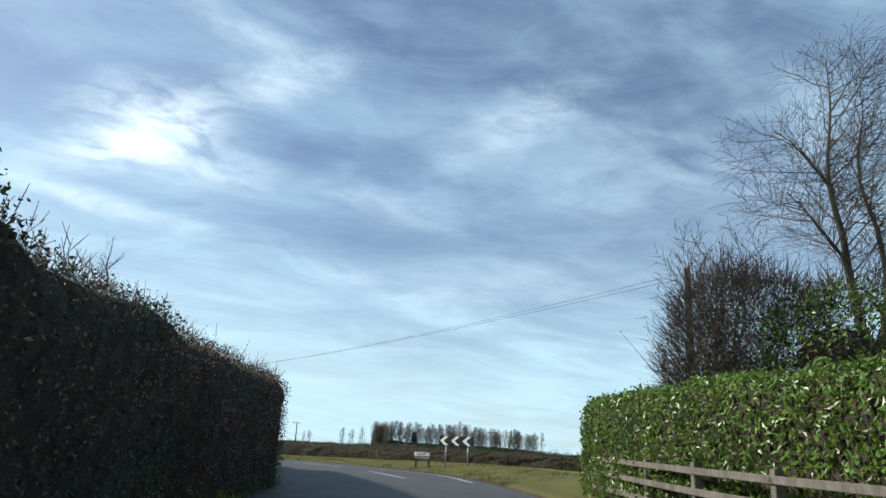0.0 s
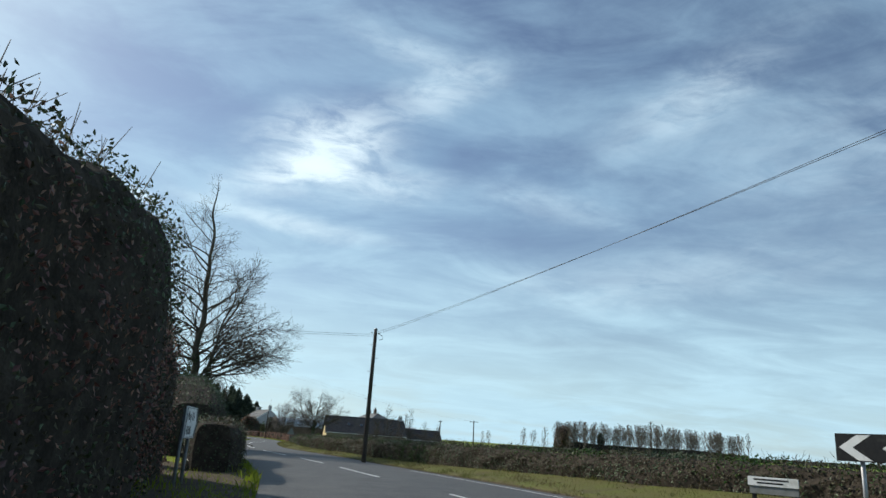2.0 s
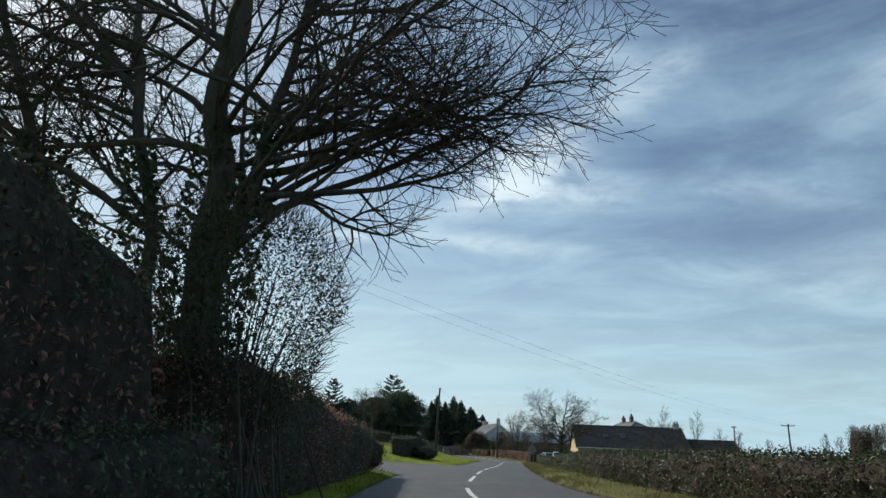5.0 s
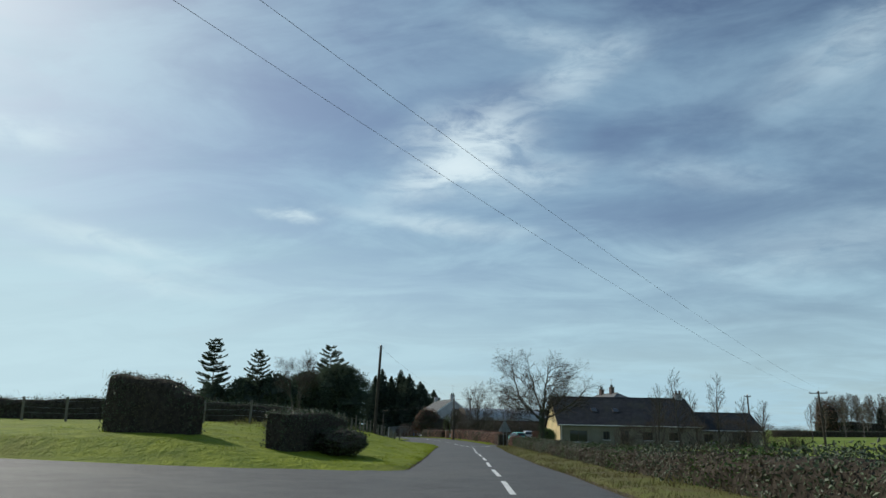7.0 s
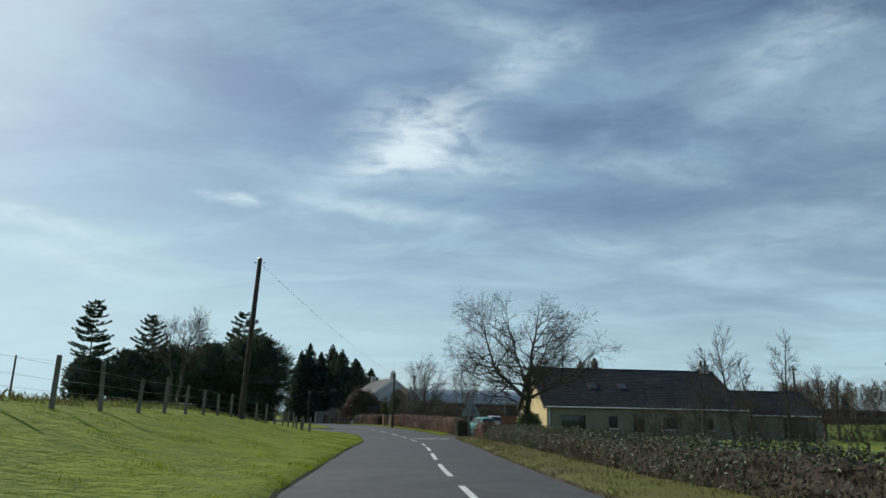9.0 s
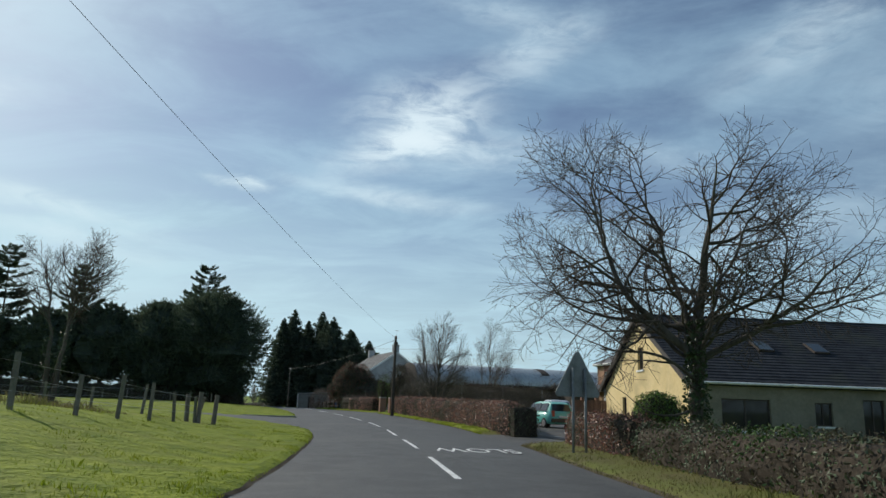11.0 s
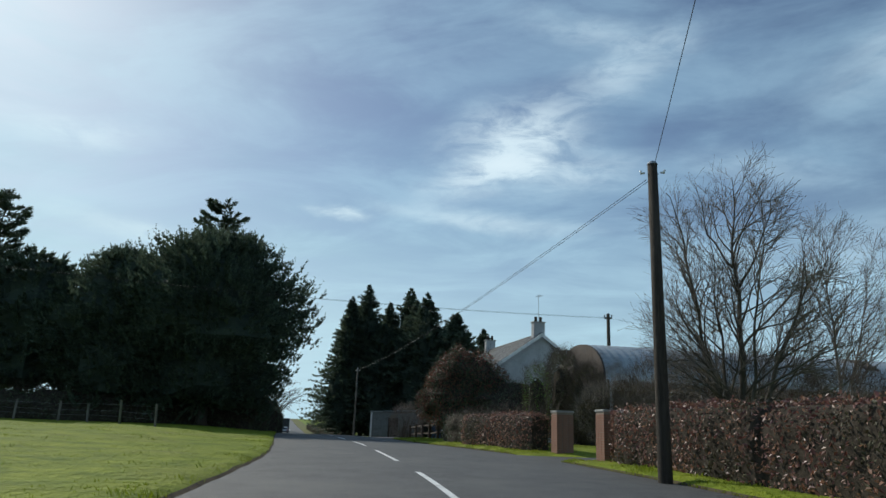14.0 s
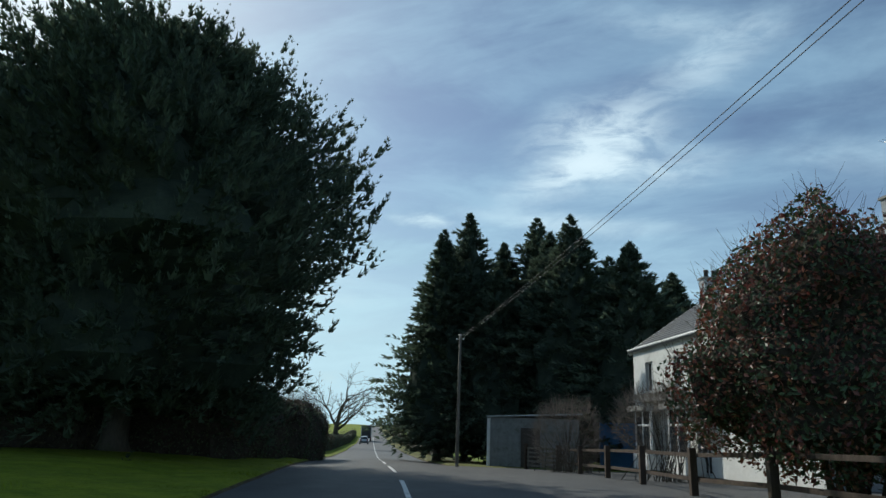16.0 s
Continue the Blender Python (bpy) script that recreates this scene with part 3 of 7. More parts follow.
    r1, r2 = np.sqrt(rng.random(count))[:, None], rng.random(count)[:, None]
    return a[i] * (1 - r1) + b[i] * r1 * (1 - r2) + c[i] * r1 * r2, nn[i] / area[i][:, None]


def sticks(p0, p1, r, mat, name, parent, sides=3):
    """Many thin straight twigs as one mesh."""
    p0, p1 = np.asarray(p0), np.asarray(p1)
    d = p1 - p0
    d /= np.linalg.norm(d, axis=1)[:, None] + 1e-9
    a = np.cross(d, np.array([0.3, 0.9, 0.31]))
    a /= np.linalg.norm(a, axis=1)[:, None] + 1e-9
    b = np.cross(d, a)
    n = len(p0)
    r = np.broadcast_to(r, (n,))[:, None]
    v = np.empty((n, 2 * sides, 3))
    for j in range(sides):
        o = a * math.cos(2 * math.pi * j / sides) + b * math.sin(2 * math.pi * j / sides)
        v[:, j], v[:, sides + j] = p0 + o * r, p1 + o * r * 0.45
    k = np.arange(n)[:, None] * 2 * sides
    f = np.concatenate([k + np.array([j, (j + 1) % sides, sides + (j + 1) % sides, sides + j]) for j in range(sides)])
    return tagged(link_mesh(name, v.reshape(-1, 3), f, mat, parent), kind="stuff")


def hedge(label, line, width, top, mats, leaf=0.09, per_m2=120, twigs=0, seed=1, round_top=0.35, lumps=0.10, leaf_aspect=0.55, twig_len=0.5, sink=0.15, twig_mat=None, name="hedge", lower=None, ends=True):
    """A hedge along a line of (x, y): a dense core of twigs, coloured dark as the inner shade, under a coat of leaves.
    top: height, or a list of heights.
    """
    rng = np.random.default_rng(seed)
    line = [Vector((x, y, 0)) for x, y in line]
    tops = top if hasattr(top, "__len__") else [top] * len(line)
    stations = []
    for i in range(len(line) - 1):
        n = max(1, int((line[i + 1] - line[i]).length / 0.45))
        for j in range(n):
            q = j / n
            stations.append((line[i].lerp(line[i + 1], q), tops[i] + (tops[i + 1] - tops[i]) * smooth01(q)))
    stations.append((line[-1], tops[-1]))
    prof = 14
    v, inner = [], []
    ns = len(stations)
    for i, (p, h) in enumerate(stations):
        d = (stations[min(i + 1, ns - 1)][0] - stations[max(i - 1, 0)][0]).normalized()
        side = Vector((d.y, -d.x, 0))
        z0 = min(ground_at(p.x, p.y), ground_at(p.x + side.x * width / 2, p.y + side.y * width / 2)) - sink
        end = min(i, ns - 1 - i) * 0.45
        shrink = 1 - 0.30 * (1 - smooth01(end / 0.8)) if ends else 1
        for k in range(prof + 1):
            a = math.pi * k / prof
            cx = math.copysign(abs(math.cos(a)) ** round_top, math.cos(a))
            cz = abs(math.sin(a)) ** round_top
            lump = 1 + lumps * (noise.noise((p.x * 0.8 + cx, p.y * 0.8, cz * 2.2 + seed)) + 0.6 * noise.noise((p.x * 2.3 + cx * 2, p.y * 2.3, cz * 6 + seed)))
            w = width / 2 * (0.92 + 0.08 * cz) * shrink * lump
            hh = (h * (0.94 + 0.06 * shrink) * (1 + lumps * 0.5 * noise.noise((p.x * 0.9, p.y * 0.9, seed + 4)))) + sink
            v.append((p.x + side.x * cx * w, p.y + side.y * cx * w, z0 + cz * hh))
            w, hh = max(w * 0.6, w - 0.09), max(hh * 0.6, hh - 0.09)
            along_in = d * (0.08 if i == 0 else -0.08 if i == ns - 1 else 0.0)
            inner.append((p.x + along_in.x + side.x * cx * w, p.y + along_in.y + side.y * cx * w, z0 + cz * hh))
    f = [(i * (prof + 1) + k, i * (prof + 1) + k + 1, (i + 1) * (prof + 1) + k + 1, (i + 1) * (prof + 1) + k) for i in range(ns - 1) for k in range(prof)]
    caps = [(i * (prof + 1) + k, i * (prof + 1) + k + 1, i * (prof + 1) + prof - k - 1, i * (prof + 1) + prof - k) for i in (0, ns - 1) for k in range(prof // 2)]
    ob = thing(name, label, "hedge", group="")
    link_mesh("core", inner, f + caps, HEDGE_SHADE_CORE, ob)
    va = np.array(v)
    area = sum(np.linalg.norm(np.cross(va[q[1]] - va[q[0]], va[q[3]] - va[q[0]])) for q in f)
    total = int(area * per_m2 * 0.78)
    pts, nn = sample_surface(v, f + caps, total, rng)
    mid = pts.mean(axis=0)
    pts = pts + nn * rng.normal(-0.02, 0.055, (total, 1)) * np.sign((nn * (pts - mid)).sum(1))[:, None]
    # kinds of leaf grow in patches
    kind = np.array([noise.noise((q[0] * 0.45 + seed, q[1] * 0.45, q[2] * 0.9)) for q in pts]) + rng.normal(0, 0.16, total)
    order = np.argsort(kind)
    start = 0
    for m, share in mats:
        pick = order[start:start + int(total * share)]
        start += len(pick)
        lv, lf = leaf_cloud(pts[pick], nn[pick], leaf * 0.84, rng, leaf_aspect)
        tagged(link_mesh("foliage", lv, lf, m, ob), kind="stuff")
    if twigs:
        i = rng.integers(0, ns, twigs)
        p0, p1 = [], []
        for q in i:
            p, h = stations[q]
            o = np.clip(rng.normal(0, width * 0.2, 2), -0.3 * width, 0.3 * width)
            z = ground_at(p.x, p.y) + h * 0.86
            L = twig_len * rng.uniform(0.3, 1.3)
            p0.append((p.x + o[0], p.y + o[1], z))
            p1.append((p.x + o[0] + rng.normal(0, L * 0.35), p.y + o[1] + rng.normal(0, L * 0.35), z + L))
        p0, p1 = np.array(p0), np.array(p1)
        # side shoots
        q0 = p0 + (p1 - p0) * rng.uniform(0.4, 0.9, (twigs, 1))
        q1 = q0 + (p1 - p0) * 0.45 + rng.normal(0, twig_len * 0.16, (twigs, 3))
        sticks(np.concatenate([p0, q0]), np.concatenate([p1, q1]), 0.0048, twig_mat or TWIG, "twig_growth", ob)
    return ob


class Tree:
    """Grows a bare tree as tapered tubes, kept inside a crown of ellipsoids."""

    def __init__(self, seed, crown, spec):
        self.r, self.crown, self.spec = random.Random(seed), crown, spec
        self.tubes = {}

    def inside(self, p):
        return any(sum(((a - b) / c) ** 2 for a, b, c in zip(p, ctr, rad)) < 1 for ctr, rad in self.crown)

    def grow(self, p, d, length, rad, level):
        s, r = self.spec, self.r
        steps = max(2, min(14, int(length / s["step"][min(level, len(s["step"]) - 1)])))
        wob, lift = s["wobble"][level], s["lift"][level]
        pts, rads = [p], [rad]
        dirs = [d]
        end = rad * s["taper"][level]
        for i in range(steps):
            d = (d + Vector((r.gauss(0, wob), r.gauss(0, wob), r.gauss(0, wob * 0.7) + lift / steps))).normalized()
            p = p + d * (length / steps)
            pts.append(p)
            dirs.append(d)
            rads.append(rad + (end - rad) * (i + 1) / steps)
        sides = s["sides"][level]
        self.tubes.setdefault((level > s["fine"], steps, sides), []).append((pts, rads))
        if level >= s["levels"]:
            return
        n = s["count"][level]
        n = max(1, int(round(n * r.uniform(0.75, 1.25))))
        turn = r.uniform(0, 6.28)
        for k in range(n):
            q = s["from"][level] + (1 - s["from"][level]) * (k + r.uniform(0.1, 0.9)) / n
            i = min(steps - 1, int(q * steps))
            fr = q * steps - i
            base = pts[i].lerp(pts[i + 1], min(1, fr))
            rr = rads[i] + (rads[i + 1] - rads[i]) * fr
            ang = radians(s["angle"][level] + r.gauss(0, 9))
            turn += 2.4 + r.gauss(0, 0.4)
            o = dirs[i].orthogonal().normalized()
            o.rotate(Matrix.Rotation(turn, 3, dirs[i]))
            nd = (dirs[i] * math.cos(ang) + o * math.sin(ang)).normalized()
            if s.get("flat") and level > 0:
                nd.z *= s["flat"]
                nd.normalize()
            L = s["ratio"][level] * length * (1.08 - 0.55 * q) * r.uniform(0.75, 1.2)
            while L > 0.25 and not self.inside(base + nd * L):
                L *= 0.82
            if L > 0.22:
                self.grow(base, nd, L, max(s["min_r"], min(rr * 0.85, rr * s["thin"][level])), level + 1)

    def meshes(self):
        out = []
        for thin in (False, True):
            vs, fs, k = [], [], 0
            for (fine, steps, sides), L in self.tubes.items():
                if fine != thin:
                    continue
                P = np.array([[tuple(q) for q in a] for a, _ in L])
                R = np.array([b for _, b in L])
                D = np.gradient(P, axis=1)
                D /= np.linalg.norm(D, axis=2)[..., None] + 1e-9
                ref = np.array([0.31, 0.52, 0.795])
                A = np.cross(D, ref)
                A /= np.linalg.norm(A, axis=2)[..., None] + 1e-9
                B = np.cross(D, A)
                ang = np.arange(sides) * 2 * math.pi / sides
                V = P[:, :, None] + R[:, :, None, None] * (A[:, :, None] * np.cos(ang)[:, None] + B[:, :, None] * np.sin(ang)[:, None])
                n = len(L)
                idx = np.arange(n * (steps + 1) * sides).reshape(n, steps + 1, sides) + k
                nx = np.roll(idx, -1, axis=2)
                fs.append(np.stack([idx[:, :-1], nx[:, :-1], nx[:, 1:], idx[:, 1:]], axis=-1).reshape(-1, 4))
                vs.append(V.reshape(-1, 3))
                k += n * (steps + 1) * sides
            out.append((np.concatenate(vs), np.concatenate(fs)) if vs else None)
        return out


def tree_spec(levels=4, **over):
    s = dict(levels=levels, fine=1, step=(0.9, 0.7, 0.5, 0.35, 0.28, 0.25), wobble=(0.05, 0.09, 0.12, 0.15, 0.18, 0.2), lift=(0.1, 0.28, 0.22, 0.18, 0.15, 0.1), taper=(0.09, 0.18, 0.25, 0.3, 0.4, 0.5),
             sides=(9, 7, 5, 4, 3, 3), count=(9, 8, 7, 6, 4), angle=(48, 46, 44, 42, 40), ratio=(0.62, 0.55, 0.52, 0.55, 0.6), thin=(0.5, 0.5, 0.5, 0.55, 0.6), min_r=0.006, **{"from": (0.28, 0.22, 0.15, 0.12, 0.1)})
    s.update(over)
    return s


def bare_tree(label, at, crown, trunk, spec, seed, name="bare_tree", mats=None, group="", ivy=0):
    """trunk: list of (start, direction, length, radius) stems in local coordinates."""
    z = ground_at(at[0], at[1]) - 0.1
    ob = thing(name, label, "tree", (at[0], at[1], z), group=group)
    t = Tree(seed, crown, spec)
    for p, d, L, r, *level in trunk:
        t.grow(Vector(p), Vector(d).normalized(), L, r, level[0] if level else 0)
    thick, thin = t.meshes()
    mats = mats or (BARK, TWIG)
    link_mesh("trunk", *thick, mats[0], ob, smooth=True)
    if thin:
        tagged(link_mesh("crown", *thin, mats[1], ob), kind="stuff")
    # flare of the root
    g = Geo()
    for p, d, L, r, *level in trunk[:1]:
        g.tube([(p[0], p[1], p[2] - 0.3), (p[0], p[1], p[2] + 0.15), Vector(p) + Vector(d).normalized() * 0.9], [r * 1.7, r * 1.35, r * 1.0], 10)
    part("root_flare", g, mats[0], ob, smooth=True)
    if ivy:
        rng = np.random.default_rng(seed)
        pts = []
        trunk = [q for q in trunk if len(q) == 4]
        for p, d, L, r in trunk:
            d = Vector(d).normalized()
            for i in range(ivy // len(trunk)):
                q = rng.random() ** 1.3 * min(L, 6.0)
                a = rng.uniform(0, 6.28)
                rad = r + rng.uniform(0.0, 0.28) * (1.25 - q / 7)
                pts.append((p[0] + d.x * q + rad * math.cos(a), p[1] + d.y * q + rad * math.sin(a), p[2] + d.z * q))
        pts = np.array(pts)
        v, f = leaf_cloud(pts, rng.normal(0, 1, pts.shape), 0.13, rng, 0.75)
        tagged(link_mesh("ivy", v, f, IVY, ob, "dark green ivy on the trunk"), kind="stuff")
    return ob


class FanTree(Tree):
    """Stems along given lines, each set with branches that sweep out to the crown's edge and fork at sharp angles into fine sprays."""

    def inside_all(self, Q):
        ok = np.zeros(len(Q), bool)
        for ctr, rad in self.crown:
            ok |= (((Q - np.array(ctr)) / np.array(rad)) ** 2).sum(1) < 1
        return ok

    def room(self, p, d, most):
        """How far a branch may run from p along d before it leaves the crown for good."""
        t = np.arange(0.25, most, 0.25)
        ok = self.inside_all(np.array(p)[None] + t[:, None] * np.array(d)[None])
        return float(t[ok].max()) if ok.any() else 0.0

    def stems(self, lines, base_r, bulk, wind=0.3, bare=2.0, most=6.5):
        r = self.r
        for k, line in enumerate(lines):
            line = [Vector(p) for p in line]
            pts = []
            for i, (a, b) in enumerate(zip(line, line[1:])):
                before, after = line[max(0, i - 1)], line[min(len(line) - 1, i + 2)]
                m = max(2, int((b - a).length / 0.4))
                for j in range(m):
                    u = j / m
                    ta, tb = (b - before) * 0.5, (after - a) * 0.5
                    p = a * (2 * u ** 3 - 3 * u * u + 1) + b * (3 * u * u - 2 * u ** 3) + ta * (u ** 3 - 2 * u * u + u) + tb * (u ** 3 - u * u)
                    if pts:
                        p = p + noise.noise_vector(p * 0.5 + Vector((k * 3.1, 7, 0))) * wind * min(1.0, len(pts) / 6)
                    pts.append(p)
            pts.append(line[-1])
            n = len(pts) - 1
            share = base_r * (bulk[k] if k < len(bulk) else 0.3)
            rads = [max(0.012, share * (1 - i / n) ** 0.85) for i in range(n + 1)]
            self.tubes.setdefault((False, n, 8), []).append((pts, rads))
            self.clothe(pts, rads, 0, bare, most)

    def clothe(self, pts, rads, level, bare=-99.0, most=6.5):
        """Sets one stem, branch or spray with its side shoots, one in every gap along it."""
        s, r = self.spec, self.r
        n = len(pts) - 1
        seg = (pts[-1] - pts[0]).length / n
        whole = seg * n
        gap = s["gap"][level]
        q, turn = whole * s["from"][level] + gap * r.random(), r.uniform(0, 6.28)
        while q < whole * 0.985:
            i = min(n - 1, int(q / seg))
            fr = q / seg - i
            q += gap * r.uniform(0.6, 1.4)
            base = pts[i].lerp(pts[i + 1], fr)
            if base.z < bare:
                continue
            d = (pts[i + 1] - pts[i]).normalized()
            rr = rads[i] + (rads[i + 1] - rads[i]) * fr
            turn += 2.4 + r.gauss(0, 0.5)
            o = d.orthogonal().normalized()
            o.rotate(Matrix.Rotation(turn, 3, d))
            share = q / whole
            if level == 0:
                out = Vector((base.x - s["axis"][0], base.y - s["axis"][1], 0))
                if out.length > 0.4 and o.dot(out.normalized()) < -0.25:
                    o = -o
                ang = radians(s["angle"][0] + (s["angle_top"] - s["angle"][0]) * share + r.gauss(0, 10))
            else:
                o.z *= s["flat"]
                o.normalize()
                ang = radians(s["angle"][level] + r.gauss(0, 8))
            nd = (d * math.cos(ang) + o * math.sin(ang)).normalized()
            if level == 0:
                L = min(most, self.room(base, nd, most + 1)) * (r.uniform(0.82, 1.04) if r.random() < 0.6 else r.uniform(0.35, 0.8))
                if L < 0.5:
                    continue
            else:
                L = s["ratio"][level] * (whole * (1 - share) + s["least"]) * r.uniform(0.65, 1.25)
            self.branch(base, nd, L, min(rr * 0.8, s["thin"][0] + s["thin"][1] * L), level + 1)

    def branch(self, p, d, L, rad, level):
        s, r = self.spec, self.r
        n = (0, max(5, min(12, int(L / 0.35))), max(2, min(5, int(L / 0.26))), s["bends"])[level]
        w = s["wobble"][level]
        bend = Vector((r.gauss(0, w), r.gauss(0, w), r.gauss(0, w) - s["sag"][level]))
        lift = s["lift"][level]
        pts, rads = [p], [rad]
        for i in range(n):
            u = i / n
            d = (d + bend * (0.5 / n) + Vector((r.gauss(0, w), r.gauss(0, w), r.gauss(0, w))) * 0.35 + Vector((0, 0, lift * u * 2 / n))).normalized()
            if i == n // 2:
                bend = Vector((r.gauss(0, w), r.gauss(0, w), r.gauss(0, w)))
            p = p + d * (L / n)
            pts.append(p)
            rads.append(max(s["tip"], rad * (1 - 0.9 * (i + 1) / n)))
        self.tubes.setdefault((rad < 0.03, n, 5 if level == 1 else 3), []).append((pts, rads))
        if level < s["levels"]:
            self.clothe(pts, rads, level)


FAN = dict(levels=3, bends=1, gap=(0.34, 0.26, 0.16), **{"from": (0.0, 0.32, 0.15)}, angle=(66, 44, 40), angle_top=46, ratio=(0, 0.52, 0.5), least=0.9, flat=0.75, axis=(0, 0),
           wobble=(0, 0.34, 0.34, 0.3), sag=(0, 0.1, 0.0, 0.0), lift=(0, 0.3, 0.4, 0.5), thin=(0.005, 0.013), tip=0.0048)


def crown_tree(label, at, crown, stems, seed, base_r, bulk=(1.0,), name="bare_tree", mats=None, group="", ivy=0, ivy_top=6.0, wind=0.3, bare=2.0, most=6.5, **fan):
    """A bare tree grown into a crown of ellipsoids. stems: lines of points from the ground up, in local coordinates."""
    ob = thing(name, label, "tree", (at[0], at[1], ground_at(at[0], at[1]) - 0.1), group=group)
    t = FanTree(seed, crown, {**FAN, **fan})
    t.stems(stems, base_r, bulk, wind, bare, most)
    thick, thin = t.meshes()
    mats = mats or (BARK, TWIG)
    link_mesh("trunk", *thick, mats[0], ob, smooth=True)
    tagged(link_mesh("crown", *thin, mats[1], ob), kind="stuff")
    p = Vector(stems[0][0])
    part("root_flare", Geo().tube([p - Vector((0, 0, 0.3)), p + Vector((0, 0, 0.12)), p + (Vector(stems[0][1]) - p).normalized() * 0.8], [base_r * 1.6, base_r * 1.3, base_r * 0.9], 10), mats[0], ob, smooth=True)
    if ivy:
        rng = np.random.default_rng(seed)
        spots, clad = [], [q for q in stems if q[0][2] < 0.5]
        for k in range(ivy):
            line = clad[k % len(clad)]
            q = rng.random() ** 1.4 * ivy_top
            a, b = Vector(line[0]), Vector(line[1])
            for a, b in zip(line, line[1:]):
                a, b = Vector(a), Vector(b)
                if b.z >= q:
                    break
            c = a.lerp(b, min(1.0, max(0.0, (q - a.z) / max(0.1, b.z - a.z))))
            w, rad = rng.uniform(0, 6.28), base_r * 0.8 + rng.uniform(0, 0.30) * (1.2 - q / ivy_top)
            spots.append((c.x + rad * math.cos(w), c.y + rad * math.sin(w), c.z))
        spots = np.array(spots)
        v, f = leaf_cloud(spots, rng.normal(0, 1, spots.shape), 0.13, rng, 0.75)
        tagged(link_mesh("ivy", v, f, IVY, ob, "dark green ivy on the trunk"), kind="stuff")
    return ob


def tiered_pine(label, at, h, radius, seed, clear=0.3, tiers=12, name="pine", trunk_r=0.26, lift=0.25, size=0.36, group="", shape=0.55):
    """An open pine or cedar: bare trunk, whorls of boughs with flat pads of needles and upturned tips."""
    r = random.Random(seed)
    rng = np.random.default_rng(seed)
    ob = thing(name, label, "tree", (at[0], at[1], ground_at(*at) - 0.1), group=group)
    wob = r.uniform(0, 6.28)
    axis = lambda u: Vector((0.25 * math.sin(u * 4 + wob) * u, 0.25 * math.cos(u * 3 + wob) * u, h * u))
    part("trunk", Geo().tube([axis(k / 8) for k in range(9)], [trunk_r * (1.25 if k == 0 else 1 - 0.92 * k / 8) for k in range(9)], 9), BARK, ob, smooth=True)
    boughs, spots, dirs = Geo(), [], []
    for i in range(tiers):
        u = clear + (0.985 - clear) * ((i + r.uniform(-0.25, 0.25)) / (tiers - 1))
        u = min(0.985, max(clear, u))
        reach = radius * (1.02 - (u - clear) / (1 - clear)) ** shape * min(1.0, 0.55 + (u - clear) * 3)
        for k in range(r.randint(5, 7)):
            a = r.uniform(0, 6.28)
            L = reach * r.uniform(0.55, 1.15) + 0.25
            base = axis(u)
            side = Vector((math.cos(a), math.sin(a), 0))
            droop = r.uniform(-0.12, 0.10) + lift * u
            line = [base + side * L * q + Vector((0, 0, L * (droop * q + 0.22 * q * q * q))) for q in (0, 0.3, 0.6, 0.85, 1.0)]
            boughs.tube(line, [0.055, 0.045, 0.032, 0.02, 0.01], 4)
            for q in np.linspace(0.22, 1.0, max(5, int(L / 0.16))):
                j = min(3, int(q * 4))
                p = line[j].lerp(line[j + 1], q * 4 - j)
                w = L * 0.20 * (1.15 - q) + 0.12
                for _ in range(6):
                    o = r.uniform(-1, 1)
                    spots.append(p + Vector((-side.y, side.x, 0)) * o * w + Vector((0, 0, r.uniform(-0.06, 0.14))))
                    dirs.append((side + Vector((-side.y, side.x, 0)) * o * 0.9 + Vector((0, 0, 0.45))).normalized())
    tagged(part("bough_growth", boughs, BARK, ob), kind="stuff")
    P, D = np.array([tuple(p) for p in spots]), np.array([tuple(p) for p in dirs])
    n = len(P)
    V = np.empty((n, 3, 3, 3))
    for t in range(3):
        B = D + rng.normal(0, 0.35, (n, 3))
        B /= np.linalg.norm(B, axis=1)[:, None]
        W = np.cross(B, rng.normal(0, 1, (n, 3)))
        W /= np.linalg.norm(W, axis=1)[:, None] + 1e-9
        s = size * rng.uniform(0.6, 1.2, (n, 1))
        V[:, t, 0], V[:, t, 1], V[:, t, 2] = P + W * s * 0.16, P - W * s * 0.16, P + B * s
    tagged(link_mesh("needles", V.reshape(-1, 3), np.arange(n * 9).reshape(-1, 3), NEEDLE, ob), kind="stuff")
    return ob


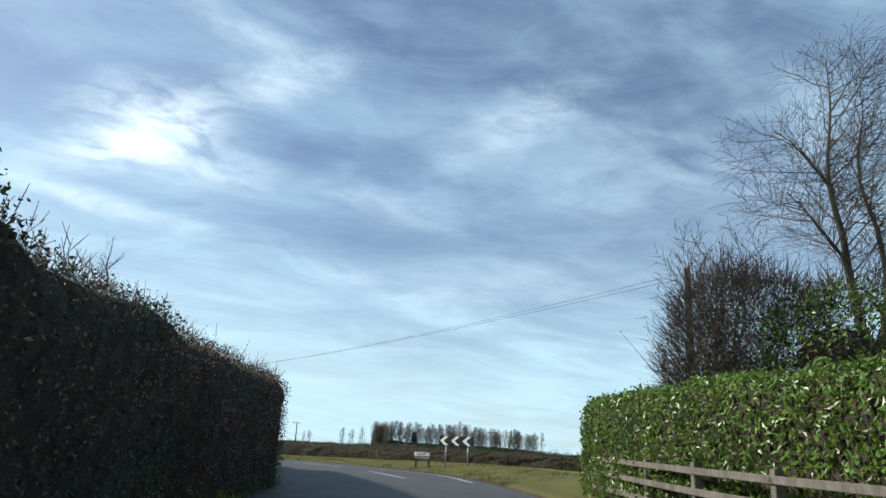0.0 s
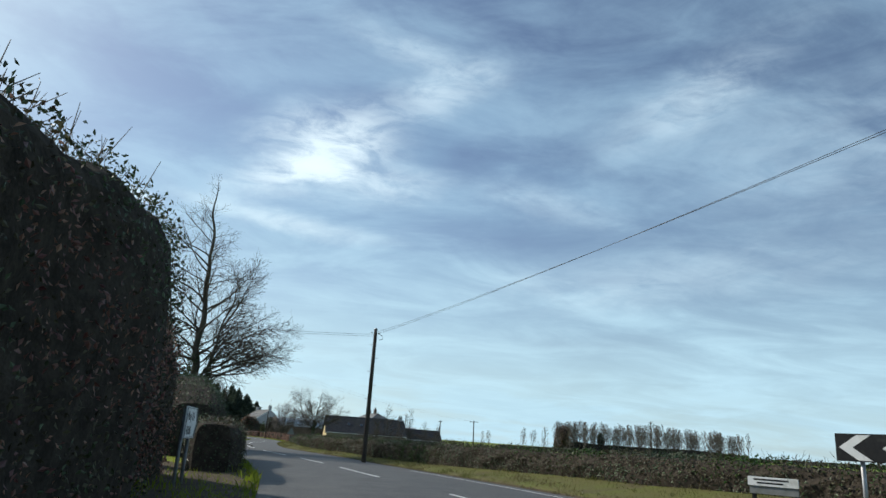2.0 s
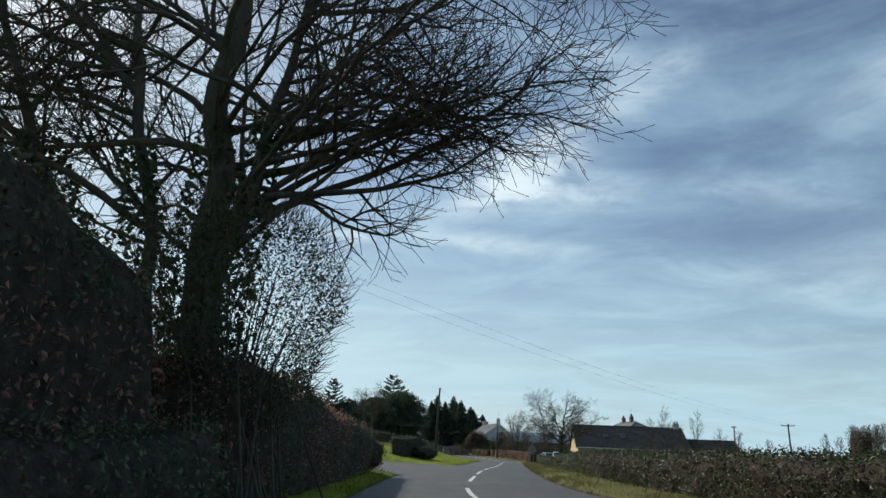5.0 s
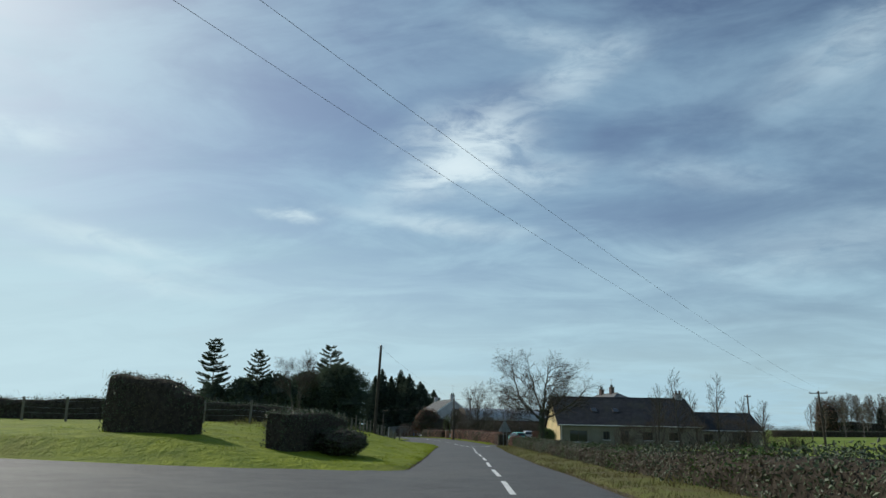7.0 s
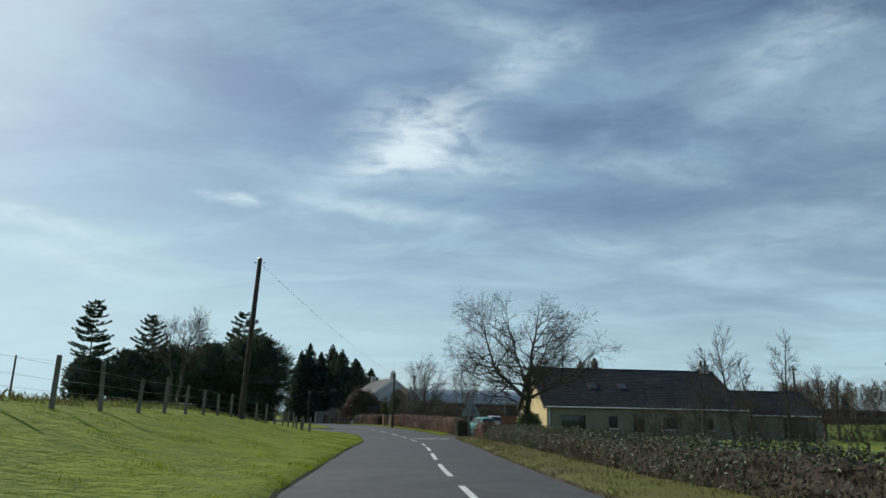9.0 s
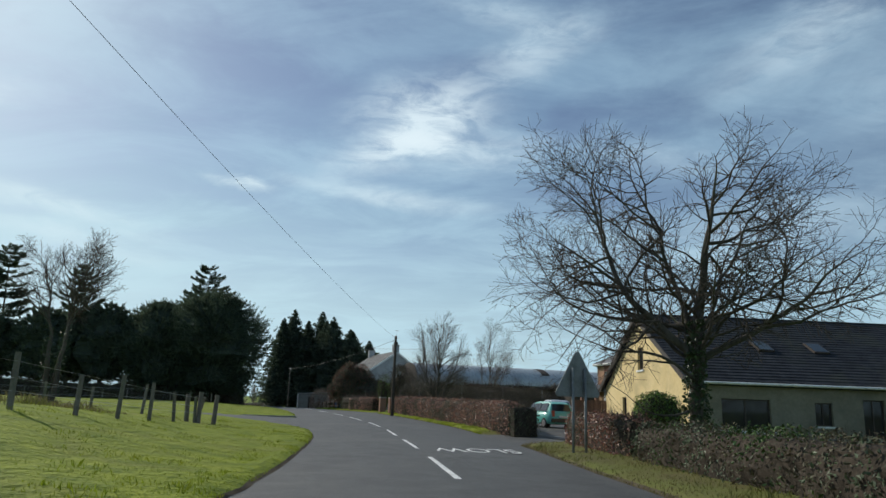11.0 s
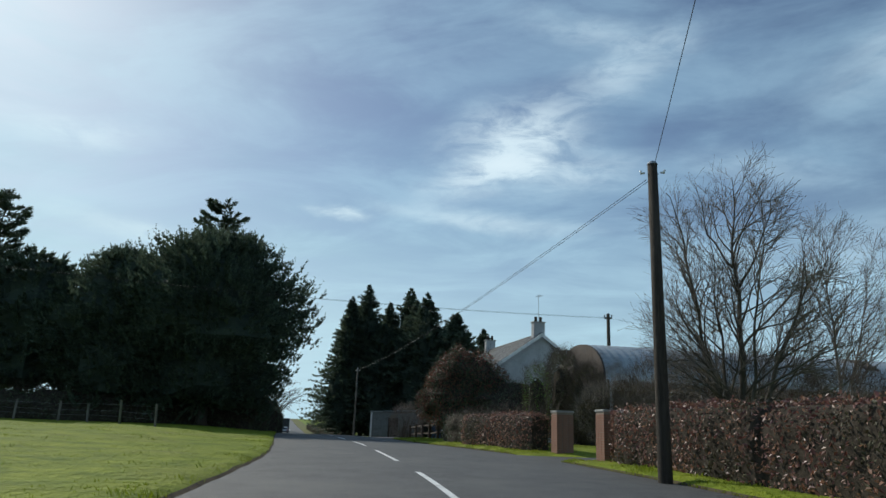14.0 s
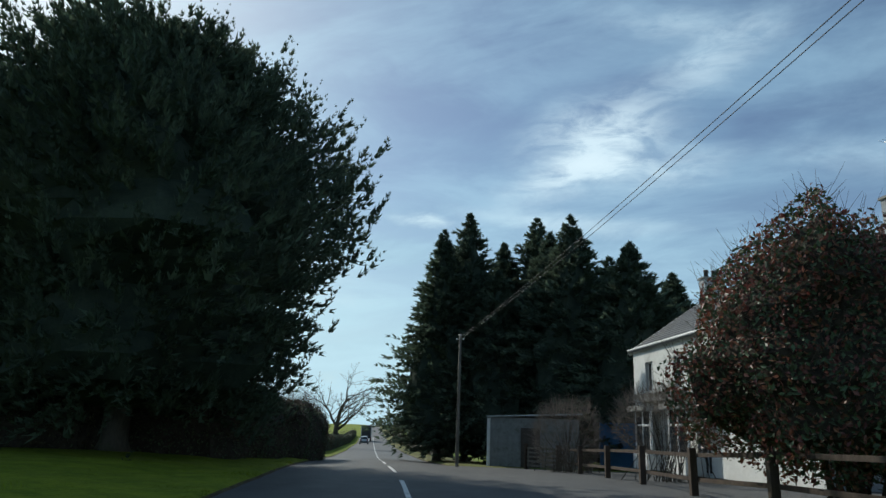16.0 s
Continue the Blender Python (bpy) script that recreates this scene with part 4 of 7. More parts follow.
def conifer(label, at, h, radius, seed, clear=0.06, sprays=5200, size=0.75, shape=0.75, lean=(0, 0), gaps=0.0, name="conifer", trunk_r=0.28, droop=-0.15, core=0.72, group="", squash=1.0, base_z=None, dome=False):
    """A conifer: trunk, solid inner mass with the crown's shade in its dark colour, and boughs of needle sprays with
    spiky tips.
    """
    rng = np.random.default_rng(seed)
    z0 = (ground_at(at[0], at[1]) if base_z is None else base_z) - 0.1
    ob = thing(name, label, "tree", (at[0], at[1], z0), group=group)

    def reach(u, a):
        """Crown radius at share u of the height, in direction a."""
        w = np.minimum(1, (u - clear) / 0.16 + 0.35)
        lob = 1 + 0.16 * np.sin(3 * a + seed) * np.cos(9 * u + seed) + 0.10 * np.sin(7 * a + 13 * u + seed * 2)
        if dome:
            k = np.clip((u - clear) / (1 - clear), 0, 1)
            return radius * np.clip(1 - k ** 2.3, 0, 1) ** 0.62 * np.minimum(1, k / 1.05 + 0.5) * lob
        return radius * np.clip((1 - u), 0, 1) ** shape * w * lob

    # trunk
    g = Geo()
    g.tube([(lean[0] * q, lean[1] * q, h * q * 0.97) for q in (0, 0.03, 0.25, 0.5, 0.75, 1)], [trunk_r * 1.4, trunk_r, trunk_r * 0.85, trunk_r * 0.6, trunk_r * 0.3, 0.03], 8)
    part("trunk", g, BARK, ob, smooth=True)
    # added solid filler, coloured dark as the shade between the boughs
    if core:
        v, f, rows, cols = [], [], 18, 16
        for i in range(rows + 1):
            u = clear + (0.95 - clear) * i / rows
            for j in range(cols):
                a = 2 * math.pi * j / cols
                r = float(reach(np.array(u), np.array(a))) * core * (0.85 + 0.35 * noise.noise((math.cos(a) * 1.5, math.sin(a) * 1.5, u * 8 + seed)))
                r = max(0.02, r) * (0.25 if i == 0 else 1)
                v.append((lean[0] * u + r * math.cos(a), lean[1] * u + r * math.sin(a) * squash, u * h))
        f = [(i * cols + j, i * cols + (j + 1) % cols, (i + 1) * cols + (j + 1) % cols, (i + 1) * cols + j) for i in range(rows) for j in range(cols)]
        link_mesh("inner_shade_mass", v, f, NEEDLE_SHADE_CORE, ob)
    # boughs: each carries a row of sprays out to its tip
    nb = sprays // 9
    u = clear + (1 - clear) * rng.random(nb) ** 0.9
    if gaps:
        u = clear + (1 - clear) * (np.round((u - clear) / (1 - clear) * gaps) / gaps + rng.normal(0, 0.34 / gaps, nb) + 0.3 / gaps * np.sin(np.arange(nb) * 0.61))
        u = np.clip(u, clear, 0.995)
    a = rng.uniform(0, 2 * math.pi, nb)
    L = reach(u, a) * rng.uniform(0.84 if dome else 0.62, 1.05 if dome else 1.15, nb) + (0.15 if dome else 0.05)
    rise = droop + (0.28 if dome else 0.4) * u + rng.normal(0, 0.10, nb)
    q = np.linspace(0.68 if core > 0.8 else 0.5 if core else 0.25, 1.0, 9)
    P = np.empty((nb, 9, 3))
    for k, t in enumerate(q):
        P[:, k, 0] = np.cos(a) * L * t + lean[0] * u
        P[:, k, 1] = (np.sin(a) * L * t) * squash + lean[1] * u
        P[:, k, 2] = u * h + rise * L * t * t
    D = np.stack([np.cos(a), np.sin(a), rise * 1.4], 1)
    D /= np.linalg.norm(D, axis=1)[:, None]
    D = np.repeat(D[:, None], 9, 1).reshape(-1, 3)
    P = P.reshape(-1, 3) + rng.normal(0, 0.06 * size, (nb * 9, 3))
    if dome:
        # feathery leaders that stand out of the crown
        tip = P.reshape(nb, 9, 3)[:, 8]
        lead = np.stack([np.cos(a) * 0.55, np.sin(a) * 0.55 * squash, 0.45 + 0.75 * u], 1)
        lead /= np.linalg.norm(lead, axis=1)[:, None]
        some = rng.random(nb) < 0.4
        far = rng.uniform(0.35, 1.25, nb) * (0.5 + 0.5 * rng.random(nb)) * min(1.0, radius / 6)
        row = P.reshape(nb, 9, 3)
        step = np.linspace(-0.3, 1.0, 9)
        row[some] = tip[some][:, None] + lead[some][:, None] * (far[some][:, None] * step[None])[..., None] + rng.normal(0, 0.05, (some.sum(), 9, 3))
        D = D.reshape(nb, 9, 3)
        D[some] = lead[some][:, None]
        D = D.reshape(-1, 3)
        P = row.reshape(-1, 3)
    n = len(P)
    fork = np.tile(np.array([0.0, 0.55, -0.55, 0.0, 0.6, -0.6, 0.45, -0.45, 0.0]), nb)[:, None]
    D = D + np.stack([-D[:, 1], D[:, 0], np.zeros(n)], 1) * fork + rng.normal(0, 0.2, (n, 3)) + np.array([0, 0, 0.38 if dome else 0.08])
    D /= np.linalg.norm(D, axis=1)[:, None]
    W = np.cross(D, rng.normal(0, 1, (n, 3)) + np.array([0, 0, 1.2]))
    W /= np.linalg.norm(W, axis=1)[:, None] + 1e-9
    s = np.maximum(size * rng.uniform(0.6, 1.2, n), np.repeat(L, 9) * 0.055)[:, None]
    if dome:
        fade = np.where(some[:, None], np.linspace(0.95, 0.4, 9)[None], 1.0).reshape(-1)
        s = s * fade[:, None]
    else:
        s = s * np.repeat(0.42 + 0.58 * np.minimum(1, (1 - u) * 3.5), 9)[:, None]
    # a tuft of four slim blades at every place
    U = np.cross(D, W)
    V = np.empty((n, 4, 3, 3))
    for t, (e, g2) in enumerate(((0.0, 0.25), (0.7, 0.0), (-0.7, 0.1), (0.1, -0.55))):
        B = D + W * (e + rng.normal(0, 0.15, (n, 1))) + U * (g2 + rng.normal(0, 0.2, (n, 1)))
        B /= np.linalg.norm(B, axis=1)[:, None]
        side = np.cross(B, U if t < 3 else W)
        V[:, t, 0] = P - D * s * 0.25 + side * s * 0.13
        V[:, t, 1] = P - D * s * 0.25 - side * s * 0.13 + B * s * 0.2
        V[:, t, 2] = P + B * s * rng.uniform(0.35, 0.75, (n, 1))
    F = np.arange(n * 12).reshape(-1, 3)
    tagged(link_mesh("needles", V.reshape(-1, 3), F, NEEDLE, ob), kind="stuff")
    return ob


def shrub(label, at, size, mats, seed, leaf=0.12, count=6000, stems=14, stem_r=0.05, name="shrub", lift=0.0, aspect=0.55, core=0.78, spikes=0, category="shrub", twig_mat=None, rough=0.22):
    """A dense shrub: stems, a core with the inner shade in its colour and a coat of leaves on a lumpy dome. size: radii
    x, y and height.
    """
    rng = np.random.default_rng(seed)
    z = ground_at(at[0], at[1]) - 0.05
    ob = thing(name, label, category, (at[0], at[1], z))
    rows, cols = 12, 18
    v = []
    for i in range(rows + 1):
        e = -0.42 * math.pi + 0.92 * math.pi * i / rows
        for j in range(cols):
            a = 2 * math.pi * j / cols
            k = 1 + rough * noise.noise((math.cos(a) * 1.6 + seed, math.sin(a) * 1.6, math.sin(e) * 2)) + 0.12 * noise.noise((math.cos(a) * 4 + seed, math.sin(a) * 4, e * 4))
            c = abs(math.cos(e)) ** 0.7
            v.append((size[0] * c * math.cos(a) * k, size[1] * c * math.sin(a) * k, lift + (size[2] - lift) * (0.5 + 0.5 * math.sin(e) * k)))
    f = [(i * cols + j, i * cols + (j + 1) % cols, (i + 1) * cols + (j + 1) % cols, (i + 1) * cols + j) for i in range(rows) for j in range(cols)]
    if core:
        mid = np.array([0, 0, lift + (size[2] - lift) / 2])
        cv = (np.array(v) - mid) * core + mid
        link_mesh("core", cv, f, HEDGE_SHADE_CORE, ob)
    for m, share in mats:
        c = int(count * share)
        pts, nn = sample_surface(v, f, c, rng)
        mid = np.array([0, 0, lift + (size[2] - lift) / 2])
        depth = rng.random((c, 1)) ** 2 * 0.22
        pts = pts + (mid - pts) * depth + rng.normal(0, 0.04, (c, 3))
        lv, lf = leaf_cloud(pts, nn, leaf, rng, aspect)
        tagged(link_mesh("foliage", lv, lf, m, ob), kind="stuff")
    g = Geo()
    for i in range(stems):
        a, e = rng.uniform(0, 6.28), rng.uniform(0.3, 0.95)
        top = Vector((size[0] * 0.8 * e * math.cos(a), size[1] * 0.8 * e * math.sin(a), max(0.4, size[2] * rng.uniform(0.5, 0.85))))
        base = Vector((0.12 * math.cos(a), 0.12 * math.sin(a), 0))
        off = Vector((rng.normal(0, 0.3), rng.normal(0, 0.3), 0)) * min(1.0, 0.05 / stem_r - 0.6)
        g.tube([base + off * 2, base.lerp(top, 0.5) + off + Vector((0, 0, 0.1 * size[2])), top + off * 1.5], [stem_r, stem_r * 0.6, stem_r * 0.25], 4)
    tagged(part("stem_growth", g, BARK, ob), kind="stuff")
    if spikes:
        pts, nn = sample_surface(v, f, spikes, rng)
        L = rng.uniform(0.15, 0.6, (spikes, 1))
        sticks(pts, pts + (nn * 0.6 + np.array([0, 0, 0.5])) * L + rng.normal(0, 0.12, (spikes, 3)), 0.006, twig_mat or TWIG, "twig_growth", ob)
    return ob


def grass_blades(name, label, region, count, seed, mat, tall=0.16, wide=0.012):
    """Blades of grass scattered where region(x, y) answers a density from 0 to 1. region: (test, x from, x to, y from, y to)."""
    rng = np.random.default_rng(seed)
    test, y0, y1, u0, u1 = region
    pts = []
    while len(pts) < count:
        y = rng.uniform(y0, y1)
        u = u0 + (u1 - u0) * rng.random() ** 1.6
        x, k = test(u, y)
        if k <= 0 or rng.random() > k:
            continue
        pts.append((x, y, ground_at(x, y), k))
    p = np.array(pts)
    n = len(p)
    clump = np.array([0.45 + 1.9 * max(0, noise.noise((a * 0.9, b * 0.9, 9)) + 0.1) for a, b in p[:, :2]])
    h = tall * clump[:, None] * rng.uniform(0.5, 1.3, (n, 1))
    a = rng.uniform(0, 6.28, n)
    s = np.stack([np.cos(a), np.sin(a), np.zeros(n)], 1) * wide
    bend = rng.normal(0, 0.32, (n, 3)) * h
    bend[:, 2] = 0
    b = p[:, :3] - np.array([0, 0, 0.02])
    up = np.array([0, 0, 1.0])
    v = np.stack([b - s, b + s, b + up * h * 0.6 + bend * 0.4 + s * 0.6, b + up * h + bend], 1)
    k = np.arange(n)[:, None] * 4
    f = np.concatenate([k + np.array([0, 1, 2]), k + np.array([0, 2, 3])])
    tagged(link_mesh(name, v.reshape(-1, 3), f, mat), label, "grass", kind="stuff")


# ---- left side, first bend ----
def offset_line(table, u, ys):
    return [(along(table, y) + u, y) for y in ys]


hedge("tall dark overgrown roadside hedge with bare twigs on top", offset_line(LEFT, -1.5, (0, 10, 20, 28)) + [(10.2, 34), (10.3, 38), (10.25, 42), (10.1, 45), (9.85, 46.8)], 2.2, (2.35, 2.35, 2.3, 2.25, 2.3, 2.45, 2.65, 2.95, 3.05), ((DARK_LEAF, 0.45), (BROWN_LEAF, 0.3), (BEECH, 0.25)), 0.055, 360, 12000, 11, twig_len=0.27, lumps=0.16, twig_mat=PALE_TWIG)
hedge("clipped copper beech hedge beside the direction sign", [(9.1, 46.4), (8.8, 49.0), (8.4, 51.5), (7.9, 54.9)], 2.1, (2.95, 3.1, 3.15, 2.9), ((BEECH, 0.75), (BROWN_LEAF, 0.25)), 0.08, 220, 160, 13, round_top=0.5, twig_len=0.2)
hedge("low clipped dark hedge along the garden front", offset_line(LEFT, -1.2, (56.6, 58, 60, 64, 68, 72, 76, 80, 84, 86.8)), 1.5, (1.15, 1.25, 1.25, 1.2, 1.1, 1.0, 0.95, 1.0, 1.1, 1.2), ((DARK_LEAF, 0.6), (BROWN_LEAF, 0.4)), 0.075, 190, 260, 14, round_top=0.4, twig_len=0.2)
hedge("low dark clipped hedge turning in towards the house", [(7.6, 57.6), (5.2, 58.4), (2.0, 59.4), (-3.0, 61.0)], 1.3, (1.2, 1.3, 1.3, 1.3), ((DARK_LEAF, 0.7), (BROWN_LEAF, 0.3)), 0.075, 190, 120, 25, round_top=0.4, twig_len=0.2)
hedge("rounded dome of tall clipped dark hedge", [(7.0, 64.1), (6.0, 66.9), (5.1, 69.8), (4.4, 73.0)], 2.9, (2.05, 2.7, 3.15, 3.4), ((DARK_LEAF, 1.0),), 0.085, 200, 120, 15, round_top=0.55, twig_len=0.2)
hedge("large rounded clipped dark red hedge under the bare tree", [(2.7, 77.6), (1.9, 80.0), (1.2, 83.0), (0.7, 86.2)], 3.0, (2.85, 3.5, 3.4, 2.8), ((BEECH, 0.4), (DARK_LEAF, 0.35), (BROWN_LEAF, 0.25)), 0.085, 200, 120, 16, round_top=0.42, twig_len=0.2)
hedge("clipped dark red hedge sloping down along the road", offset_line(LEFT, -1.6, (87.2, 92, 97, 103.0)), 1.7, (2.2, 2.2, 1.75, 1.5), ((BEECH, 0.5), (DARK_LEAF, 0.5)), 0.075, 200, 160, 17, twig_len=0.2)
shrub("small dark bush at the hedge end", (-1.9, 104.8), (0.8, 0.8, 1.2), ((DARK_LEAF, 1.0),), 18, 0.07, 2400, core=0.9)
shrub("dense evergreen growth against the foot of the bare tree", (1.45, 88.2), (1.5, 1.5, 4.3), ((IVY, 0.5), (BROWN_LEAF, 0.5)), 19, 0.05, 18000, core=0, stems=90, stem_r=0.02, spikes=1500, lift=1.2)

crown_tree("large bare multi-stemmed beech with ivy round its base", (0.3, 88.5),
           [((-1.0, 0, 10.4), (5.0, 5.0, 5.4)), ((-4.8, 0, 11.4), (3.5, 3.8, 4.2)), ((-1.0, 0, 15.0), (2.7, 2.7, 2.6)), ((-0.3, 0, 18.0), (0.6, 0.6, 2.0)), ((2.2, 0, 11.2), (2.2, 3.4, 3.2)), ((4.2, 0, 7.1), (3.2, 4.0, 2.0)), ((5.8, 0, 7.4), (1.9, 2.2, 1.9)), ((-4.2, 0, 7.8), (3.8, 3.6, 2.6))],
           [[(0.3, 0, 0), (0.2, 0, 4), (0.35, 0, 9), (0.0, 0, 14), (-0.2, 0, 19.0)], [(0.7, -0.2, 0), (0.9, -0.2, 3.0), (1.7, -0.3, 7.5), (2.5, -0.3, 11.5)], [(-0.2, 0.2, 0), (-0.8, 0.2, 3.5), (-2.0, 0.3, 8.0), (-2.6, 0.3, 12.5), (-2.9, 0.3, 14.6)],
            [(-0.4, -0.2, 0), (-1.4, -0.3, 3.2), (-3.2, -0.4, 6.6), (-5.0, -0.4, 11.0), (-5.9, -0.4, 13.6)], [(0.0, 0.5, 0), (-0.2, 1.4, 4.5), (-0.8, 2.4, 10.0)], [(0.3, 0.1, 4.2), (2.4, 0.1, 5.2), (5.0, 0, 6.2), (6.6, 0, 6.4)], [(0.3, 0.1, 6.0), (2.4, -1.2, 7.0), (4.6, -2.2, 7.8)], [(0.2, 0.1, 7.5), (-2.0, -1.0, 8.6), (-4.6, -1.6, 9.0)], [(0.9, -0.2, 4.6), (2.4, -0.4, 6.6), (4.4, -0.5, 8.0), (6.4, -0.6, 8.6)], [(-1.2, -0.2, 3.4), (-3.4, -0.6, 5.4), (-6.6, -0.8, 6.8)], [(-1.9, 0.2, 7.4), (-4.0, 0.4, 9.6), (-6.6, 0.6, 11.6)], [(1.8, -0.3, 7.8), (3.0, -0.2, 10.4), (3.6, 0, 13.0)]],
           21, 0.31, ivy=6500, ivy_top=6.0, bulk=(1.0, 0.55, 0.5, 0.5, 0.4, 0.24, 0.2, 0.22, 0.24, 0.24, 0.26, 0.24), wind=0.35, bare=3.0, most=6.0, tip=0.0056, bends=2, gap=(0.24, 0.25, 0.18), sag=(0, 0.25, 0.05, 0), lift=(0, 0.35, 0.4, 0.4))

# ---- left side, grass bank and wood ----
hedge("square clipped dark hedge beside the drive", [(-7.5, 128.6), (-7.2, 131.4), (-6.9, 134.4)], 1.2, (1.38, 1.42, 1.4), ((DARK_LEAF, 0.7), (BROWN_LEAF, 0.3)), 0.08, 260, 60, 22, round_top=0.16, twig_len=0.12)
shrub("low dark bush leaning out of the clipped hedge", (-6.0, 131.6), (0.85, 1.6, 0.95), ((DARK_LEAF, 1.0),), 24, 0.07, 4200, core=0.92)
hedge("dark hedge at the mouth of the drive", [(-14.5, 130.2), (-12.2, 129.6), (-10.5, 129.2)], 1.3, (2.2, 2.0, 1.4), ((DARK_LEAF, 0.7), (BROWN_LEAF, 0.3)), 0.085, 220, 120, 23, twig_len=0.2)
hedge("dark field hedge behind the grass bank", [(-13.2, 146.0), (-17.0, 144.0), (-26.0, 142.5), (-44.0, 141.0)], 1.3, (1.0, 1.15, 1.2, 1.3), ((DARK_LEAF, 0.6), (BROWN_LEAF, 0.4)), 0.1, 110, 300, 26, twig_len=0.4, lumps=0.25)
WOOD = "dark conifers at the edge of the wood"
conifer("big broad dark cypress overhanging the road", (-45.0, 262.0), 15.2, 9.2, 31, clear=0.10, sprays=36000, size=0.44, trunk_r=0.45, droop=-0.12, core=0.86, dome=True)
conifer("broad dark cypress beside the larger one", (-51.5, 259.5), 13.4, 6.6, 30, clear=0.12, sprays=15000, size=0.5, trunk_r=0.42, core=0.86, dome=True)
for i, (x, y, h, r) in enumerate(((-58.5, 258.0, 12.8, 5.8), (-64.5, 254.0, 11.4, 5.4), (-70.5, 252.0, 10.0, 4.4), (-55.0, 268.0, 14.0, 6.5), (-67.0, 264.0, 12.5, 6.0))):
    conifer("dark cypress at the edge of the wood", (x, y), h, r, 33 + i, clear=0.19, sprays=5000, size=0.68, trunk_r=0.32, core=0.84, group=WOOD, dome=True)
tiered_pine("open layered cedar rising over the wood", (-49.0, 268.5), 20.6, 4.6, 47, clear=0.55, tiers=12, name="cedar", trunk_r=0.3)
tiered_pine("open layered pine above the wood", (-63.0, 257.5), 18.2, 4.2, 48, clear=0.3, tiers=16)
tiered_pine("tall pine with ragged needle layers", (-73.3, 257.0), 20.6, 4.0, 49, clear=0.2, tiers=26, shape=0.4, lift=0.1)
crown_tree("tall bare tree rising out of the dark wood", (-39.2, 216.8), [((0.3, 0, 10.6), (4.4, 4.4, 4.6)), ((2.6, 0, 9.4), (2.8, 3.2, 3.0))], [[(0, 0, 0), (-0.2, 0, 5), (-0.8, 0, 10.5)], [(0.8, 0, 0), (1.2, 0, 5), (1.6, 0, 11)], [(0.3, 0.4, 0), (0.6, 0.8, 6), (0.4, 1.2, 11)]], 40, 0.30, ivy=900, bulk=(0.8, 0.7, 0.5), wind=0.3, bare=6.0, most=5.0, tip=0.010, gap=(0.2, 0.28, 0.2), thin=(0.010, 0.012))
hedge("unclipped dark undergrowth beneath the wood", [(-78, 249), (-72, 249.5), (-60, 252.5), (-52, 257), (-47.0, 261.5), (-44.0, 266.0), (-44.3, 272), (-47, 279)], 2.4, (1.9, 2.2, 1.9, 2.2, 2.2, 2.4, 2.6, 2.6), ((DARK_LEAF, 0.7), (BROWN_LEAF, 0.3)), 0.13, 110, 2600, 41, lumps=0.5, round_top=0.6, twig_len=0.9)

# ---- spruces on the right of the road, beyond the shed ----
for i, (x, y, h, r) in enumerate(((-42.6, 288.2, 16.2, 4.0), (-41.4, 290.6, 18.2, 5.6), (-36.7, 293.0, 18.3, 5.8), (-33.4, 288.0, 16.6, 5.4), (-29.4, 286.0, 13.8, 5.2), (-38.6, 288.5, 13.0, 5.2), (-31.5, 294.0, 15.2, 5.6), (-35.2, 290.4, 16.2, 5.2), (-39.4, 293.4, 16.6, 5.2), (-27.0, 289.5, 12.6, 4.8))):
    conifer("tall dense dark spruce with a pointed top", (x, y), h, r * 1.3, 50 + i, clear=0.05, sprays=6500, size=0.62, shape=0.9, group="row of spruces by the road", core=0.58, droop=-0.16)

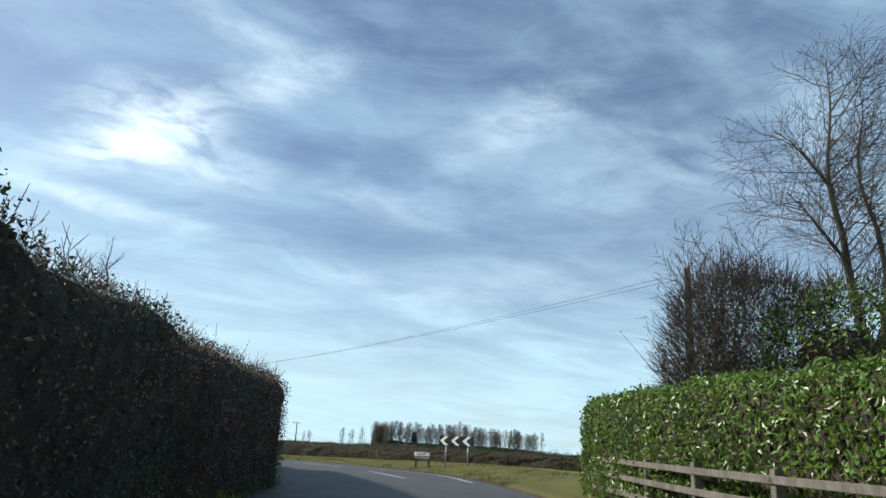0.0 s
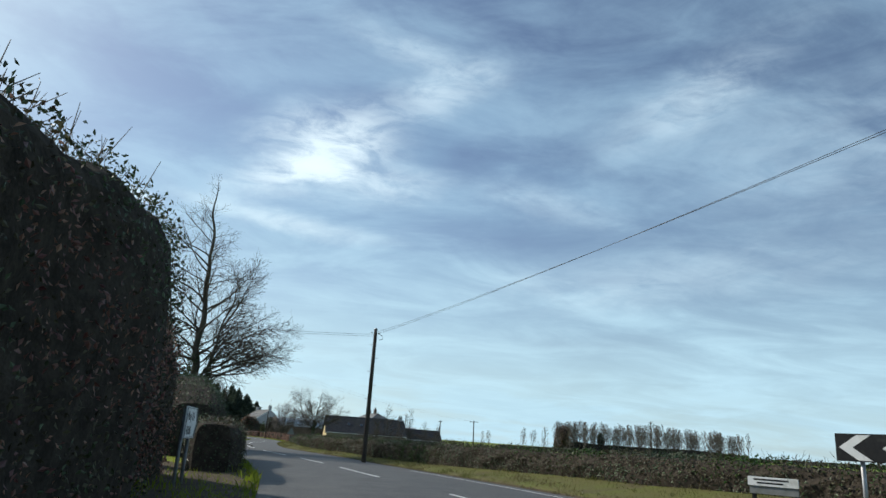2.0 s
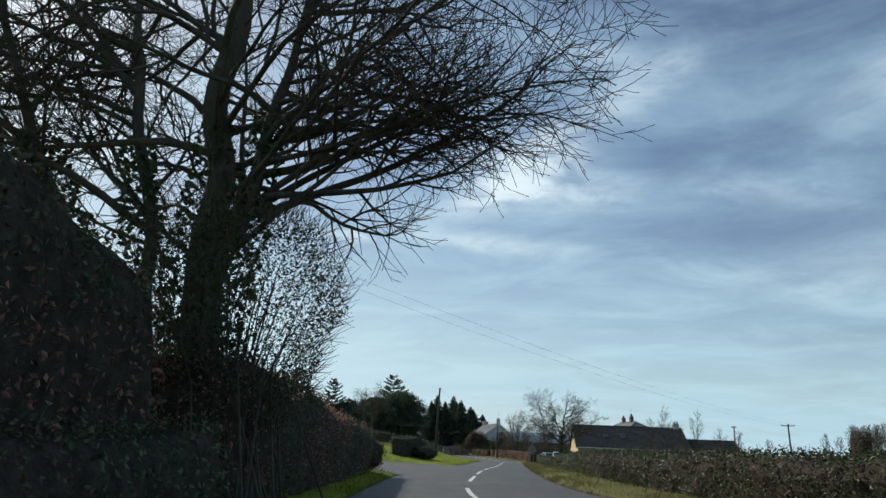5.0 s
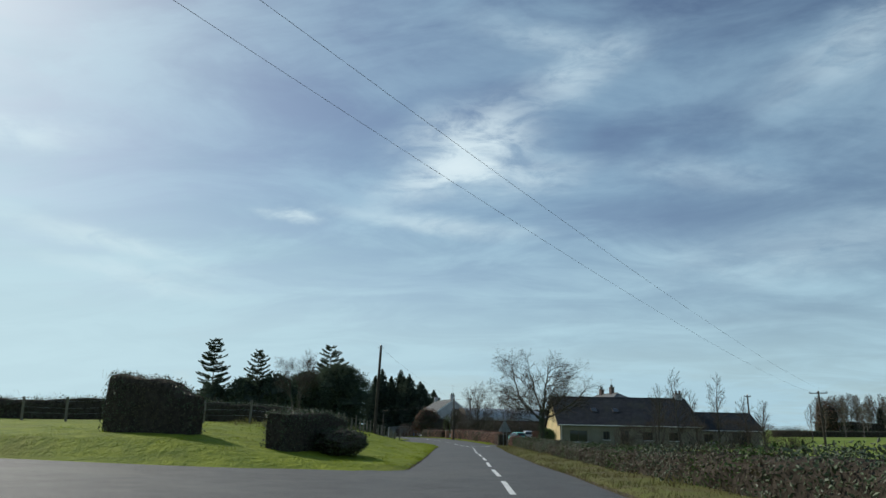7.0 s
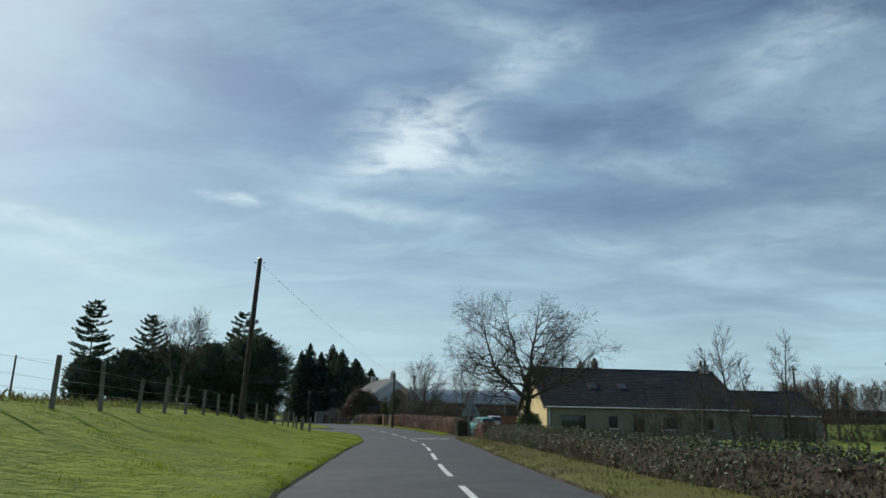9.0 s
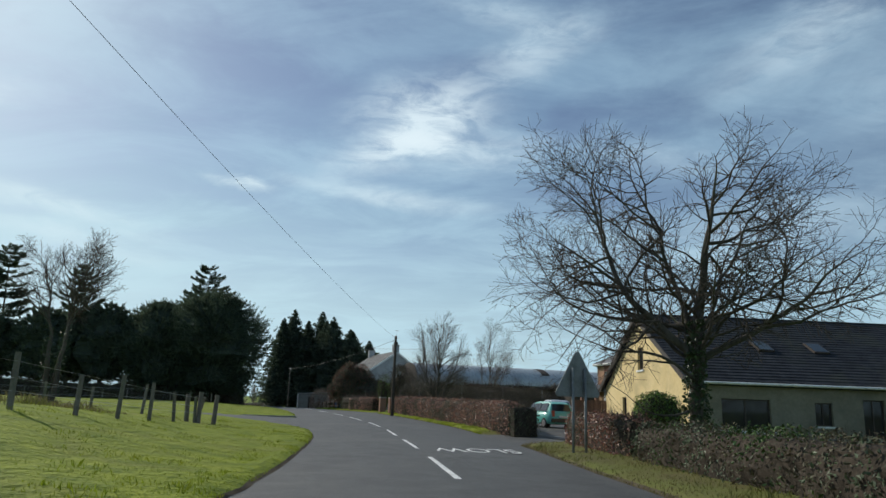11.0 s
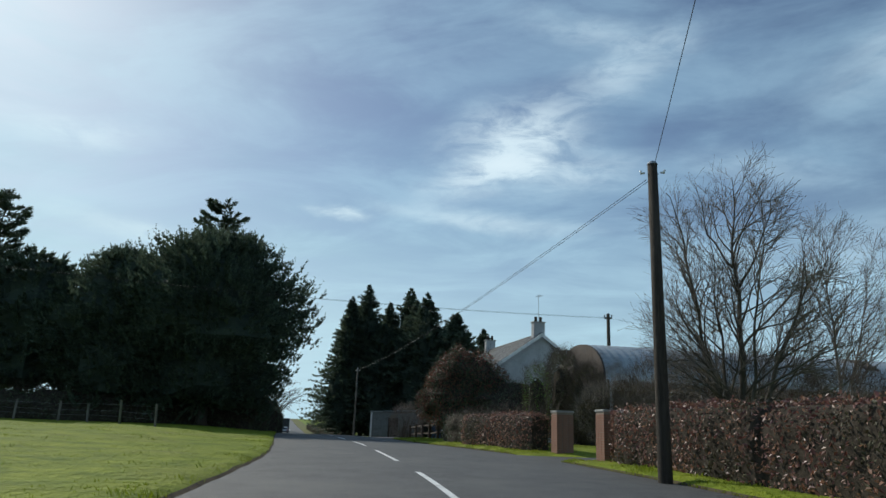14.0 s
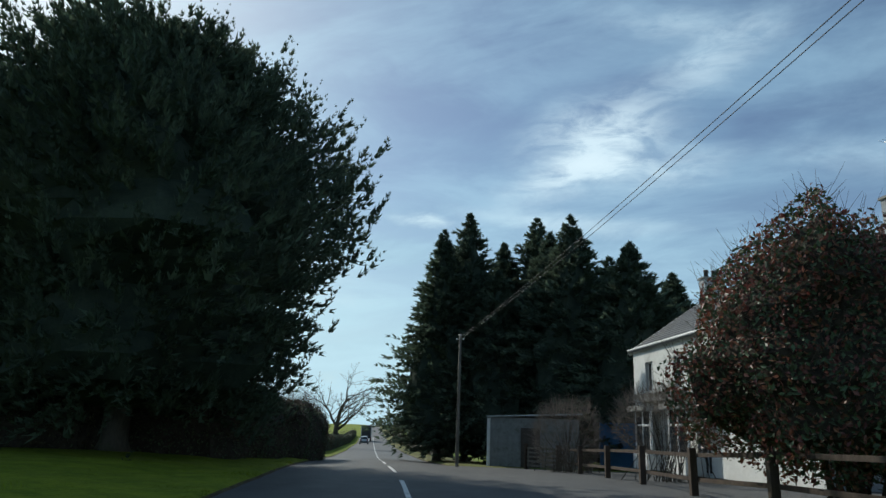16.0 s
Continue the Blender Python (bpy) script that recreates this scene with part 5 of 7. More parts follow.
# ---- ash tree by the cream house ----
crown_tree("spreading bare ash with ivy on its trunk", (1.3, 188.6), [((0.0, 0, 7.5), (4.5, 4.6, 4.3)), ((-3.6, 0, 7.3), (3.2, 3.8, 3.8)), ((-4.4, 0, 4.5), (2.6, 3.2, 2.6)), ((4.1, 0, 7.0), (3.0, 3.6, 2.8)), ((4.9, 0, 4.9), (2.6, 3.2, 2.1)), ((0.6, 0, 9.8), (2.5, 2.6, 1.8))],
           [[(0, 0, 0), (-0.05, 0, 2.2), (0.05, 0, 4.2), (0.3, 0, 5.6), (0.7, -0.1, 7.6), (0.9, -0.1, 10.0)], [(-0.05, 0, 3.0), (-1.2, -0.2, 4.1), (-2.0, -0.2, 5.0), (-2.7, -0.2, 6.6), (-3.2, 0, 8.2), (-3.8, 0, 9.6)], [(0.0, 0, 3.6), (-0.5, 0.3, 5.2), (-0.9, 0.5, 7.2), (-1.6, 0.6, 9.0), (-1.8, 0.6, 10.6)], [(0.0, 0, 2.8), (1.4, 0.1, 3.7), (3.2, 0.2, 4.8), (5.2, 0.2, 6.2), (6.2, 0.2, 7.2)],
            [(0, 0.1, 3.4), (1.0, 0.8, 5.0), (2.2, 1.4, 7.4)], [(0, -0.1, 2.2), (-1.4, -0.8, 2.9), (-3.4, -1.2, 3.3), (-4.8, -1.4, 4.0)], [(0, 0, 1.5), (-0.6, -0.3, 1.2), (-1.8, -0.8, 1.3), (-3.0, -1.2, 2.0)], [(0, 0.1, 3.0), (0.3, -1.2, 4.2), (0.2, -2.6, 6.0)], [(-2.0, -0.2, 5.0), (-3.6, -0.3, 6.0), (-5.1, -0.3, 7.4)], [(0.1, 0, 4.6), (1.5, -0.4, 6.6), (2.9, -0.4, 8.8)], [(-1.2, -0.2, 4.1), (-3.3, -0.4, 4.4), (-5.2, -0.5, 5.4)]],
           61, 0.25, ivy=1700, ivy_top=4.2, bulk=(1.0, 0.56, 0.4, 0.48, 0.33, 0.26, 0.2, 0.3, 0.26, 0.28, 0.24), wind=0.4, bare=2.4, most=5.0, wobble=(0, 0.5, 0.5, 0.45), gap=(0.32, 0.25, 0.16), angle=(62, 48, 44), angle_top=52, tip=0.0065, thin=(0.007, 0.014))

# ---- right side hedges ----
hedge("glossy evergreen laurel hedge behind a timber fence", [(18.9, 33.4), (17.2, 27.0), (14.9, 17.0), (13.0, 9.0)], 1.6, (2.25, 2.15, 2.1, 2.1), ((LAUREL, 1.0),), 0.115, 540, 0, 71, leaf_aspect=0.5)
hedge("dark laurel and bramble hedge along the field", [(40.0, 30.0), (32.0, 39.0), (26.0, 48.0)] + offset_line(RIGHT, 4.2, (54,)) + offset_line(RIGHT, 3.4, (60, 66)) + offset_line(RIGHT, 2.4, (73, 80, 88, 96, 104)), 1.5, (0.65, 0.65, 0.68, 0.78, 0.85, 0.88, 0.95, 1.0, 1.0, 0.95, 0.88), ((DARK_LEAF, 0.3), (BROWN_LEAF, 0.4), (LAUREL_DARK, 0.3)), 0.10, 260, 1300, 72, twig_len=0.25, lumps=0.22, round_top=0.5)
hedge("rough dark roadside hedge of laurel and bramble", offset_line(RIGHT, 2.3, (104, 112, 120, 130, 140, 150, 160, 170, 178, 184)), 1.4, (0.85, 0.78, 0.70, 0.64, 0.62, 0.66, 0.72, 0.78, 0.82, 0.85), ((DARK_LEAF, 0.42), (BROWN_LEAF, 0.4), (LAUREL_DARK, 0.18)), 0.09, 260, 900, 73, twig_len=0.16, lumps=0.22, round_top=0.5)
hedge("copper beech hedge between verge and cream house", offset_line(RIGHT, 2.2, (184.4, 188, 191)) + [(-1.6, 193.2), (-1.5, 194.6)], 1.2, 1.0, ((BEECH, 0.7), (BROWN_LEAF, 0.3)), 0.11, 230, 160, 76, twig_len=0.3)
hedge("copper beech hedge keeping its dead brown leaves", offset_line(RIGHT, 1.6, (199.2, 206, 213, 220, 227)) + [(-13.6, 231.4), (-14.35, 232.9)], 1.3, (1.4, 1.45, 1.45, 1.5, 1.5, 1.5, 1.45), ((BEECH, 0.8), (BROWN_LEAF, 0.2)), 0.115, 200, 420, 74, twig_len=0.35)
hedge("dark overgrown end of the beech hedge turning in along the drive", [(along(RIGHT, 199.2) + 1.3, 198.2), (along(RIGHT, 199.2) + 1.9, 198.4), (along(RIGHT, 199.2) + 2.5, 198.6)], 1.0, (1.45, 1.5, 1.4), ((DARK_LEAF, 0.6), (BROWN_LEAF, 0.4)), 0.1, 230, 60, 86, twig_len=0.3)
hedge("copper beech hedge beyond the gateway", offset_line(RIGHT, 1.6, (238.6, 240.5, 243, 245)), 1.3, (1.35, 1.35, 1.3, 1.3), ((BEECH, 0.7), (BROWN_LEAF, 0.3)), 0.115, 230, 320, 75, twig_len=0.5)
shrub("big rounded red-tipped evergreen shrub over the hedge", (-23.6, 258.7), (3.0, 2.7, 5.6), ((DARK_LEAF, 0.5), (RED_SHRUB, 0.5)), 77, 0.12, 26000, core=0.82, spikes=900, lift=0.7, stems=26, rough=0.4)

shrub("dark evergreen growth at the foot of the red-tipped shrub", (-20.9, 258.2), (2.9, 2.2, 4.0), ((DARK_LEAF, 0.85), (RED_SHRUB, 0.15)), 79, 0.1, 10000, core=0.9)
hedge("unclipped dark growth between hedge and red-tipped shrub", offset_line(RIGHT, 2.6, (245.5, 247.5, 249.5, 251)), 1.8, (1.3, 1.4, 1.4, 1.3), ((DARK_LEAF, 0.6), (BROWN_LEAF, 0.4)), 0.1, 130, 300, 78, lumps=0.3, round_top=0.55, twig_len=0.4)

# ---- right side trees ----
crown_tree("bare upright tree with fine brushy twigs behind the hedge", (-10.55, 235.5), [((0.2, 0, 6.9), (2.2, 2.3, 3.5)), ((-1.6, 0, 6.4), (1.2, 1.7, 3.1)), ((2.2, 0, 5.2), (1.3, 1.8, 3.0)), ((-1.6, 0, 3.8), (1.6, 1.6, 1.9))], [[(0, 0, 0), (0, 0, 3), (0.1, 0, 6.5), (0.2, 0, 9.5)], [(0.1, 0, 0.6), (1.0, 0, 2.6), (1.8, 0, 5.0), (2.4, 0, 7.6)], [(-0.1, 0, 0.6), (-0.8, 0, 3.0), (-1.4, 0.1, 6.0), (-2.0, 0, 9.0)], [(0, 0.1, 0.8), (-0.3, 0.9, 3.6), (-0.5, 1.3, 8.0)], [(0, -0.1, 0.8), (0.4, -0.9, 3.6), (0.8, -1.2, 8.0)], [(0, 0, 1.2), (-1.0, -0.5, 2.8), (-2.4, -0.6, 4.6)]], 81, 0.13, mats=(BARK, PALE_TWIG), bulk=(1.0, 0.7, 0.7, 0.5, 0.5, 0.4), wind=0.3, bare=1.2, most=3.4, gap=(0.17, 0.22, 0.14), angle=(44, 32, 30), angle_top=30, flat=1.0, lift=(0, 0.6, 0.5, 0.5), wobble=(0, 0.45, 0.4, 0.3))
crown_tree("smaller bare tree with thin pale branches", (-5.4, 243.0), [((0.7, 0, 6.8), (2.3, 2.2, 3.9))], [[(0, 0, 0), (0.1, 0, 3), (0.1, 0, 9.4)], [(0.1, 0, 0.4), (0.8, 0, 3.5), (1.7, 0, 7.8)], [(0, 0, 0.4), (-0.6, 0.1, 3.4), (-1.0, 0, 6.4)], [(0.1, 0, 0.8), (1.2, 0.4, 3.6), (2.6, 0.4, 6.4)]], 82, 0.085, mats=(PALE_TWIG, PALE_TWIG), bulk=(1.0, 0.7, 0.6, 0.6), wind=0.2, bare=1.6, most=2.6, gap=(0.16, 0.22, 0.15), angle=(44, 34, 30), angle_top=28, flat=1.0, lift=(0, 0.6, 0.5, 0.5))
for i, (x, y, h) in enumerate(((16.9, 190.0, 8.8), (21.2, 190.5, 8.4), (14.2, 188.5, 6.8), (19.2, 192.5, 6.6), (25.0, 193.0, 6.0), (28.0, 197.0, 5.6))):
    bare_tree("slender young bare tree in the garden", (x, y), [((0, 0, h * 0.58), (1.7, 1.7, h * 0.47))], [((0, 0, 0), (0, 0, 1), h, 0.11)], tree_spec(3, count=(24, 9, 6), ratio=(0.34, 0.5, 0.5), lift=(0.0, 0.45, 0.4, 0.3), angle=(50, 42, 40), min_r=0.012, **{"from": (0.16, 0.12, 0.1)}), 83 + i, group="young trees by the cream house", mats=(BARK, TWIG))
for i, (x, y, w, h) in enumerate(((11.2, 189.6, 1.6, 2.2), (14.6, 190.6, 1.8, 3.0), (18.6, 190.2, 1.9, 2.7), (22.8, 191.2, 1.8, 2.9), (26.6, 192.4, 1.8, 2.4), (30.5, 195.0, 2.0, 2.2))):
    shrub("bare brown shrub in front of the cream house", (x, y), (w, 1.1, h), ((BROWN_LEAF, 1.0),), 160 + i, 0.06, 900, core=0, stems=60, stem_r=0.022, spikes=2200, name="bare_shrub", twig_mat=TWIG)
crown_tree("bare garden tree with wide spreading branches", (22.1, 29.4), [((0.0, 0, 7.9), (1.9, 2.2, 2.6)), ((-1.2, 0, 7.0), (1.1, 1.6, 1.4)), ((1.4, 0, 9.0), (2.1, 2.2, 2.8)), ((2.9, 0, 7.2), (2.0, 2.4, 2.4))], [[(0, 0, 0), (0.9, 0, 3.3), (0.75, 0, 5.4), (0.5, 0, 7.4), (0.8, 0, 10.6)], [(0.2, 0, 0.5), (1.5, 0, 3.7), (1.7, 0, 6.8), (1.85, 0, 10.0)], [(0.75, 0, 5.3), (0.0, 0, 6.0), (-0.9, 0, 6.7)], [(0.6, 0, 7.0), (-0.2, 0, 7.7), (-1.1, 0, 8.2)], [(0.8, 0, 4.6), (0.2, -0.3, 5.3), (-0.7, -0.5, 5.8)]], 91, 0.15, bulk=(1.0, 0.8, 0.3, 0.3, 0.25), wind=0.3, bare=2.6, most=1.9, gap=(0.13, 0.18, 0.12), thin=(0.004, 0.008), tip=0.004)
bare_tree("tall half-bare shrub with a few brown leaves", (19.7, 30.8), [((0.3, 0, 3.8), (2.2, 2.0, 3.3))], [((0.2 * math.cos(k), 0.2 * math.sin(k), 0.0), (0.2 + 0.2 * math.cos(k * 2.4), 0.22 * math.sin(k * 2.4), 1), 5.5 + 0.5 * math.sin(k * 3), 0.03) for k in range(15)], tree_spec(3, count=(18, 7, 5), ratio=(0.34, 0.5, 0.5), lift=(0.1, 0.4, 0.3, 0.2), angle=(46, 40, 40), wobble=(0.06, 0.12, 0.16, 0.2), min_r=0.007, step=(0.6, 0.5, 0.35, 0.25), **{"from": (0.12, 0.1, 0.1)}), 92, name="overgrown_shrub", mats=(TWIG, TWIG))
shrub("dense shrub with dull green and brown leaves", (21.6, 28.8), (1.7, 1.6, 4.3), ((LAUREL, 0.65), (BROWN_LEAF, 0.35)), 93, 0.10, 9000, core=0.5, stems=40, spikes=1800, name="overgrown_shrub", lift=0.5)
shrub("thin brown-leaved shrub against the bare tree", (20.6, 30.4), (1.7, 1.7, 4.7), ((BROWN_LEAF, 1.0),), 104, 0.07, 5200, core=0, stems=130, stem_r=0.014, spikes=6000, name="overgrown_shrub", lift=0.8)
shrub("thicket of bare twigs and brambles by the barn", (-13.0, 249.5), (3.0, 2.2, 3.1), ((BROWN_LEAF, 1.0),), 94, 0.08, 4200, core=0, stems=90, stem_r=0.022, spikes=4800, name="thicket", twig_mat=PALE_TWIG)
shrub("thicket of bare twigs and brambles by the barn", (-7.5, 247.5), (3.4, 2.2, 2.9), ((BROWN_LEAF, 1.0),), 95, 0.08, 4200, core=0, stems=90, stem_r=0.022, spikes=4800, name="thicket", twig_mat=PALE_TWIG)
shrub("thicket of bare twigs and brambles by the barn", (-1.5, 249.0), (3.6, 2.2, 2.9), ((BROWN_LEAF, 1.0),), 96, 0.08, 4200, core=0, stems=90, stem_r=0.022, spikes=4800, name="thicket", twig_mat=PALE_TWIG)
for i, (x, y, w, h) in enumerate(((-12.2, 239.6, 1.9, 3.4), (-9.2, 238.6, 2.2, 3.6), (-5.9, 239.6, 2.3, 2.9), (-2.4, 240.4, 2.4, 2.9), (1.6, 241.4, 2.6, 3.0))):
    shrub("brown winter undergrowth of bramble between hedge and barn", (x, y), (w, 1.3, h), ((BROWN_LEAF, 1.0),), 170 + i, 0.06, 2600, core=0, stems=90, stem_r=0.016, spikes=3600, name="undergrowth", twig_mat=TWIG)
shrub("mossy green-brown conical shrub by the gateway", (-18.1, 250.5), (0.8, 0.8, 4.4), ((BROWN_LEAF, 0.6), (LAUREL, 0.4)), 97, 0.09, 3200, core=0.55, spikes=700)
shrub("ivy and bramble grown over the end of the barn", (-16.9, 256.6), (1.2, 3.9, 5.7), ((BROWN_LEAF, 0.8), (IVY, 0.2)), 153, 0.09, 16000, core=0.6, stems=60, spikes=3600, name="thicket", twig_mat=TWIG)
shrub("ivy and bramble grown over the end of the barn", (-15.4, 253.3), (1.2, 1.4, 4.5), ((BROWN_LEAF, 1.0),), 154, 0.09, 5200, core=0, stems=60, stem_r=0.02, spikes=2600, name="thicket", twig_mat=TWIG)
shrub("round bare twiggy shrub beside the fence", (-31.6, 274.2), (1.4, 1.3, 2.9), ((BROWN_LEAF, 1.0),), 98, 0.05, 900, core=0, stems=60, stem_r=0.02, spikes=2400, twig_mat=PALE_TWIG)
shrub("small weeping tree with drooping bare twigs", (-27.3, 267.8), (1.5, 1.4, 2.9), ((BROWN_LEAF, 1.0),), 99, 0.05, 900, core=0, stems=50, stem_r=0.02, spikes=2400, twig_mat=PALE_TWIG, category="tree", name="weeping_tree", lift=0.9)
shrub("dark evergreen bush beside the cream house wall", (1.9, 196.6), (1.1, 0.9, 2.0), ((DARK_LEAF, 0.4), (LAUREL, 0.6)), 100, 0.09, 7000, core=0.8)

# ---- far trees ----
far_spec = tree_spec(3, count=(17, 6, 4), ratio=(0.34, 0.5, 0.5), lift=(0.02, 0.7, 0.5, 0.3), angle=(42, 38, 38), min_r=0.055, sides=(5, 3, 3, 3), step=(3.0, 2.4, 2.5, 2.5), **{"from": (0.12, 0.2, 0.1)})
rng = random.Random(7)
models = [bare_tree("bare birch in a distant copse", (112 + 3 * i, 411), [((0, 0, 7.3), (3.2, 3.2, 6.6))], [((0, 0, 0), (0, 0, 1), 13.5, 0.16)], far_spec, 120 + i, mats=(PALE_TWIG, PALE_TWIG), group="distant copse of bare trees") for i in range(4)]
for i in range(112):
    x = 113 + i * 0.94 + rng.uniform(-1.2, 1.2)
    y = 411 + rng.uniform(-3, 9)
    s = rng.uniform(0.86, 1.12) * (1.2 if 56 < i < 62 else 1.0)
    copy_thing(models[i % 4], pose(x, y, height(x, y) - 0.2, 0, 0, rng.uniform(0, 360)) @ Matrix.Scale(s, 4))
for i, (x, y, h) in enumerate(((114, 412, 8.5), (136, 412, 9.5), (137.5, 414, 9))):
    conifer("dark fir among the distant bare trees", (x, y), h, 2.4, 130 + i, sprays=1600, size=1.0, shape=0.8, core=0.5)
for i, (x, y, s) in enumerate(((70, 300, 0.62), (74, 302, 0.6), (78, 300, 0.66), (55, 302, 0.45), (84, 304, 0.6), (62, 330, 0.5), (96, 330, 0.7), (104, 335, 0.7))):
    copy_thing(models[i % 4], pose(x, y, height(x, y) - 0.2, 0, 0, 40 * i) @ Matrix.Scale(s, 4))
shrub("dense rust-brown tree at the end of the copse", (115.0, 409.0), (5.0, 4.5, 11.5), ((BEECH, 0.5), (BROWN_LEAF, 0.5)), 134, 0.45, 2600, core=0.7, spikes=900, category="tree", name="round_tree")
crown_tree("wide bare oak beside the far road", (-73.6, 330.0), [((2.6, 0, 8.6), (6.0, 6.0, 4.6)), ((6.0, 0, 6.4), (3.6, 4.0, 3.0)), ((-1.5, 0, 7.0), (3.4, 4.0, 3.4))], [[(1.6, 0, 0), (1.7, 0, 2.6), (2.4, 0, 6), (2.8, 0, 9)], [(1.7, 0, 2.4), (4.0, 0, 4.2), (6.4, 0, 6.6)], [(1.7, 0, 2.6), (0.2, 0, 4.8), (-1.4, 0, 7.4)]], 141, 0.42, bulk=(1.0, 0.5, 0.5), wind=0.4, bare=2.4, most=6.0, tip=0.018, gap=(0.5, 0.5, 0.4), thin=(0.02, 0.014))
for i in range(9):
    y = 305 + i * 14
    copy_thing(models[i % 4], pose(along(RIGHT, y) + rng.uniform(3, 7), y, height(along(RIGHT, y) + 5, y) - 0.2, 0, 0, 70 * i) @ Matrix.Scale(rng.uniform(0.35, 0.55), 4))
hedge("far roadside hedge of evergreen and bramble", offset_line(LEFT, -2.5, (292, 310, 340, 380, 430)), 1.8, 1.6, ((DARK_LEAF, 0.5), (BROWN_LEAF, 0.5)), 0.18, 30, 300, 142, twig_len=0.8)
hedge("far roadside hedge of brown bramble", offset_line(RIGHT, 3.2, (303, 320, 345, 380, 430)), 1.8, 1.5, ((BROWN_LEAF, 0.7), (DARK_LEAF, 0.3)), 0.18, 30, 300, 143, twig_len=0.8)
hedge("low field hedge far across the pasture", [(60, 298), (90, 310), (125, 318), (170, 322), (230, 322)], 2.4, 1.6, ((DARK_LEAF, 0.5), (BROWN_LEAF, 0.5)), 0.3, 14, 0, 144)
hedge("brown undergrowth beneath the distant bare trees", [(111, 411), (150, 412), (190, 413), (220, 414)], 5.0, (3.6, 3.0, 3.4, 2.6), ((BROWN_LEAF, 0.6), (DARK_LEAF, 0.4)), 0.5, 9, 900, 145, lumps=0.4, round_top=0.6, twig_len=2.2)


# ---- poles and wires ----
def pole(label, at, top, r=0.13, lean=(0, 0), arm=0.0, arm_turn=0.0, name="telegraph_pole", mat=None, box=False, steps=False):
    z = ground_at(*at) - 0.05
    h = top - z
    ob = thing(name, label, "pole", (at[0], at[1], z))
    g = Geo().tube([(0, 0, -0.4), (0, 0, 0), (lean[0] * 0.5, lean[1] * 0.5, h * 0.5), (lean[0], lean[1], h)], [r * 1.08, r * 1.08, r * 0.92, r * 0.78], 12)
    part("shaft", g, mat or POLE_WOOD, ob, smooth=True)
    g = Geo().tube([(lean[0], lean[1], h - 0.02), (lean[0], lean[1], h + 0.05)], [r * 0.9, r * 0.55], 12)
    part("cap", g, STEEL, ob)
    if arm:
        m = Matrix.Translation((lean[0], lean[1], h - 0.25)) @ Matrix.Rotation(radians(arm_turn), 4, "Z")
        part("crossarm", Geo().box(-arm, -0.05, -0.06, arm, 0.05, 0.06, m), POLE_WOOD, ob, bevel=0.01)
        for s in (-arm * 0.92, arm * 0.92, 0):
            p = m @ Vector((s, 0, 0.06))
            part("insulator", Geo().tube([p, p + Vector((0, 0, 0.08)), p + Vector((0, 0, 0.16))], [0.035, 0.05, 0.03], 8), SIGN_BACK, ob, smooth=True)
    else:
        for s in (-1, 1):
            p = Vector((lean[0] + s * r * 1.2, lean[1], h - 0.22))
            part("insulator", Geo().tube([p, p + Vector((s * 0.08, 0, 0)), p + Vector((s * 0.10, 0, 0.06))], [0.02, 0.035, 0.025], 8), SIGN_WHITE, ob, smooth=True)
    if steps:
        for k in range(5):
            s = 1 if k % 2 else -1
            zz = h - 0.9 - k * 0.75
            part("step_iron", Geo().tube([(lean[0] + s * r * 0.7, 0, zz), (lean[0] + s * (r + 0.12), 0, zz), (lean[0] + s * (r + 0.12), 0, zz + 0.04)], 0.012, 6), STEEL, ob)
        part("hanging_cable", Geo().tube([(r, 0, h - 0.25), (r + 0.25, 0, h - 0.35), (r + 0.3, 0, h - 0.55), (r + 0.1, 0, h - 0.6)], 0.012, 6), CABLE, ob)
    if box:
        part("transformer", Geo().box(0.12, -0.3, h - 2.3, 0.72, 0.3, h - 1.4), SIGN_BACK, ob, bevel=0.04)
    return ob


def wire(label, a, b, sag, r=0.007):
    a, b = Vector(a), Vector(b)
    n = 28
    g = Geo().tube([a.lerp(b, i / n) - Vector((0, 0, sag * 4 * (i / n) * (1 - i / n))) for i in range(n + 1)], r, 5)
    tagged(part("overhead_wire", g, CABLE, smooth=True), label, "wire", group="overhead wires")


pole("tall dark wooden telegraph pole behind the hedge", (12.75, 78.7), 7.3, 0.125, steps=True)
pole("wooden telegraph pole among the garden shrubs", (25.7, 38.3), 8.0, 0.14)
pole("leaning wooden telegraph pole on the grass bank", (-13.75, 169.0), 9.05, 0.14, lean=(0.28, 0))
pole("dark wooden telegraph pole in front of the beech hedge", (-13.78, 227.1), 7.06, 0.14)
pole("wooden pole beside the curved barn", (-14.0, 257.4), 8.6, 0.14, arm=0.25)
pole("slim grey pole at the yard entrance", (-37.5, 276.8), 6.36, 0.085, mat=FENCE_WOOD)
pole("distant wooden power pole with a crossarm", (36.9, 202.5), 7.35, 0.14, arm=1.05, arm_turn=-26, lean=(-0.15, 0))
pole("distant wooden power pole", (29.5, 208.0), 7.1, 0.12, arm=0.4)
pole("wooden power pole with crossarm and transformer", (-14.0, 99.6), 11.4, 0.15, arm=0.8, arm_turn=-26, box=True)
pole("wooden power pole out in the field", (-62.0, 221.0), 8.2, 0.14)
pole("wooden power pole beyond the barn", (26.0, 307.0), 11.6, 0.14)
WIRE = "thin black overhead wire"
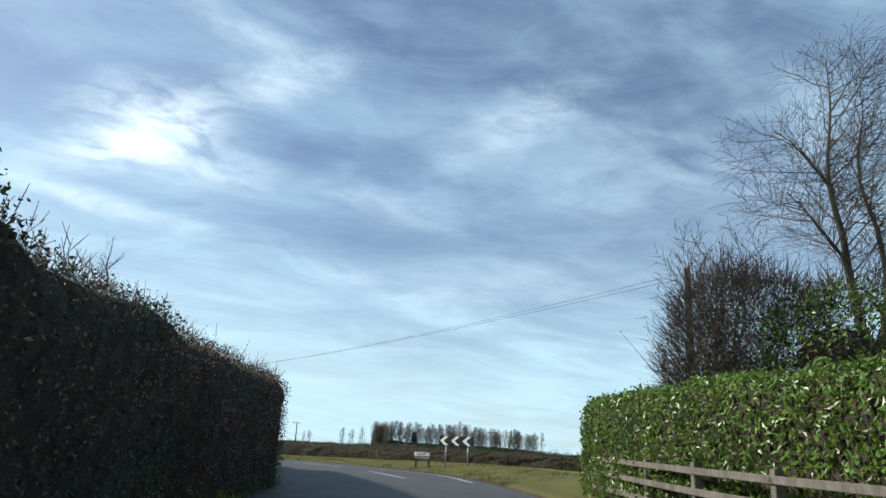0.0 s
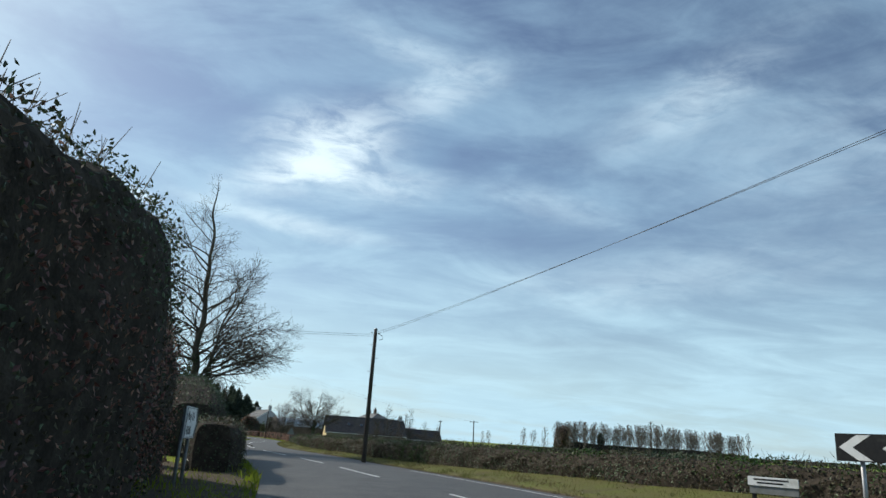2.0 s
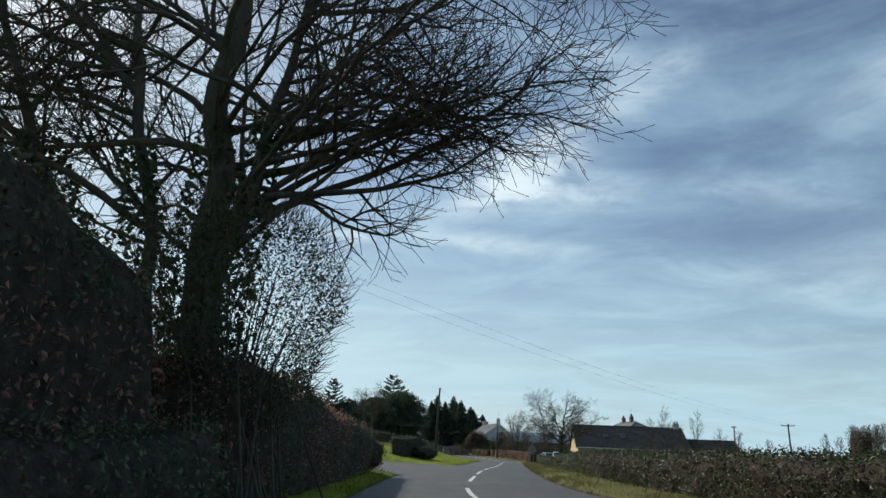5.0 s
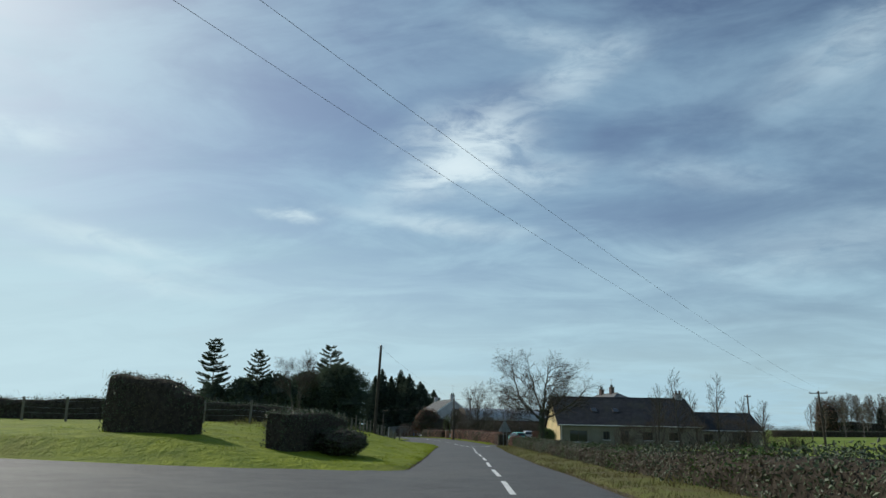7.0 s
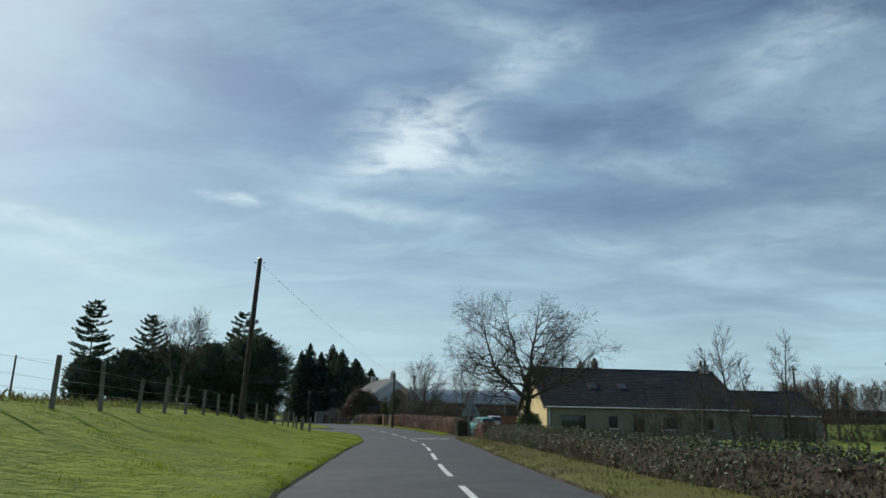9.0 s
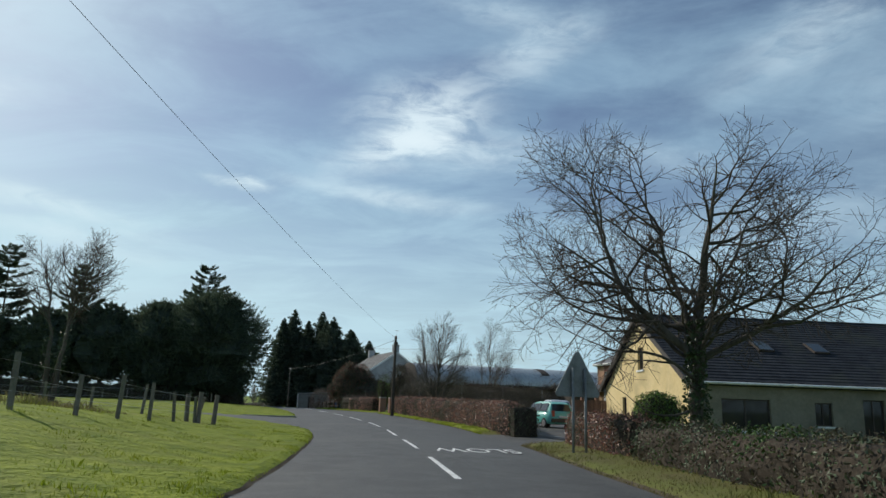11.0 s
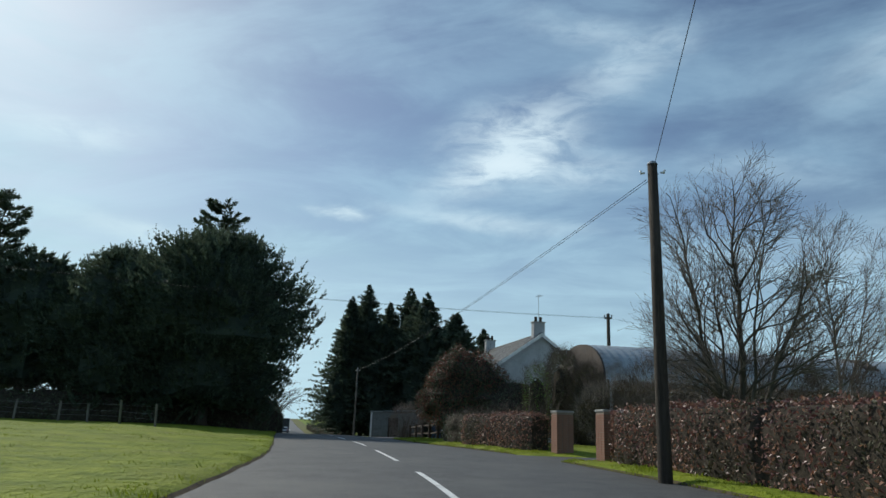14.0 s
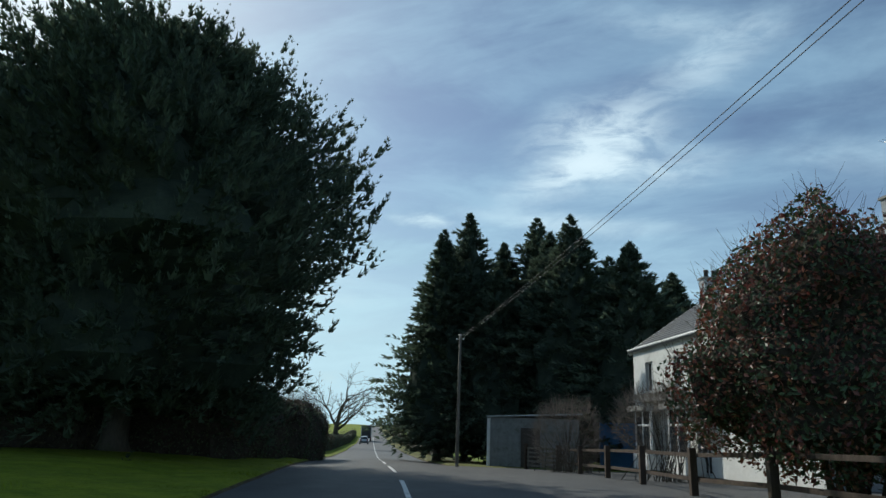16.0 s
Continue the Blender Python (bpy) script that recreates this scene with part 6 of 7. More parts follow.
for o in (-0.14, 0.14):
    wire(WIRE, (12.75 + o, 78.7, 7.05), (25.7 + o, 38.3, 7.75 + o), 0.35)
    wire(WIRE, (12.75, 78.7 + o, 6.95 + o * 0.5), (0.0, 70.2 + o * 4, 5.6 + o), 0.15)
    wire(WIRE, (-13.78 + o, 227.1, 6.75 + o * 0.5), (-37.5 + o, 276.8, 6.2 + o * 0.3), 0.5)
    wire(WIRE, (-14.0, 257.4 + o, 8.35), (-62.0, 221.0 + o, 8.0), 0.9)
for o in (-0.95, 0.95):
    wire(WIRE, (36.9 + o * 0.9, 202.5 - o * 0.44, 7.2), (-14.0 + o * 0.72, 99.6 - o * 0.35, 11.25), 1.3, 0.0055)
wire(WIRE, (-13.5, 169.0, 8.85), (-13.78, 227.1, 6.85), 0.45)
wire(WIRE, (-14.0, 257.4, 8.35), (26.0, 307.0, 11.4), 0.8)


# ---- signs ----
def flat_text(text, size, m, parent, mat, name="lettering", stretch=1.0):
    cu = bpy.data.curves.new(name, "FONT")
    cu.body, cu.size, cu.extrude, cu.align_x = text, size, 0.0015, "CENTER"
    ob = new(name, cu)
    dg = bpy.context.evaluated_depsgraph_get()
    me = bpy.data.meshes.new_from_object(ob.evaluated_get(dg))
    bpy.data.objects.remove(ob)
    me.materials.clear()
    me.materials.append(mat)
    me.transform(m @ Matrix.Diagonal((1, stretch, 1, 1)))
    o = new(name, me)
    if parent:
        o.parent = parent
    return o


def chevron_sign():
    a, b = Vector((21.0, 51.15, 0)), Vector((22.08, 49.35, 0))
    turn = math.degrees(math.atan2(b.y - a.y, b.x - a.x))
    w = (b - a).length
    z = ground_at(21.5, 50.3)
    ob = thing("chevron_sign", "black and white chevron bend sign on two grey posts", "road sign", (a.x, a.y, 0), turn)
    z0, z1 = 1.34, 1.80
    part("panel", Geo().box(0, 0, z0, w, 0.02, z1), SIGN_BLACK, ob, bevel=0.006)
    part("back_rail", Geo().box(0.1, 0.022, z0 + 0.06, w - 0.1, 0.05, z0 + 0.1).box(0.1, 0.022, z1 - 0.1, w - 0.1, 0.05, z1 - 0.06), STEEL, ob)
    h = z1 - z0
    for k in range(3):
        x = 0.06 + k * w / 3.05
        mid = (z0 + z1) / 2
        t = 0.22
        part("chevron", Geo().prism([(x, mid), (x + 0.30, z1 - 0.02), (x + 0.30 + t, z1 - 0.02), (x + t, mid), (x + 0.30 + t, z0 + 0.02), (x + 0.30, z0 + 0.02)], -0.004, Matrix.Translation((0, -0.002, 0))), SIGN_WHITE, ob)
    for x in (0.38, w - 0.38):
        part("post", Geo().tube([(x, 0.09, z - 0.4), (x, 0.09, z1 - 0.05)], 0.038, 10), STEEL, ob, smooth=True)


def name_plate():
    z = ground_at(20.5, 52.6)
    ob = thing("name_plate", "small white road name plate on low posts", "road sign", (20.6, 52.5, 0), -55)
    part("plate", Geo().box(-0.48, 0, 0.80, 0.48, 0.025, 0.97), SIGN_WHITE, ob, bevel=0.006)
    part("backing_board", Geo().box(-0.46, 0.027, 0.66, 0.46, 0.05, 0.95), SIGN_BACK, ob)
    for k, (u, v) in enumerate(((-0.36, 0.3), (-0.3, 0.2))):
        part("text_bar", Geo().box(u, -0.004, 0.905 - k * 0.06, v, -0.001, 0.935 - k * 0.06), SIGN_BLACK, ob)
    for x in (-0.4, 0.4):
        part("post", Geo().box(x - 0.035, 0.052, z - 0.3, x + 0.035, 0.12, 0.94), SIGN_BLACK, ob, bevel=0.005)


def direction_sign():
    x, y = 9.74, 52.65
    z = ground_at(x, y)
    ob = thing("direction_sign", "white flag-shaped direction sign with black lettering on posts", "road sign", (x, y, 0), 95)
    out = [(-0.65, 0.96), (0.46, 0.96), (0.66, 1.22), (0.52, 1.50), (-0.65, 1.50)]
    part("panel", Geo().prism(out, 0.025), SIGN_WHITE, ob, bevel=0.005)
    edge = Geo()
    pts = [Vector((p[0] * 0.965, -0.004, 1.23 + (p[1] - 1.23) * 0.92)) for p in out]
    for i in range(5):
        edge.tube([pts[i], pts[(i + 1) % 5]], 0.007, 4)
    part("border", edge, SIGN_BLACK, ob)
    part("arrow_bar", Geo().prism([(0.40, 1.00), (0.32, 1.00), (0.50, 1.22), (0.37, 1.46), (0.45, 1.46), (0.58, 1.22)], -0.004, Matrix.Translation((0, -0.002, 0))), SIGN_BLACK, ob)
    face = Matrix.Rotation(radians(90), 4, "X")
    flat_text("Moy 1½", 0.22, Matrix.Translation((-0.16, -0.004, 1.27)) @ face, ob, SIGN_BLACK)
    flat_text("B106", 0.22, Matrix.Translation((-0.26, -0.004, 1.02)) @ face, ob, SIGN_BLACK)
    for q in (-0.45, 0.3):
        part("post", Geo().tube([(q, 0.07, z - 0.4), (q, 0.07, 1.46)], 0.032, 10), SIGN_BACK, ob, smooth=True)


def warning_sign_back():
    x, y = -2.87, 185.9
    z = ground_at(x, y)
    ob = thing("warning_sign", "triangular warning sign seen from its grey back", "road sign", (x, y, 0), 22)
    part("panel", Geo().prism([(-0.66, 1.48), (0.66, 1.48), (0.72, 1.59), (0.07, 2.76), (-0.07, 2.76), (-0.72, 1.59)], 0.02), SIGN_BACK, ob, bevel=0.004)
    for s in (-0.2, 0.2):
        part("stiffener", Geo().box(s - 0.03, -0.045, 1.54, s + 0.03, -0.002, 2.2), SIGN_BACK, ob, bevel=0.004)
        part("post", Geo().tube([(s, -0.085, z - 0.4), (s, -0.085, 2.3)], 0.038, 10), SIGN_BACK, ob, smooth=True)
    part("cross_rail", Geo().box(-0.42, -0.045, 1.92, 0.42, -0.003, 1.96), SIGN_BACK, ob)


chevron_sign()
name_plate()
direction_sign()
warning_sign_back()
# word painted for the oncoming lane
slow = flat_text("SLOW", 0.90, pose(-5.88, 187.05, along(LEVEL, 187.0) + 0.034, 0, 0, 180 + 10), None, LANE_PAINT, "road_lettering", 2.6)
tagged(slow, "worn white SLOW lettering painted on the tarmac", "road marking", kind="structure")


# ---- houses ----
def panel(length, h, holes, t=0.3, gable=0.0, m=None):
    """A wall of that length and height with real openings (x0, z0, x1, z1); gable: height of a triangle on top. Outer face at y = 0."""
    g = Geo()
    xs = sorted({0.0, length, *[q for o in holes for q in (o[0], o[2])]})
    zs = sorted({0.0, h, *[q for o in holes for q in (o[1], o[3]) if q <= h]})
    low = [o for o in holes if o[3] <= h]

    def quad(*p):
        g.face(*[(m @ Vector(q)) if m else q for q in p])

    for i in range(len(xs) - 1):
        for j in range(len(zs) - 1):
            x0, x1, z0, z1 = xs[i], xs[i + 1], zs[j], zs[j + 1]
            if any(o[0] <= x0 and x1 <= o[2] and o[1] <= z0 and z1 <= o[3] for o in low):
                continue
            quad((x0, 0, z0), (x1, 0, z0), (x1, 0, z1), (x0, 0, z1))
            quad((x0, t, z0), (x0, t, z1), (x1, t, z1), (x1, t, z0))
    for a, b, c, d in holes:
        quad((a, 0, b), (a, 0, d), (a, t, d), (a, t, b))
        quad((c, 0, b), (c, t, b), (c, t, d), (c, 0, d))
        quad((a, 0, b), (a, t, b), (c, t, b), (c, 0, b))
        quad((a, 0, d), (c, 0, d), (c, t, d), (a, t, d))
    for x in (0, length):
        quad((x, 0, 0), (x, 0, h), (x, t, h), (x, t, 0))
    if gable:
        up = [o for o in holes if o[1] >= h]
        steps = sorted({0.0, length / 2, length, *[q for o in up for q in (o[0], o[2])]})
        top = lambda x: h + gable * (1 - abs(2 * x / length - 1))
        for x0, x1 in zip(steps, steps[1:]):
            o = next((o for o in up if o[0] <= x0 and x1 <= o[2]), None)
            for y in (0, t):
                if o:
                    quad((x0, y, h), (x1, y, h), (x1, y, o[1]), (x0, y, o[1]))
                    quad((x0, y, o[3]), (x1, y, o[3]), (x1, y, top(x1)), (x0, y, top(x0)))
                else:
                    quad((x0, y, h), (x1, y, h), (x1, y, top(x1)), (x0, y, top(x0)))
    return g


def window(ob, m, hole, frame=UPVC, bars=1, sill=True, depth=0.12, curtain=True, name="window"):
    """A window set in its opening: frame, mullions, pane, sill and curtain."""
    x0, z0, x1, z1 = hole
    f = 0.06
    g = Geo().box(x0, depth, z0, x0 + f, depth + 0.07, z1, m).box(x1 - f, depth, z0, x1, depth + 0.07, z1, m).box(x0 + f, depth, z0, x1 - f, depth + 0.07, z0 + f, m).box(x0 + f, depth, z1 - f, x1 - f, depth + 0.07, z1, m)
    for k in range(bars):
        x = x0 + (x1 - x0) * (k + 1) / (bars + 1)
        g.box(x - f / 2, depth + 0.002, z0 + f, x + f / 2, depth + 0.068, z1 - f, m)
    w = part(name, g, frame, ob)
    part("pane", Geo().box(x0 + f, depth + 0.03, z0 + f, x1 - f, depth + 0.04, z1 - f, m), GLASS, w)
    if sill:
        part("sill", Geo().box(x0 - 0.1, -0.07, z0 - 0.09, x1 + 0.1, depth, z0 - 0.004, m), SIGN_WHITE, w, "pale window sill")
    if curtain:
        part("curtain", Geo().box(x0 + f, depth + 0.16, z0 + f, x0 + (x1 - x0) * 0.3, depth + 0.2, z1 - f, m), CURTAIN, w)


def lay_roof(ob, length, run, rise, m, mat, over=0.25, course=0.30, t=0.05):
    """One slope: a boarded deck under overlapping courses. Local x along the ridge, from eave (y = 0) up to the ridge (y = run)."""
    slope, a = math.hypot(run, rise), math.atan2(rise, run)

    def at(x, s, up):
        return m @ Vector((x, s * math.cos(a) - up * math.sin(a), s * math.sin(a) + up * math.cos(a)))

    deck = Geo()
    pts = [at(x, s, up) for up in (-0.05, 0.0) for s in (-over, slope) for x in (-over, length + over)]
    deck.v = [tuple(p) for p in pts]
    deck.f = [(0, 2, 3, 1), (4, 5, 7, 6), (0, 1, 5, 4), (2, 6, 7, 3), (0, 4, 6, 2), (1, 3, 7, 5)]
    roof = part("roof", deck, mat, ob)
    n = max(3, int((slope + over) / course))
    for i in range(n):
        s0, s1 = -over + (slope + over) * i / n, -over + (slope + over) * (i + 1) / n + 0.03
        g = Geo()
        q = [at(x, s, up) for x in (-over, length + over) for s, up in ((s0, 0.004), (s0, t), (s1, 0.014), (s1, 0.004))]
        g.v = [tuple(p) for p in q]
        g.f = [(0, 4, 5, 1), (1, 5, 6, 2), (2, 6, 7, 3), (0, 3, 7, 4), (0, 1, 2, 3), (4, 7, 6, 5)]
        part("slate_course", g, mat, roof)


def chimney(ob, at, w, d, z0, z1, pots=2, mat=GREY_RENDER, turn=0.0):
    m = Matrix.Translation((at[0], at[1], 0)) @ Matrix.Rotation(radians(turn), 4, "Z")
    c = part("chimney", Geo().box(-w / 2, -d / 2, z0, w / 2, d / 2, z1, m), mat, ob, bevel=0.01)
    part("capping", Geo().box(-w / 2 - 0.06, -d / 2 - 0.06, z1, w / 2 + 0.06, d / 2 + 0.06, z1 + 0.1, m), CONCRETE, c, bevel=0.01)
    for k in range(pots):
        p = m @ Vector(((k - (pots - 1) / 2) * 0.42, 0, z1 + 0.1))
        part("chimney_pot", Geo().tube([p, p + Vector((0, 0, 0.3)), p + Vector((0, 0, 0.34)), p + Vector((0, 0, 0.42))], [0.13, 0.11, 0.14, 0.12], 10), DARK_FRAME, c, smooth=True)
    return c


def aerial(ob, base, h):
    b = Vector(base)
    g = Geo().tube([b, b + Vector((0, 0, h))], 0.018, 6)
    g.tube([b + Vector((-0.75, 0.1, h - 0.10)), b + Vector((0.55, -0.1, h - 0.02))], 0.012, 5)
    for k in range(8):
        q = b + Vector((-0.7 + k * 0.17, 0.08 - k * 0.02, h - 0.10 + k * 0.01))
        g.tube([q + Vector((0.02, -0.22, 0.0)), q + Vector((-0.02, 0.22, 0.0))], 0.006, 4)
    g.tube([b + Vector((-0.45, 0.2, h - 0.35)), b + Vector((0.5, -0.2, h - 0.25))], 0.012, 5)
    part("aerial", g, STEEL, ob)


def box_house(ob, L, W, h, rise, walls, wall_mat, roof_mat, fascia=SIGN_WHITE, holes=None, frame=UPVC, gable_mat=None, barge=DARK_FRAME, hip=False, side_mat=None):
    """Local x along the ridge from 0 to L, y from 0 to W. holes: side -> openings. Sides: front (y=0), back, near (x=0), far (x=L)."""
    holes = holes or {}
    places = {"front": (Matrix.Identity(4), L, 0), "near": (Matrix.Translation((0, W, 0)) @ Matrix.Rotation(radians(-90), 4, "Z"), W, rise), "back": (Matrix.Translation((L, W, 0)) @ Matrix.Rotation(radians(180), 4, "Z"), L, 0), "far": (Matrix.Translation((L, 0, 0)) @ Matrix.Rotation(radians(90), 4, "Z"), W, rise)}
    for side, (m, n, gable) in places.items():
        hs = holes.get(side, ())
        inset = 0.31 if side in ("near", "far") else 0.0
        shift = m @ Matrix.Translation((inset, 0, 0)) if inset else m
        g = panel(n - 2 * inset if inset else n, h, [(a - inset, b, c - inset, d) for a, b, c, d in hs], 0.3, 0 if hip else gable * (1 - 2 * inset / W), shift)
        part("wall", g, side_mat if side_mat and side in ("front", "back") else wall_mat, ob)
        for hole in hs:
            window(ob, m, hole, frame, 1 if hole[2] - hole[0] > 0.75 else 0)
    part("inner_floor", Geo().box(0.31, 0.31, -0.02, L - 0.31, W - 0.31, 0.03).box(0.31, 0.31, h - 0.1, L - 0.31, W - 0.31, h - 0.02), DARK_FRAME, ob)
    if not hip:
        lay_roof(ob, L, W / 2, rise, Matrix.Translation((0, 0, h)), roof_mat)
        lay_roof(ob, L, W / 2, rise, Matrix.Translation((L, W, h)) @ Matrix.Rotation(radians(180), 4, "Z"), roof_mat)
        ridge = Geo().tube([(-0.25, W / 2, h + rise + 0.02), (L + 0.25, W / 2, h + rise + 0.02)], 0.09, 8)
        part("ridge_tiles", ridge, roof_mat, ob)
        a = math.atan2(rise, W / 2)
        for x in (-0.30, L + 0.26):
            for s in (0, 1):
                m = Matrix.Translation((x, 0 if not s else W, h)) @ (Matrix.Rotation(a, 4, "X") if not s else Matrix.Rotation(math.pi - a, 4, "X"))
                lo, hi = (-0.22, 0.03) if not s else (-0.03, 0.22)
                part("bargeboard", Geo().box(0, -0.25, lo, 0.04, math.hypot(W / 2, rise), hi, m), barge, ob)
    else:
        e = 0.35
        k = W / 2
        pts = [(-e, -e, h), (L + e, -e, h), (L + e, W + e, h), (-e, W + e, h), (k, W / 2, h + rise), (L - k, W / 2, h + rise)]
        g = Geo()
        for f in ((0, 1, 5, 4), (1, 2, 5), (2, 3, 4, 5), (3, 0, 4)):
            g.face(*[pts[i] for i in f])
        for f in ((0, 3, 2, 1),):
            g.face(*[(pts[i][0], pts[i][1], pts[i][2] - 0.02) for i in f])
        part("roof", g, roof_mat, ob)
        part("ridge_tiles", Geo().tube([pts[4], pts[5]], 0.09, 8).tube([pts[0], pts[4]], 0.08, 8).tube([pts[3], pts[4]], 0.08, 8).tube([pts[1], pts[5]], 0.08, 8), roof_mat, ob)
        part("bargeboard", Geo().box(-e, -e - 0.02, h - 0.2, L + e, -e, h + 0.03).box(-e - 0.02, -e, h - 0.2, -e, W + e, h + 0.03), fascia, ob)
    for y in ((-0.32, W + 0.2) if not hip else (-0.5,)):
        part("gutter", Geo().tube([(-0.2, y, h - 0.05), (L + 0.2, y, h - 0.05)], 0.06, 8), fascia, ob)
    part("downpipe", Geo().tube([(0.15, -0.1, 0.0), (0.15, -0.1, h - 0.3), (0.15, -0.3, h - 0.06)], 0.04, 8), fascia, ob)


def cream_house():
    ox, oy, W, turn = 3.55, 196.8, 13.6, 7.0
    z = ground_at(3.5, 203) - 0.02
    ob = thing("cream_house", "long cream-yellow rendered house with a dark slate roof", "house", (ox, oy, z), turn)
    near = [(6.4, 3.45, 7.25, 4.65), (3.6, 0.75, 4.3, 2.05), (9.3, 0.75, 10.0, 2.05)]
    front = [(1.2, 0.6, 3.4, 1.95), (5.4, 0.9, 6.2, 1.9), (7.6, 0.05, 8.6, 2.1), (10.3, 0.9, 11.6, 1.9), (13.6, 0.9, 14.8, 1.9)]
    # front and back take the duller cream that carries their shade
    box_house(ob, 17.8, W, 2.65, 3.75, None, CREAM_RENDER, SLATE, holes={"near": near, "front": front}, frame=DARK_FRAME, side_mat=SHADED_CREAM)
    part("plinth", Geo().box(-0.03, -0.03, -0.2, 17.8, 0.0, 0.3).box(-0.03, -0.03, -0.2, -0.002, W + 0.03, 0.3), BRICK, ob)
    for k in range(9):
        w = 0.22 if k % 2 else 0.38
        part("quoin", Geo().box(-0.025, W - w, 0.3 + k * 0.26, -0.002, W + 0.02, 0.3 + k * 0.26 + 0.22), CONCRETE, ob, bevel=0.005)
    chimney(ob, (17.2, W / 2), 0.9, 0.6, 5.8, 7.0, 2, GREY_RENDER)
    a = math.atan2(3.75, W / 2)
    for x in (4.6, 7.4):
        m = Matrix.Translation((x, 0, 2.65)) @ Matrix.Rotation(a, 4, "X")
        r = part("roof_window", Geo().box(0, 3.4, 0.04, 0.8, 4.5, 0.13, m), DARK_FRAME, ob, bevel=0.01)
        part("pane", Geo().box(0.07, 3.47, 0.131, 0.73, 4.43, 0.14, m), GLASS, r)
    wing = thing("low_wing", "lower slate-roofed wing at the end of the house", "house", (ox + 17.9 * math.cos(radians(turn)) - 2.6 * math.sin(radians(turn)), oy + 17.9 * math.sin(radians(turn)) + 2.6 * math.cos(radians(turn)), z), turn)
    # same shade-toned cream on the wing's long walls
    box_house(wing, 8.5, 8.0, 2.3, 2.3, None, CREAM_RENDER, SLATE, holes={"front": [(1.0, 0.8, 2.2, 1.8), (4.6, 0.05, 7.0, 2.1)]}, frame=DARK_FRAME, side_mat=SHADED_CREAM)


def brick_house():
    a, b = Vector((6.7, 243.9, 0)), Vector((12.4, 228.9, 0))
    turn = math.degrees(math.atan2(b.y - a.y, b.x - a.x))
    L = (b - a).length
    z = ground_at(9, 237)
    ob = thing("brick_house", "two-storey red brick house with a hipped grey roof", "house", (a.x, a.y, z), turn)
    up = [(1.4, 3.7, 2.5, 4.95), (5.0, 3.7, 6.2, 4.95), (8.6, 3.7, 9.9, 4.95), (12.4, 3.7, 13.6, 4.95)]
    down = [(1.4, 0.9, 2.8, 2.2), (5.0, 0.05, 6.0, 2.1), (8.4, 0.9, 10.0, 2.2), (12.2, 0.9, 13.8, 2.2)]
    box_house(ob, L, 8.0, 5.75, 2.5, None, BRICK, GREY_TILE, holes={"front": up + down, "near": [(3.4, 3.7, 4.4, 4.9)]}, hip=True)
    chimney(ob, (5.6, 4.0), 0.9, 0.6, 7.7, 9.1, 2, DARK_BRICK)
    chimney(ob, (9.8, 4.0), 0.9, 0.6, 7.7, 9.3, 2, DARK_BRICK)
    aerial(ob, (9.6, 4.1, 9.3), 1.5)
    part("porch_roof", Geo().prism([(0, 2.75), (3.6, 2.75), (3.6, 2.95), (1.8, 3.5), (0, 2.95)], 2.2, Matrix.Translation((-0.1, -2.3, 0))), GREY_TILE, ob)
    for x in (0.1, 3.2):
        part("porch_pier", Geo().box(x - 0.1, -2.2, 0, x + 0.25, -1.85, 2.75), BRICK, ob, bevel=0.01)


def white_house():
    a, b = Vector((-22.8, 266.4, 0)), Vector((-29.0, 279.6, 0))
    z = ground_at(-22, 268)
    # ridge runs away from the near gable; front faces the road
    turn = math.degrees(math.atan2(b.y - a.y, b.x - a.x))
    L, W = (b - a).length, 8.2
    ob = thing("white_house", "pale rendered two-storey house with bay windows facing the road", "house", (a.x + W * math.sin(radians(turn)), a.y - W * math.cos(radians(turn)), z), turn)
    up = [(L - 2.4, 3.55, L - 1.5, 4.95), (L - 5.6, 3.55, L - 4.7, 4.95), (3.0, 3.55, 4.2, 4.95)]
    back = [(L - c, q0, L - a2, q1) for a2, q0, c, q1 in up] + [(6.6, 0.05, 7.7, 2.15)]
    # grey walls: the shade on the gable is put into the colour
    box_house(ob, L, W, 5.75, 2.85, None, GREY_RENDER, GREY_TILE, holes={"back": back}, barge=SIGN_WHITE)
    # white only on the road front, coloured as the sunlit side
    part("lit_front_coat", panel(L - 0.02, 5.7, [(q[0], q[1], q[2], q[3]) for q in back], 0.02, 0, Matrix.Translation((L - 0.01, W + 0.022, 0)) @ Matrix.Rotation(radians(180), 4, "Z")), WHITE_RENDER, ob)
    chimney(ob, (0.6, W / 2), 0.95, 0.6, 8.1, 9.55, 2, GREY_RENDER, 90)
    chimney(ob, (L - 0.6, W / 2), 0.95, 0.6, 8.1, 9.55, 2, GREY_RENDER, 90)
    aerial(ob, (0.5, W / 2, 9.6), 2.25)
    for x in (L - 2.7, L - 6.4):
        bay = part("bay", Geo().box(x - 0.9, W + 0.04, 0, x + 0.9, W + 0.9, 0.7), WHITE_RENDER, ob, bevel=0.02)
        part("bay_roof", Geo().box(x - 1.1, W + 0.04, 2.55, x + 1.1, W + 1.1, 2.8), CONCRETE, bay, bevel=0.05)
        m = Matrix.Translation((x + 0.9, W + 0.75, 0)) @ Matrix.Rotation(radians(180), 4, "Z")
        part("bay_frame", Geo().box(0, 0, 0.7, 0.08, 0.1, 2.55, m).box(0.85, 0, 0.7, 0.93, 0.1, 2.55, m).box(1.72, 0, 0.7, 1.8, 0.1, 2.55, m).box(0.08, 0, 1.9, 1.72, 0.1, 1.98, m), UPVC, bay)
        part("pane", Geo().box(0.08, 0.04, 0.7, 1.72, 0.05, 2.55, m), GLASS, bay)
